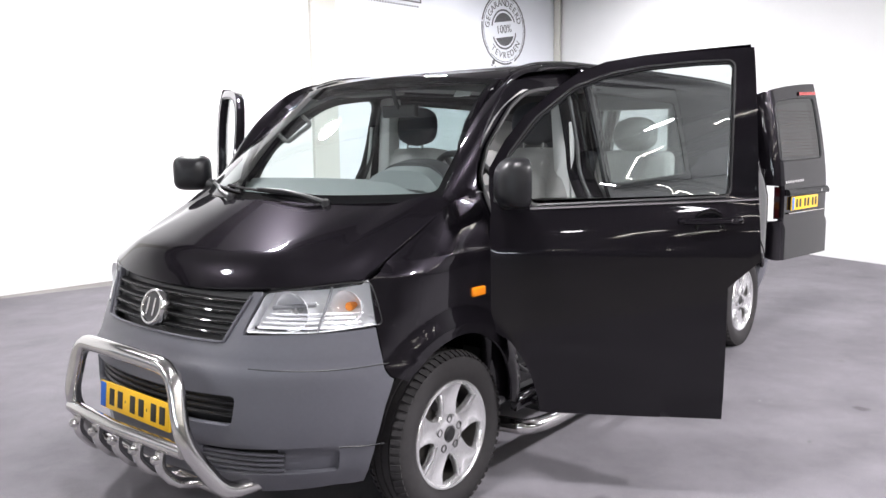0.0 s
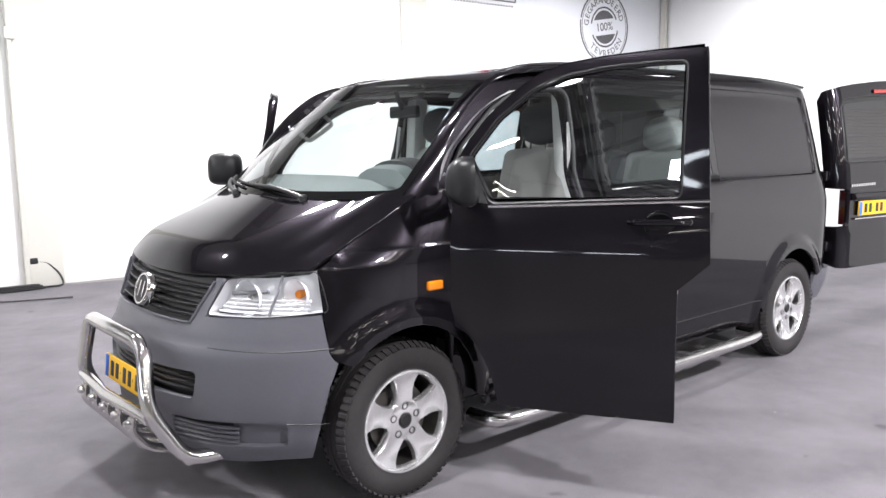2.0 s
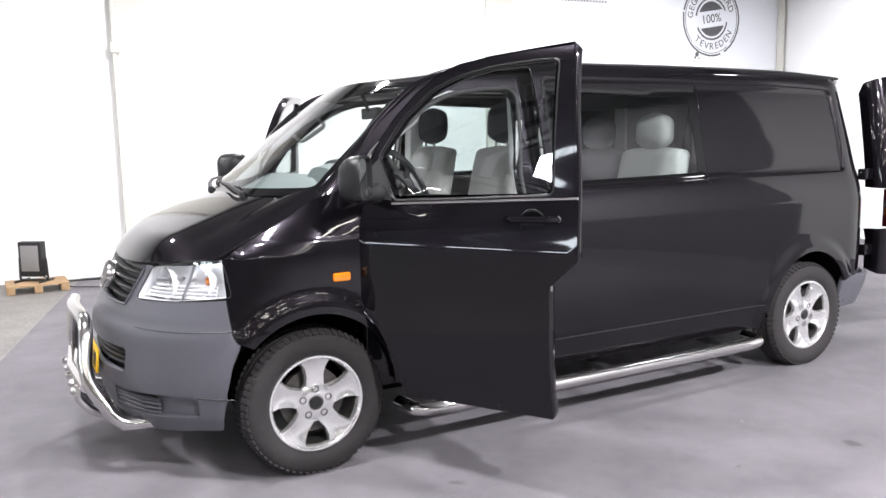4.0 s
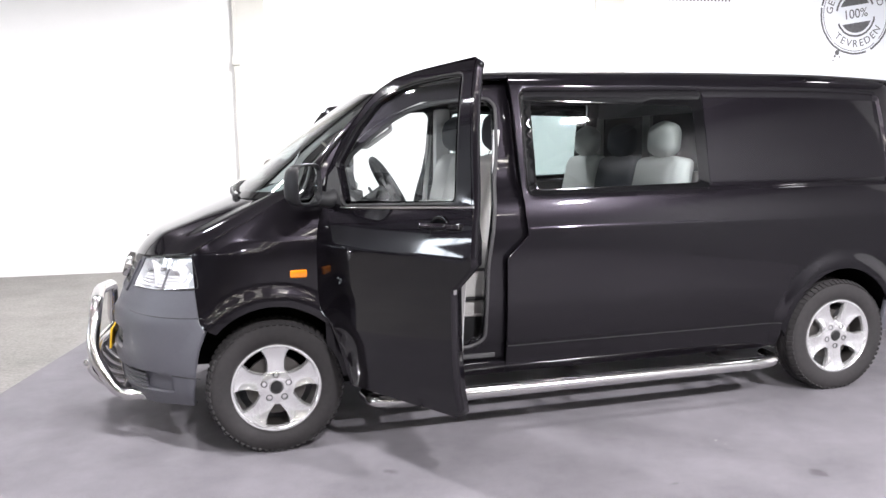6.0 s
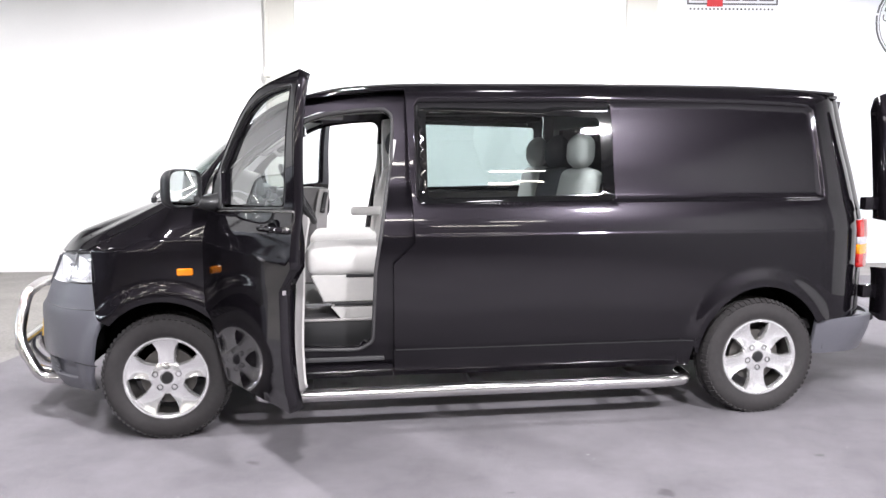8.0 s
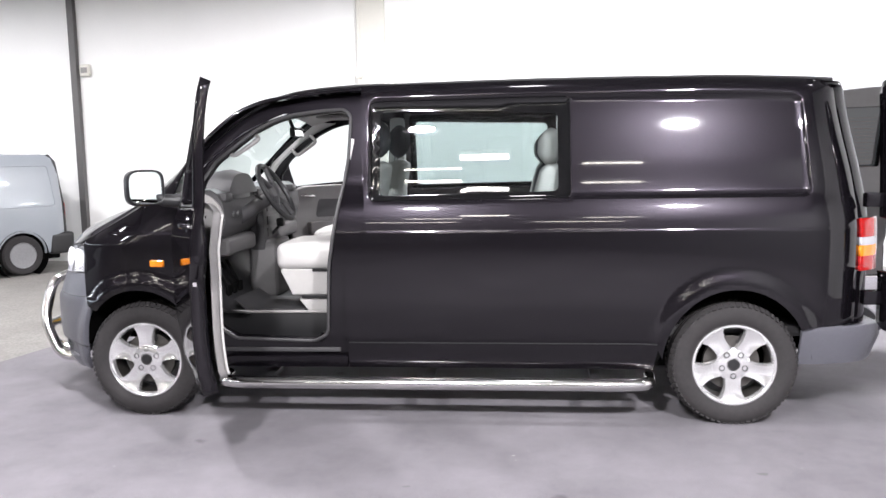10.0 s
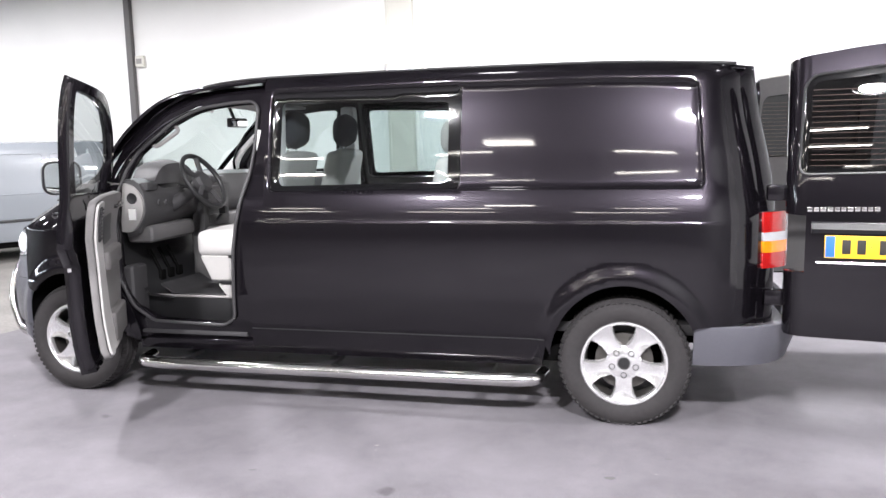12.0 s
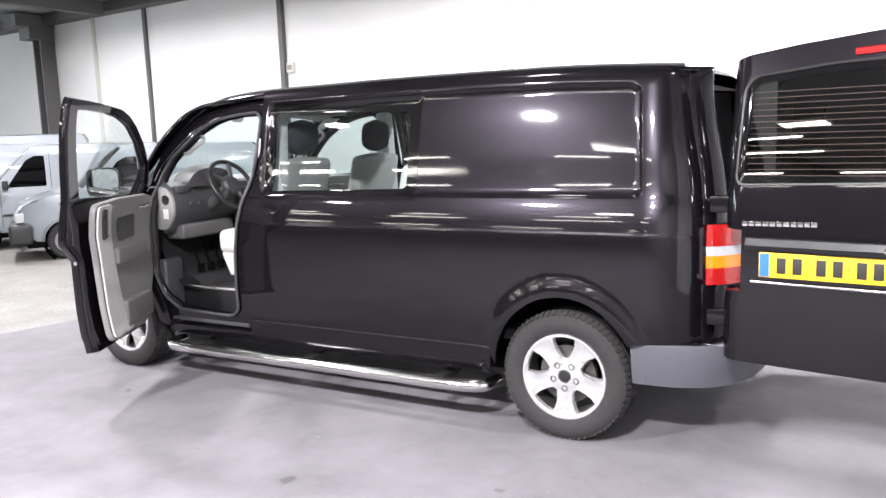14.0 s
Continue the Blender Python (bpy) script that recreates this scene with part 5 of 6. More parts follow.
sheet("headliner", [(0.66, -0.62), (0.80, -0.66), (4.0, -0.64), (4.0, 0.64), (0.80, 0.66), (0.66, 0.62)], ceiling_in, HEADLINER, van, step=0.2, thick=0.0, label="grey headliner", flip=True)
bm = bmesh.new()
box(bm, (2.58, -0.78, 0.53), (2.62, 0.78, 1.36), 0.01)
part("partition", bm, TRIM_GREY, van, "grey load partition")
bm = bmesh.new()
box(bm, (2.58, -0.70, 1.72), (2.62, 0.70, 1.85), 0.01)
part("partition_head", bm, TRIM_MID, van)
for y in (-0.72, 0.0, 0.72):
    bm = bmesh.new()
    box(bm, (2.585, y - 0.05, 1.36), (2.615, y + 0.05, 1.74), 0.008)
    part("partition_post", bm, TRIM_GREY, van)

# dashboard
dash = empty("dashboard", pose(0.065, 0, 0.10), van)
tagged(dash, "grey dashboard with instrument hood")
bm = bmesh.new()
prof = [(-0.10, 1.19), (0.10, 1.235), (0.26, 1.235), (0.36, 1.21), (0.415, 1.15), (0.425, 1.05), (0.40, 0.97), (0.30, 0.90), (0.10, 0.88)]
rows = [[bm.verts.new((x + 0.27 * (y / 0.75) ** 2 * min(max((0.4 - x) / 0.5, 0.0), 1.0), y, z + 0.012 * math.cos(y * 2.2) - 0.03 * smooth01((0.05 - x) / 0.1))) for x, z in prof] for y in np.linspace(-0.80, 0.80, 17)]
for a, b in zip(rows, rows[1:]):
    for j in range(3, len(prof) - 1):
        bm.faces.new((a[j], b[j], b[j + 1], a[j + 1]))
bm.faces.new(rows[0][::-1])
bm.faces.new(rows[-1])
part("dash_body", bm, TRIM_HOOD, dash)
bm = bmesh.new()
rows = [[bm.verts.new((x + 0.27 * (y / 0.75) ** 2 * min(max((0.4 - x) / 0.5, 0.0), 1.0), y, z + 0.003 + 0.012 * math.cos(y * 2.2) - 0.03 * smooth01((0.05 - x) / 0.1))) for x, z in prof[:4]] for y in np.linspace(-0.80, 0.80, 17)]
for a, b in zip(rows, rows[1:]):
    for j in range(3):
        bm.faces.new((a[j], b[j], b[j + 1], a[j + 1]))
part("dash_top", bm, TRIM_TOP, dash, "pale grey-green dashboard top")
for sg in (-1, 1):
    bm = bmesh.new()
    end = rounded_path([(0.17, 0, 1.22), (0.34, 0, 1.21), (0.42, 0, 1.12), (0.41, 0, 1.0), (0.33, 0, 0.90), (0.2, 0, 0.92)], 0.05, 5, True)
    v0 = [bm.verts.new(p + Vector((0, sg * 0.798, 0))) for p in end]
    v1 = [bm.verts.new(p + Vector((0, sg * 0.818, 0))) for p in end]
    bm.faces.new(v0)
    bm.faces.new(v1[::-1])
    for i in range(len(end)):
        bm.faces.new((v0[i], v1[i], v1[(i + 1) % len(end)], v0[(i + 1) % len(end)]))
    bmesh.ops.recalc_face_normals(bm, faces=bm.faces)
    part("dash_end", bm, TRIM_GREY, dash, "light grey dashboard end")
    bm = bmesh.new()
    lathe(bm, [(0.034, 0.0), (0.034, 0.006), (0.028, 0.004), (0.001, -0.002)], Matrix.Translation((0.345, sg * 0.82, 1.12)) @ pose(0, 0, 0, 90 * -sg, 0, 0), 24)
    part("side_vent", bm, BLACK, dash)
    if sg < 0:
        bm = bmesh.new()
        box(bm, (0.315, -0.823, 0.985), (0.365, -0.8195, 1.055))
        part("sticker", bm, WALL, dash, "white paper sticker", smooth=False)
bm = bmesh.new()
pts = [(0.13, 1.22), (0.17, 1.30), (0.27, 1.325), (0.36, 1.285), (0.375, 1.22)]
rows = [[bm.verts.new((x, y, 1.2 + (z - 1.2) * k)) for x, z in pts] for y, k in zip(np.linspace(-0.66, -0.20, 9), (0.2, 0.72, 0.95, 1, 1, 1, 0.95, 0.72, 0.2))]
for a, b in zip(rows, rows[1:]):
    for j in range(4):
        bm.faces.new((a[j], b[j], b[j + 1], a[j + 1]))
part("instrument_hood", bm, TRIM_TOP, dash, "pale grey-green instrument hood")
bm = bmesh.new()
pts = [(0.225, 1.20), (0.245, 1.335), (0.33, 1.35), (0.41, 1.325), (0.425, 1.20)]
rows = [[bm.verts.new((x, y, 1.2 + (z - 1.2) * k)) for x, z in pts] for y, k in zip(np.linspace(-0.665, -0.195, 11), (0.15, 0.62, 0.85, 0.96, 1, 1, 1, 0.96, 0.85, 0.62, 0.15))]
for a, b in zip(rows, rows[1:]):
    for j in range(4):
        bm.faces.new((a[j], b[j], b[j + 1], a[j + 1]))
part("instrument_visor", bm, TRIM_DARK, dash, "black visor over the instruments")
bm = bmesh.new()
box(bm, (0.335, -0.60, 1.12), (0.405, -0.26, 1.285), 0.03)
part("instrument_panel", bm, BLACK, dash)
for y in (-0.72, -0.14, 0.12, 0.66):
    bm = bmesh.new()
    box(bm, (0.335, y - 0.055, 1.165), (0.43, y + 0.055, 1.215), 0.012)
    part("air_vent", bm, TRIM_DARK, dash)
bm = bmesh.new()
box(bm, (0.36, -0.19, 0.80), (0.46, 0.17, 1.15), 0.025)
part("centre_console", bm, TRIM_DARK, dash, "dark centre console with radio")
for z in (1.09, 1.0, 0.92):
    bm = bmesh.new()
    box(bm, (0.458, -0.13, z - 0.03), (0.466, 0.11, z + 0.03), 0.004)
    part("radio", bm, BLACK, dash)
for y in (-0.66, -0.58):
    bm = bmesh.new()
    lathe(bm, [(0.02, 0), (0.018, 0.012), (0.001, 0.013)], Matrix.Translation((0.424, y, 1.08)) @ pose(0, 0, 0, 0, 90, 0), 16)
    part("knob", bm, TRIM_DARK, dash)
bm = bmesh.new()
rod(bm, [(0.42, -0.03, 0.86), (0.52, -0.04, 0.96)], [0.012, 0.01], 8)
box(bm, (0.50, -0.065, 0.95), (0.555, -0.015, 1.01), 0.016)
part("gear_lever", bm, BLACK, dash)

wheel_at = Matrix.Translation((0.70, -0.46, 1.305)) @ pose(0, 0, 0, 0, 60, 0)
steer = empty("steering_wheel", parent=van)
tagged(steer, "black four-spoke steering wheel")
bm = bmesh.new()
rod(bm, [wheel_at @ Vector((0.19 * math.cos(a), 0.19 * math.sin(a), 0)) for a in np.linspace(0, 2 * math.pi, 41)[:-1]], 0.0165, 10, True)
part("rim", bm, BLACK, steer)
bm = bmesh.new()
lathe(bm, [(0.075, -0.03), (0.078, 0.0), (0.06, 0.018), (0.001, 0.024)], wheel_at, 24)
part("hub", bm, TRIM_DARK, steer)
for a in (20, 160, 235, 305):
    bm = bmesh.new()
    c, s = math.cos(radians(a)), math.sin(radians(a))
    rod(bm, [wheel_at @ Vector((0.06 * c, 0.06 * s, 0)), wheel_at @ Vector((0.18 * c, 0.18 * s, 0))], 0.017, 8)
    part("spoke", bm, TRIM_DARK, steer)
bm = bmesh.new()
rod(bm, [(0.68, -0.46, 1.29), (0.42, -0.46, 1.12)], 0.045, 12)
part("column", bm, TRIM_DARK, steer)
for s in (-1, 1):
    bm = bmesh.new()
    rod(bm, [(0.62, -0.46, 1.25), (0.61, -0.46 + s * 0.16, 1.30)], 0.009, 6)
    part("stalk", bm, BLACK, steer)
for y in (-0.52, -0.42, -0.32):
    pedal = empty("pedal", parent=van)
    bm = bmesh.new()
    rod(bm, [(0.30, y, 0.86), (0.38, y, 0.70)], 0.01, 6)
    part("arm", bm, DARK, pedal)
    bm = bmesh.new()
    box(bm, (0.375, y - 0.03, 0.655), (0.395, y + 0.03, 0.72), 0.005)
    part("pad", bm, DARK, pedal)
bm = bmesh.new()
box(bm, (0.47, -0.67, 0.584), (0.92, -0.21, 0.598), 0.006)
bmesh.ops.subdivide_edges(bm, edges=[e for e in bm.edges if e.calc_length() > 0.1], cuts=5, use_grid_fill=True)
for v in bm.verts:
    v.co.z += 0.012 * noise.noise((v.co.x * 6, v.co.y * 6, 0.3)) + 0.06 * smooth01((0.58 - v.co.x) / 0.12)
part("floor_mat", bm, TRIM_DARK, van, "charcoal floor mat with curled edge")
mirror = empty("inside_mirror", parent=van)
tagged(mirror, "black inside mirror under the roof")
bm = bmesh.new()
box(bm, (0.70, -0.12, 1.655), (0.735, 0.12, 1.72), 0.014, 3)
part("shell", bm, BLACK, mirror)
bm = bmesh.new()
box(bm, (0.734, -0.11, 1.663), (0.738, 0.11, 1.712), 0.002)
part("mirror_glass", bm, MIRROR, mirror)
bm = bmesh.new()
rod(bm, [(0.70, 0, 1.70), (0.66, 0, 1.80)], 0.012, 8)
part("stem", bm, BLACK, mirror)
bm = bmesh.new()
box(bm, (-0.003, -0.05, -0.02), (0.003, 0.05, 0.02), 0.002)
part("visor_label", bm, WALL, van, "white label on the sun visor", smooth=False, m=Matrix.Translation((0.745, -0.402, 1.765)) @ pose(0, 0, 0, 0, 40, 0))
for y in (-0.4, 0.4):
    bm = bmesh.new()
    box(bm, (0.80, y - 0.2, 1.79), (0.98, y + 0.2, 1.81), 0.008)
    part("sun_visor", bm, TRIM_GREY, van)


# ---- the van: seats ----
def cushion(name, lo, hi, mat, parent, bevel, bulge=0.02, lean=0.0, label=""):
    """A padded block that swells in its middle; lean tilts its top backwards."""
    bm = bmesh.new()
    box(bm, lo, hi, bevel, 4)
    bmesh.ops.subdivide_edges(bm, edges=[e for e in bm.edges if e.calc_length() > 0.08], cuts=3, use_grid_fill=True)
    c = [(lo[i] + hi[i]) / 2 for i in range(3)]
    h = [(hi[i] - lo[i]) / 2 for i in range(3)]
    for v in bm.verts:
        q = [(v.co[i] - c[i]) / h[i] for i in range(3)]
        for i in range(3):
            j, k = (i + 1) % 3, (i + 2) % 3
            v.co[i] += q[i] * bulge * (1 - q[j] ** 2) * (1 - q[k] ** 2)
        v.co.x += lean * (v.co.z - lo[2])
    return part(name, bm, mat, parent, label)


def seat(x, y, width, drawer, dark, parent=van):
    s = empty("seat", parent=parent)
    w = width / 2
    cushion("seat_cushion", (x, y - w, 0.84), (x + 0.52, y + w, 1.0), CLOTH, s, 0.05, 0.025, label="light grey cloth cushion")
    bm = bmesh.new()
    box(bm, (x + 0.02, y - w + 0.005, 0.685), (x + 0.52, y + w - 0.005, 0.85), 0.02, 3)
    for v in bm.verts:
        if v.co.x < x + 0.1 and v.co.z < 0.75:
            v.co.x += 0.06
    part("seat_skirt", bm, SEAT_SHELL, s, "light grey plastic seat skirt")
    bm = bmesh.new()
    box(bm, (x + 0.13, y - w + 0.012, 0.56), (x + 0.52, y + w - 0.012, 0.672), 0.018, 3)
    for v in bm.verts:
        if v.co.x < x + 0.2 and v.co.z < 0.6:
            v.co.x += 0.06
    part("seat_box", bm, SEAT_SHELL, s, "light grey seat box")
    for z, x0 in ((0.678, 0.15), (0.842, 0.22)) if drawer else ():
        bm = bmesh.new()
        box(bm, (x + x0, y - w - 0.003, z - 0.009), (x + 0.50, y - w + 0.03, z + 0.009), 0.003)
        part("seat_lever", bm, BLACK, s)
    cushion("backrest", (x + 0.42, y - w, 0.93), (x + 0.54, y + w, 1.47), CLOTH, s, 0.045, 0.02, 0.22, "light grey cloth backrest")
    cushion("backrest_centre", (x + 0.405, y - w * 0.55, 0.98), (x + 0.50, y + w * 0.55, 1.45), CLOTH, s, 0.035, 0.02, 0.22, "light grey cloth centre panel")
    cushion("headrest", (x + 0.545, y - 0.125, 1.53), (x + 0.645, y + 0.125, 1.71), CLOTH_DARK if dark else CLOTH, s, 0.045, 0.03, 0.05, "padded headrest")
    for dy in (-0.06, 0.06):
        bm = bmesh.new()
        rod(bm, [(x + 0.565, y + dy, 1.44), (x + 0.585, y + dy, 1.57)], 0.006, 8)
        part("headrest_rod", bm, CHROME, s)
    return s


tagged(seat(0.755, -0.44, 0.50, True, True), "light grey driver's seat with dark headrest")
tagged(seat(0.755, 0.44, 0.50, True, True), "light grey passenger seat with dark headrest")
bm = bmesh.new()
box(bm, (1.02, 0.13, 1.13), (1.32, 0.185, 1.19), 0.024, 3)
part("seat_armrest", bm, CLOTH, van, "light grey folding armrest")
bench = empty("bench_seat", parent=van)
tagged(bench, "light grey three-place bench seat")
for y, dark in ((-0.53, False), (0.0, True), (0.53, False)):
    cushion("seat_cushion", (1.92, y - 0.26, 0.80), (2.42, y + 0.26, 0.96), CLOTH, bench, 0.05, 0.025)
    cushion("backrest", (2.25, y - 0.26, 0.90), (2.37, y + 0.26, 1.44), CLOTH if not dark else CLOTH_DARK, bench, 0.05, 0.02, 0.2)
    cushion("headrest", (2.355, y - 0.125, 1.47), (2.455, y + 0.125, 1.64), CLOTH if not dark else CLOTH_DARK, bench, 0.05, 0.03, 0.05)
    for dy in (-0.05, 0.05):
        bm = bmesh.new()
        rod(bm, [(2.38, y + dy, 1.40), (2.40, y + dy, 1.52)], 0.006, 8)
        part("headrest_rod", bm, CHROME, bench)
bm = bmesh.new()
box(bm, (2.0, -0.68, 0.53), (2.4, 0.68, 0.82), 0.02)
part("seat_base", bm, TRIM_DARK, bench)

# ---- hall: posts, pipes, ceiling steel ----
def steel(name, pieces, mat, label, category, bevel=0.004):
    bm = bmesh.new()
    for lo, hi in pieces:
        box(bm, lo, hi, bevel)
    ob = part(name, bm, mat, smooth=False, m=HALL.copy())
    return tagged(ob, label, category, kind="structure")


for n, (x, w) in enumerate(((0.215, 0.36),)):
    steel("column_1", [((x - w / 2, -0.09, 0), (x + w / 2, 0.001, HALL_H))], CREAM, "cream painted wall column", "column", 0.012)
    steel("downpipe_1", [((x - w / 2 - 0.03, -0.11, 0), (x - w / 2 + 0.015, -0.002, HALL_H))], CREAM, "cream painted thin pipe on the wall", "pipe", 0.012)
    steel("pipe_clip", [((x - w / 2 - 0.05, -0.13, 2.60), (x - w / 2 + 0.05, -0.11, 2.72))], CREAM, "small clip on the wall pipe", "clip", 0.006)
steel("column_2", [((4.90, -0.06, 0), (5.33, 0.001, HALL_H))], CREAM, "pale painted wall column beside the display wall", "column", 0.012)
steel("downpipe_2", [((10.47, -0.16, 0), (10.55, -0.035, HALL_H))], CREAM, "cream pipe in the corner of the hall", "pipe", 0.03)
steel("column_3", [((-4.39, -0.08, 0), (-4.29, 0.001, HALL_H))], STEEL_DARK, "dark grey steel wall post", "column", 0.004)
steel("column_4", [((-8.07, -0.06, 0), (-7.99, 0.001, HALL_H))], STEEL_DARK, "grey steel wall post", "column", 0.004)
steel("column_5", [((-9.78, -0.05, 0), (-9.70, 0.001, HALL_H))], CREAM, "pale wall joint strip", "column", 0.004)
steel("column_6", [((-11.5, -0.35, 0), (-11.46, -0.02, HALL_H)), ((-11.24, -0.35, 0), (-11.2, -0.02, HALL_H)), ((-11.48, -0.2, 0), (-11.22, -0.17, HALL_H)),
                   ((-11.6, -0.9, 4.2), (-11.1, -0.05, 4.45)), ((-11.55, -0.6, 3.95), (-11.15, -0.05, 4.2))], STEEL_DARK, "dark steel column with haunch", "column", 0.004)
steel("eaves_beam", [((HALL_X0, -0.3, HALL_H - 0.22), (4.0, -0.002, HALL_H - 0.01))], STEEL_DARK, "dark steel eaves beam along the wall top", "beam", 0.006)
for k, x in enumerate(range(-24, 10, 5)):
    steel("roof_beam", [((x - 0.09, HALL_Y0, HALL_H - 0.28), (x + 0.09, -0.31, HALL_H - 0.01))], STEEL_DARK, "dark steel roof beam", "beam", 0.006)
bm = bmesh.new()
box(bm, (-4.25, -0.07, 2.77), (-4.10, 0.0, 2.94), 0.012)
ob = tagged(part("switch_box", bm, CREAM, m=HALL.copy()), "small cream switch box on the wall", "switch box")
bm = bmesh.new()
box(bm, (-4.225, -0.078, 2.815), (-4.125, -0.068, 2.895), 0.004)
part("cover", bm, TRIM_GREY, ob)


# ---- signs on the display wall ----
def letter(name, text, size, mat, parent, m):
    c = bpy.data.curves.new(name, "FONT")
    c.body, c.size, c.extrude, c.align_x, c.align_y = text, size, 0.0015, "CENTER", "CENTER"
    tmp = new(name, c)
    me = bpy.data.meshes.new_from_object(tmp)
    bpy.data.objects.remove(tmp)
    bpy.data.curves.remove(c)
    me.materials.append(mat)
    ob = new(name, me)
    ob.matrix_basis = m
    ob.parent = parent
    return ob


FACE = HALL @ Matrix.Translation((0, -0.033, 0)) @ pose(0, 0, 0, 90, 0, 0)     # x along the wall, y up, z out of it
stamp = empty("stamp_sign", FACE @ Matrix.Translation((9.03, 3.40, 0)) @ pose(0, 0, 0, 0, 0, 9) @ Matrix.Diagonal((1.12, 1.12, 1, 1)))
tagged(stamp, "round black stamp print on the display wall", "sign")


def ring(r0, r1, a0, a1, n=60, rough=0.0):
    bm = bmesh.new()
    vs = []
    for i in range(n + 1):
        a = radians(a0 + (a1 - a0) * i / n)
        k = rough * noise.noise((math.cos(a) * 9, math.sin(a) * 9, r0 * 10))
        vs.append([bm.verts.new(((r + k) * math.cos(a), (r + k) * math.sin(a), h)) for r, h in ((r0, 0.0), (r0, 0.002), (r1, 0.002), (r1, 0.0))])
    for a, b in zip(vs, vs[1:]):
        for j in range(3):
            bm.faces.new((a[j], b[j], b[j + 1], a[j + 1]))
    return bm


for r0, r1, a0, a1 in ((0.505, 0.53, -70, 78), (0.505, 0.53, 84, 160), (0.505, 0.53, 163, 282), (0.478, 0.487, -50, 40), (0.478, 0.487, 50, 215), (0.478, 0.487, 222, 300), (0.275, 0.30, 18, 165), (0.275, 0.30, 198, 345)):
    part("ring_arc", ring(r0, r1, a0, a1, rough=0.006), STAMP_INK, stamp, smooth=False)
for flip in (0, 180):
    bm = bmesh.new()
    pts = [(0.245 * math.cos(radians(a)), 0.245 * math.sin(radians(a))) for a in np.linspace(28, 152, 20)]
    v0 = [bm.verts.new((x, y, 0.002)) for x, y in pts]
    bm.faces.new(v0)
    part("half_disc", bm, STAMP_INK, stamp, smooth=False, m=pose(0, 0, 0, 0, 0, flip))
for i, ch in enumerate("GEGARANDEERD"):
    a = 165 - i * 150 / 11
    letter("letter", ch, 0.135, STAMP_INK, stamp, pose(0, 0, 0.001, 0, 0, a - 90) @ Matrix.Translation((0, 0.39, 0)))
for i, ch in enumerate("TEVREDEN"):
    a = -140 + i * 100 / 7
    letter("letter", ch, 0.135, STAMP_INK, stamp, pose(0, 0, 0.001, 0, 0, a + 90) @ Matrix.Translation((0, -0.39, 0)))
letter("letter", "100%", 0.17, STAMP_INK, stamp, Matrix.Translation((0, 0, 0.001)))
for x, y, r in ((-0.33, -0.46, 0.035), (-0.37, -0.50, 0.018), (-0.30, -0.52, 0.012), (-0.40, -0.55, 0.012)):
    bm = bmesh.new()
    lathe(bm, [(r, 0.0), (r * 0.95, 0.002), (0.001, 0.002)], Matrix.Translation((x, y, 0)), 14)
    part("ink_blot", bm, STAMP_INK, stamp, smooth=False)

sign = empty("name_sign", FACE @ Matrix.Translation((6.38, 3.80, 0)))
tagged(sign, "dark lettered sign with red block, drawn as bars", "sign")
for lo, hi, mat in (((-0.64, -0.195, 0.0), (0.64, -0.175, 0.012), STAMP_INK), ((-0.64, 0.175, 0.0), (0.64, 0.195, 0.012), STAMP_INK), ((-0.64, -0.175, 0.0), (-0.62, 0.175, 0.012), STAMP_INK), ((0.62, -0.175, 0.0), (0.64, 0.175, 0.012), STAMP_INK),
                    ((-0.36, -0.22, 0.0), (-0.14, 0.14, 0.014), SIGN_RED), ((-0.58, -0.14, 0.0), (-0.40, 0.14, 0.012), STAMP_INK), ((-0.10, -0.14, 0.0), (0.10, 0.14, 0.012), STAMP_INK), ((0.14, -0.14, 0.0), (0.34, 0.14, 0.012), STAMP_INK), ((0.38, -0.14, 0.0), (0.58, 0.14, 0.012), STAMP_INK)):
    bm = bmesh.new()
    box(bm, lo, hi, 0.003)
    part("sign_bar", bm, mat, sign, smooth=False)
for k in range(22):
    bm = bmesh.new()
    box(bm, (-0.6 + 0.055 * k, -0.265, 0.0), (-0.575 + 0.055 * k, -0.24, 0.004), 0.001)
    part("small_bar", bm, TRIM_MID, sign, smooth=False)

# ---- flood lamp on a pallet ----
pal = empty("pallet", HALL @ pose(-0.95, -0.57, 0.0, 0, 0, 6))
tagged(pal, "flat wooden pallet on the concrete floor", "pallet")
for k in range(5):
    bm = bmesh.new()
    box(bm, (-0.3, -0.24 + 0.1 * k, 0.07), (0.3, -0.16 + 0.1 * k, 0.09), 0.003)
    part("deck_board", bm, PALLET, pal, smooth=False)
for k in range(3):
    bm = bmesh.new()
    box(bm, (-0.3 + 0.26 * k, -0.24, 0.0), (-0.22 + 0.26 * k, 0.24, 0.07), 0.004)
    part("bearer", bm, PALLET, pal, smooth=False)
flood = empty("flood_lamp", HALL @ pose(-0.97, -0.57, 0.09, 0, 0, -30))
tagged(flood, "black portable flood lamp standing on the pallet", "lamp")
bm = bmesh.new()
box(bm, (-0.13, -0.05, 0.06), (0.13, 0.05, 0.44), 0.015, 3)
part("housing", bm, BLACK, flood)
bm = bmesh.new()
box(bm, (-0.10, -0.058, 0.12), (0.10, -0.049, 0.40), 0.004)
part("lamp_glass", bm, TRIM_GREY, flood, "dull glass front")
bm = bmesh.new()
rod(bm, rounded_path([(-0.15, 0, 0.26), (-0.16, 0, 0.02), (0.16, 0, 0.02), (0.15, 0, 0.26)], 0.03), 0.012, 8)
part("bracket", bm, BLACK, flood)
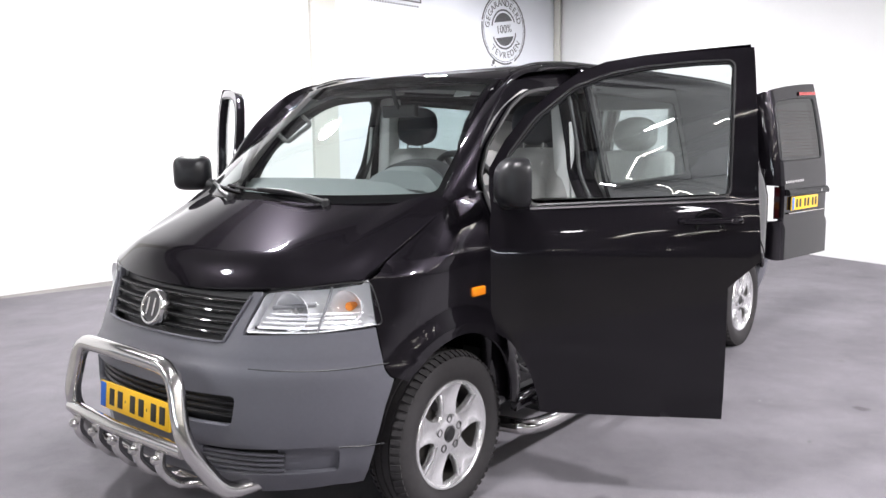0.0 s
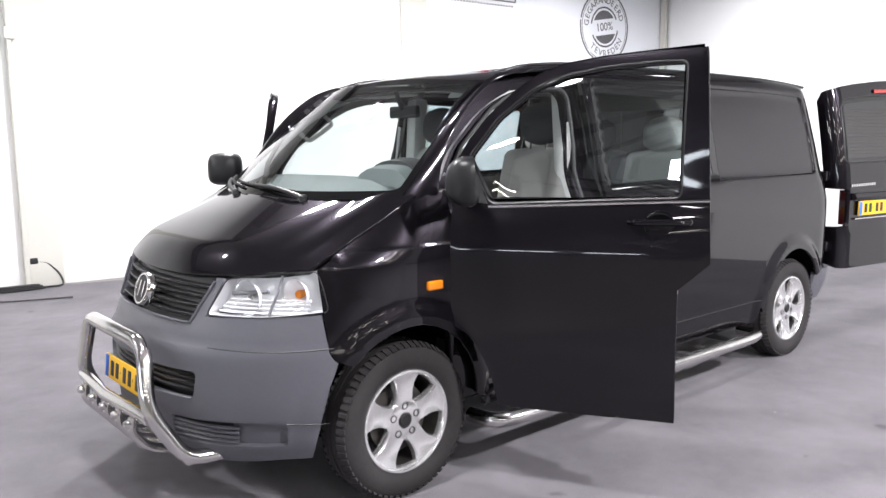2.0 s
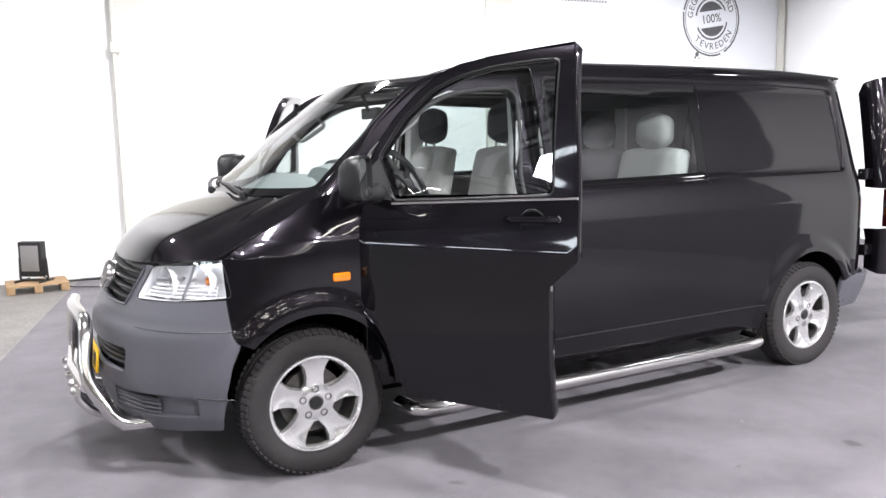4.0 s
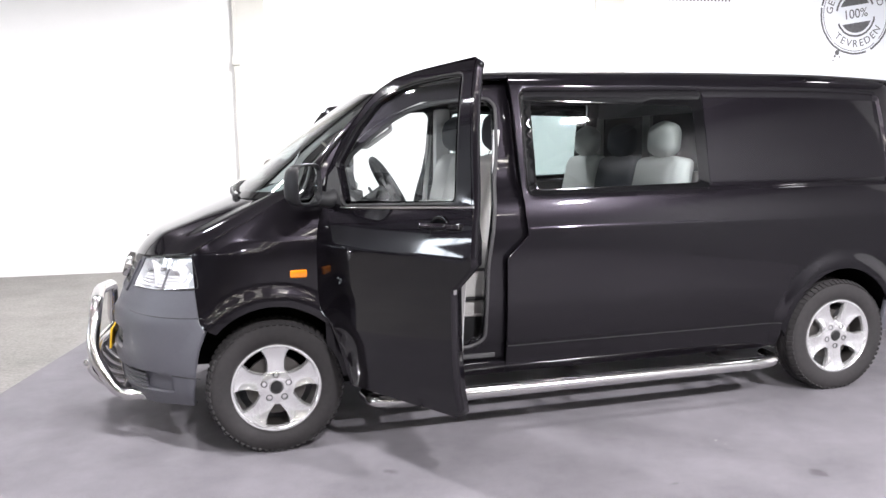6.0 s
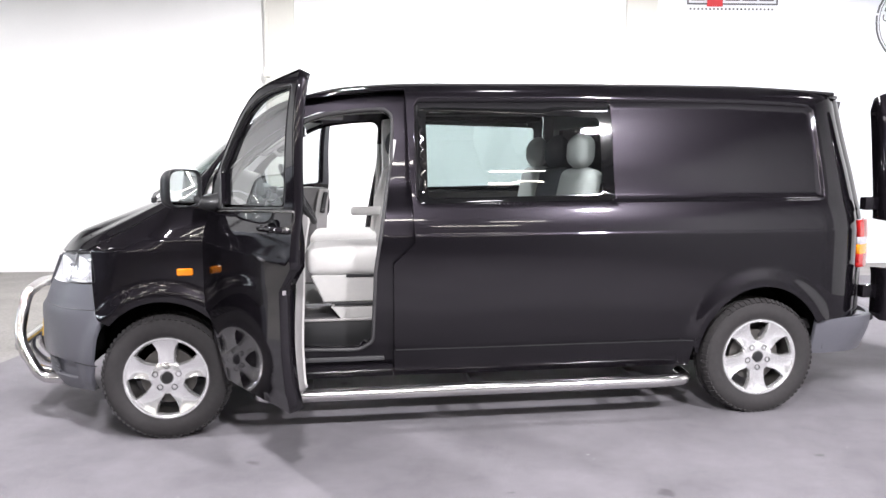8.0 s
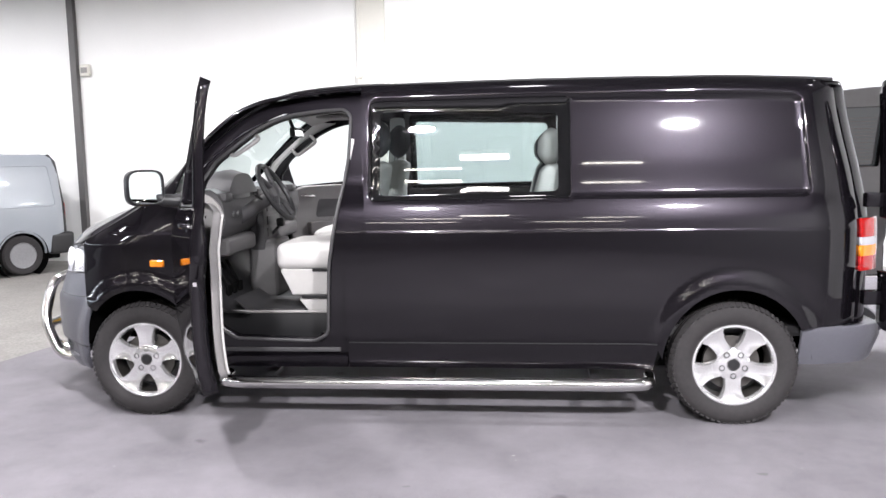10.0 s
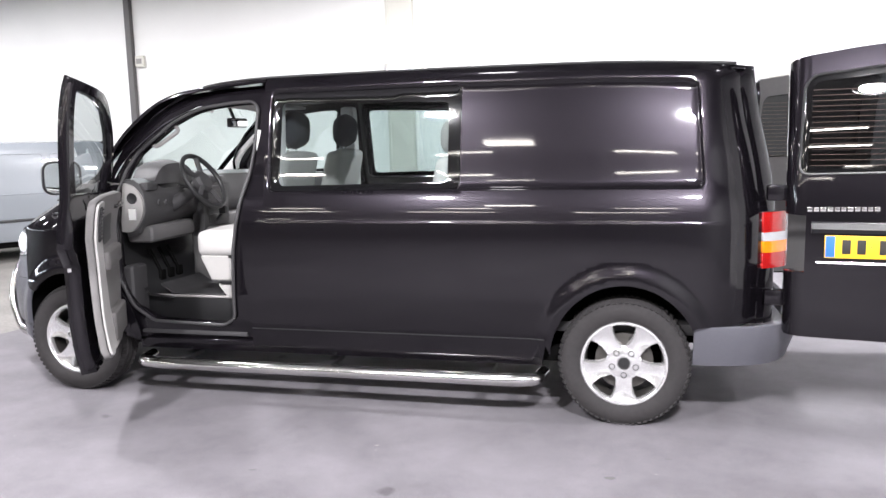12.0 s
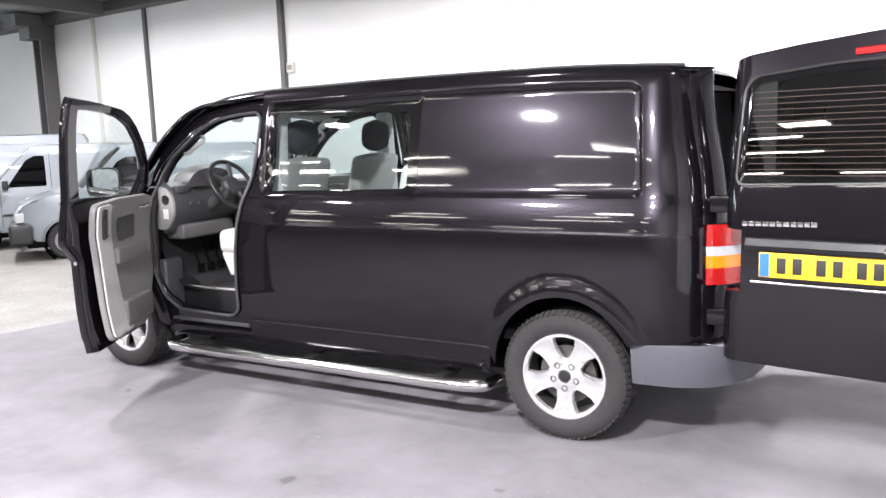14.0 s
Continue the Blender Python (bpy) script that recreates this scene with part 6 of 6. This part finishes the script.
for k in range(5):
    bm = bmesh.new()
    box(bm, (-0.11, 0.05, 0.13 + 0.06 * k), (0.11, 0.075, 0.14 + 0.06 * k), 0.003)
    part("cooling_fin", bm, BLACK, flood)
bm = bmesh.new()
rod(bm, rounded_path([(0, 0.05, 0.12), (0.05, 0.12, 0.02), (0.35, 0.05, -0.07), (0.8, 0.1, -0.075), (1.3, 0.25, -0.075)], 0.12), 0.008, 6)
part("cable", bm, BLACK, flood)
for x in (-0.14, 0.14):
    bm = bmesh.new()
    rod(bm, [(x, -0.13, 0.012), (x, 0.13, 0.012)], 0.012, 8)
    part("foot", bm, BLACK, flood)

# ---- cable at the foot of the wall column ----
wire = empty("power_cable", HALL @ pose(-0.1, -0.14, 0.0))
tagged(wire, "black power cable lying along the wall foot", "cable")
bm = bmesh.new()
rod(bm, rounded_path([(-0.62, -0.10, 0.012), (-0.35, -0.05, 0.012), (-0.1, -0.12, 0.012), (0.15, -0.03, 0.012), (0.4, -0.08, 0.012), (0.47, 0.0, 0.012), (0.45, 0.05, 0.12), (0.33, 0.06, 0.26), (0.21, 0.06, 0.28)], 0.1), 0.011, 8)
part("lead", bm, BLACK, wire)
for k in range(3):
    bm = bmesh.new()
    rod(bm, [(0.02 + (0.25 - 0.03 * k) * math.cos(a), -0.09 + (0.05 - 0.008 * k) * math.sin(a), 0.014 + 0.017 * k) for a in np.linspace(0, 2 * math.pi, 25)[:-1]], 0.011, 6, True)
    part("coil", bm, BLACK, wire)
bm = bmesh.new()
box(bm, (0.16, 0.045, 0.25), (0.24, 0.138, 0.32), 0.012)
part("plug", bm, BLACK, wire)

# ---- lamps under the ceiling ----
bm = bmesh.new()
lathe(bm, [(0.05, 0.30), (0.06, 0.26), (0.22, 0.13), (0.245, 0.02), (0.24, 0.0), (0.23, 0.02), (0.205, 0.12), (0.05, 0.2)], Matrix(), 28)
for f in [f for f in bm.faces if len(f.verts) > 4 and f.calc_center_median().z < 0.25]:
    bm.faces.remove(f)
hang = empty("hall_lamp", pose(LAMPS[0][0], LAMPS[0][1], LAMP_Z - 0.04))
part("reflector", bm, ALLOY, hang, "bell-shaped aluminium reflector")
bm = bmesh.new()
rod(bm, [(0, 0, 0.3), (0, 0, HALL_H - LAMP_Z + 0.04)], 0.012, 8)
part("hanger", bm, STEEL_DARK, hang)
tagged(hang, "bell-shaped aluminium lamp hanging under the ceiling", "ceiling lamp", "hall lamps")
for lx, ly, watts in LAMPS[1:]:
    copy_thing(hang, pose(lx, ly, LAMP_Z - 0.04))
strip = empty("strip_light", HALL @ pose(-3.9, -14.4, 4.05))
bm = bmesh.new()
box(bm, (-0.75, -0.05, 0.03), (0.75, 0.05, 0.09), 0.01)
part("body", bm, WALL, strip)
bm = bmesh.new()
rod(bm, [(-0.72, 0, 0.01), (0.72, 0, 0.01)], 0.019, 8)
part("tube", bm, TUBE, strip, "glowing fluorescent tube")
for x in (-0.5, 0.5):
    bm = bmesh.new()
    rod(bm, [(x, 0, 0.09), (x, 0, 0.45)], 0.004, 6)
    part("hanger", bm, STEEL_DARK, strip)
tagged(strip, "fluorescent strip light hanging under the ceiling", "strip light", "strip lights")
for j, y in enumerate((-14.4, -17.2, -20.0)):
    for i in range(8):
        if (j, i) != (0, 3):
            copy_thing(strip, HALL @ pose(-12.0 + 2.7 * i + 0.9 * (j % 2), y, 4.05))
for x in (-4.25, -1.65, 0.97, 3.56, 6.15):
    copy_thing(strip, pose(x, -7.42, 4.05) @ Matrix.Diagonal((0.58, 1, 1, 1)))
panel = empty("panel_light", pose(1.75, -6.68, 4.05))
bm = bmesh.new()
box(bm, (-0.36, -0.15, 0.02), (0.36, 0.15, 0.09), 0.012)
part("body", bm, WALL, panel)
bm = bmesh.new()
box(bm, (-0.33, -0.12, 0.012), (0.33, 0.12, 0.021))
part("diffuser", bm, TUBE, panel, "glowing white diffuser", smooth=False)
for x in (-0.25, 0.25):
    bm = bmesh.new()
    rod(bm, [(x, 0, 0.09), (x, 0, 0.45)], 0.004, 6)
    part("hanger", bm, STEEL_DARK, panel)
tagged(panel, "white rectangular panel light hanging under the ceiling", "panel light")


# ---- small white vans parked at the wall ----
def white_van(name, label, m, wb=2.65, h=1.8, tall=False):
    v = empty(name, m)
    tagged(v, label, "van", "white vans at the wall")
    hw = curve_through((0.2, 0.35, 0.7, 0.95, 1.2, h - 0.15, h - 0.04, h), (0.76, 0.82, 0.845, 0.84, 0.80, 0.70, 0.64, 0.58))
    xf, xr = -0.78, wb + 0.72
    arch_r = 0.34

    def surf_for(sg):
        def f(x, z):
            w = hw(z)
            if x < 0.2:
                t = min((0.2 - x) / (0.2 - xf), 0.999)
                w *= (1 - 0.9 * t ** 3.2) ** (1 / 3.2)
            if x > xr - 0.3:
                t = min((x - xr + 0.3) / 0.32, 0.999)
                w *= (1 - 0.7 * t ** 4) ** 0.25
            return (x, sg * w, z)
        return f
    back = wb + 0.70
    top = [(0.95, h - 0.03), (0.30, 1.13), (-0.25, 1.03), (-0.62, 0.88), (-0.74, 0.62)]
    arcs = lambda cx: [(cx + arch_r * math.cos(radians(a)), 0.30 + arch_r * math.sin(radians(a))) for a in range(180, -1, -15)]
    lower = [(-0.74, 0.34)] + [(x, z) for x, z in arcs(0.0) if z > 0.29] + [(p, q) for p, q in arcs(wb) if q > 0.29] + [(back, 0.34)]
    outline = lower + [(back + 0.0, 1.0), (back - 0.06, h - 0.12), (back - 0.12, h)] + [(1.15, h)] + top
    front_win = rounded([(0.52, 1.12), (1.18, 1.12), (1.18, h - 0.18), (1.0, h - 0.18), (0.86, h - 0.26)], 0.04)
    for sg in (-1, 1):
        S = surf_for(sg)
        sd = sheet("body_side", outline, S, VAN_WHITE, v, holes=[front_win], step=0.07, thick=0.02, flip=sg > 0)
        g = sheet("door_window", front_win, S, TINT, v, step=0.1, thick=0.0, flip=sg > 0)
        g.visible_shadow = False
        bm = bmesh.new()
        rod(bm, [Vector(S(x, 0.62)) + Vector((0, sg * 0.004, 0)) for x in np.linspace(0.42, 2.1, 8)], 0.022, 8)
        part("rub_strip", bm, BLACK, sd)
        panel = rounded([(1.35, 1.02), (2.25, 1.02), (2.25, h - 0.17), (1.35, h - 0.17)], 0.06)
        for pn in (panel, rounded([(2.36, 1.02), (back - 0.16, 1.02), (back - 0.2, h - 0.17), (2.36, h - 0.17)], 0.06)):
            bm = bmesh.new()
            rod(bm, [Vector(S(*p)) for p in finer(pn, 0.1)], 0.008, 6, True)
            part("panel_bead", bm, VAN_WHITE, sd)
        for x, z0, z1 in ((0.40, 0.4, 1.12), (1.26, 0.36, h - 0.14)):
            bm = bmesh.new()
            rod(bm, [Vector(S(x, z)) for z in np.linspace(z0, z1, 8)], 0.005, 6)
            part("door_gap", bm, BLACK, sd)
        bm = bmesh.new()
        box(bm, (1.06, -0.012, 0.90), (1.20, 0.012, 0.94), 0.01)
        part("door_handle", bm, BLACK, sd, m=Matrix.Translation((0, sg * (hw(0.92) + 0.008), 0)))
        mir = empty("door_mirror", parent=v)
        bm = bmesh.new()
        box(bm, (-0.05, -0.09, -0.09), (0.05, 0.09, 0.09), 0.035, 3)
        part("shell", bm, BLACK, mir, m=Matrix.Translation((0.50, sg * 0.95, 1.17)))
        bm = bmesh.new()
        rod(bm, [(0.50, sg * 0.78, 1.13), (0.50, sg * 0.9, 1.15)], 0.025, 8)
        part("arm", bm, BLACK, mir)
        bm = bmesh.new()
        lo, hi = sorted((sg * 0.50, sg * 0.72))
        box(bm, (-0.735, lo, 0.62), (-0.60, hi, 0.78), 0.03, 3)
        part("headlight", bm, WHITE_LENS, v)
        bm = bmesh.new()
        lo, hi = sorted((sg * 0.66, sg * 0.765))
        box(bm, (back - 0.005, lo, 0.75), (back + 0.012, hi, 1.05), 0.006)
        part("tail_light", bm, RED, v)
    # top skin: nose, bonnet, screen, roof, tail in one strip each
    def strip_between(name, pts, mat, shrinker=0.0, parent=v):
        bm = bmesh.new()
        rows = []
        for x, z in pts:
            w = surf_for(1)(x, z)[1] - shrinker
            rows.append([bm.verts.new((x - 0.05 * (1 - (k / 8) ** 2) if x < 0.9 else x, w * k / 8, z + 0.03 * (1 - (k / 8) ** 2))) for k in range(-8, 9)])
        for a, b in zip(rows, rows[1:]):
            for k in range(16):
                bm.faces.new((a[k], a[k + 1], b[k + 1], b[k]))
        bmesh.ops.recalc_face_normals(bm, faces=bm.faces)
        return part(name, bm, mat, parent)
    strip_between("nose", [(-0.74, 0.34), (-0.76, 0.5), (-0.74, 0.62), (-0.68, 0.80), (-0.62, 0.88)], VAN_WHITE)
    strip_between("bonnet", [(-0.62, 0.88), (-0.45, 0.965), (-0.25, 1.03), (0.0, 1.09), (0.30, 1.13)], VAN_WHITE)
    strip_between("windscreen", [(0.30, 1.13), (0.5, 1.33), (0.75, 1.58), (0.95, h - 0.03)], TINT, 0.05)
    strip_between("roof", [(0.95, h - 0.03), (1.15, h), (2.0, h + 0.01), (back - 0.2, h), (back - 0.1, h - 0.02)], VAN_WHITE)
    bm = bmesh.new()
    rows = [[bm.verts.new((x, surf_for(1)(x, z)[1] * k / 4, z)) for k in range(-4, 5)] for x, z in ((back, 0.34), (back + 0.01, 1.0), (back - 0.06, h - 0.12), (back - 0.11, h))]
    for a, b in zip(rows, rows[1:]):
        for k in range(8):
            bm.faces.new((a[k], b[k], b[k + 1], a[k + 1]))
    part("tail_panel", bm, VAN_WHITE, v)
    for sg in (-1, 1):
        bm = bmesh.new()
        rod(bm, [(back - 0.02, sg * 0.74, 0.5), (back - 0.02, sg * 0.735, 1.0), (back - 0.07, sg * 0.64, h - 0.12), (back - 0.13, sg * 0.57, h - 0.02)], 0.04, 8)
        part("rear_edge_strip", bm, BLACK, v, "black rear edge rubber")
    for x0, x1, nm in ((-0.84, -0.5, "front_bumper"), (back - 0.28, back + 0.10, "rear_bumper")):
        bm = bmesh.new()
        box(bm, (x0, -0.845, 0.27), (x1, 0.845, 0.60), 0.06, 4)
        part(nm, bm, BLACK, v, "black plastic bumper")
    bm = bmesh.new()
    box(bm, (-0.6, -0.74, 0.2), (back - 0.1, 0.74, 0.34), 0.02)
    part("underbody", bm, DARK, v)
    bm = bmesh.new()
    box(bm, (1.3, -0.66, 0.4), (1.36, 0.66, h - 0.1), 0.01)
    part("load_partition", bm, TRIM_MID, v)
    for x in (0.0, wb):
        for sg in (-1, 1):
            w = empty("wheel", Matrix.Translation((x, sg * 0.76, 0.30)) @ pose(0, 0, 0, -90 * sg, 0, 0), v)
            bm = bmesh.new()
            lathe(bm, [(0.19, 0.07), (0.22, 0.085), (0.27, 0.085), (0.295, 0.06), (0.30, 0.0), (0.295, -0.06), (0.2, -0.08)], Matrix(), 32)
            part("tyre", bm, RUBBER, w)
            bm = bmesh.new()
            lathe(bm, [(0.195, 0.078), (0.19, 0.088), (0.17, 0.07), (0.12, 0.05), (0.10, 0.075), (0.06, 0.08), (0.001, 0.082)], Matrix(), 32)
            part("rim", bm, STEEL_RIM, w, "grey steel rim")
            for k in range(8):
                bm = bmesh.new()
                lathe(bm, [(0.016, 0.064), (0.015, 0.072), (0.001, 0.072)], pose(0, 0, 0, 0, 0, 45 * k) @ Matrix.Translation((0.14, 0, -0.008)), 8)
                part("rim_hole", bm, BLACK, w)
            bm = bmesh.new()
            lathe(bm, [(arch_r + 0.03, -0.2), (arch_r + 0.03, 0.06), (arch_r - 0.01, 0.07)], Matrix(), 28)
            for f in [f for f in bm.faces if f.calc_center_median().length < 0.2 or len(f.verts) > 4]:
                bm.faces.remove(f)
            part("wheel_housing", bm, DARK, v, m=Matrix.Translation((x, sg * 0.66, 0.30)) @ pose(0, 0, 0, 90 * sg, 0, 0))
    return v


HEADING = 57.0
SMALL = Matrix.Scale(0.9, 4)
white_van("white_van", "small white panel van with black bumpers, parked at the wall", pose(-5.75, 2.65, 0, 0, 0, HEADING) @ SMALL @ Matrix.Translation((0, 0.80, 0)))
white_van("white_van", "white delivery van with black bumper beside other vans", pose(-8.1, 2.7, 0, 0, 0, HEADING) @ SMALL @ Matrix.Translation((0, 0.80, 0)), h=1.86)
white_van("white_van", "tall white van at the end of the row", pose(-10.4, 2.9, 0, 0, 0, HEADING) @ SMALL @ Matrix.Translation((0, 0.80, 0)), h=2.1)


# ---- daylight windows in the hall's far end ----
for k in range(6):
    y0 = -20.5 + 3.6 * k
    win = new("window_%d" % (k + 1))
    win.matrix_basis = HALL @ Matrix.Translation((HALL_X0 + 0.006, y0, 2.35))
    tagged(win, "high daylight window in the far hall wall", "window", kind="structure")
    bm = bmesh.new()
    for lo, hi in (((0, 0, 0), (0.06, 2.6, 0.08)), ((0, 0, 0.92), (0.06, 2.6, 1.0)), ((0, 0, 0.08), (0.06, 0.08, 0.92)), ((0, 2.52, 0.08), (0.06, 2.6, 0.92)), ((0, 1.27, 0.08), (0.06, 1.33, 0.92))):
        box(bm, lo, hi, 0.008)
    part("window_frame", bm, STEEL_DARK, win, "grey steel window frame")
    for a, b in ((0.08, 1.27), (1.33, 2.52)):
        bm = bmesh.new()
        box(bm, (0.012, a, 0.08), (0.022, b, 0.92))
        part("pane", bm, DAYLIGHT, win, "bright daylit pane", smooth=False)
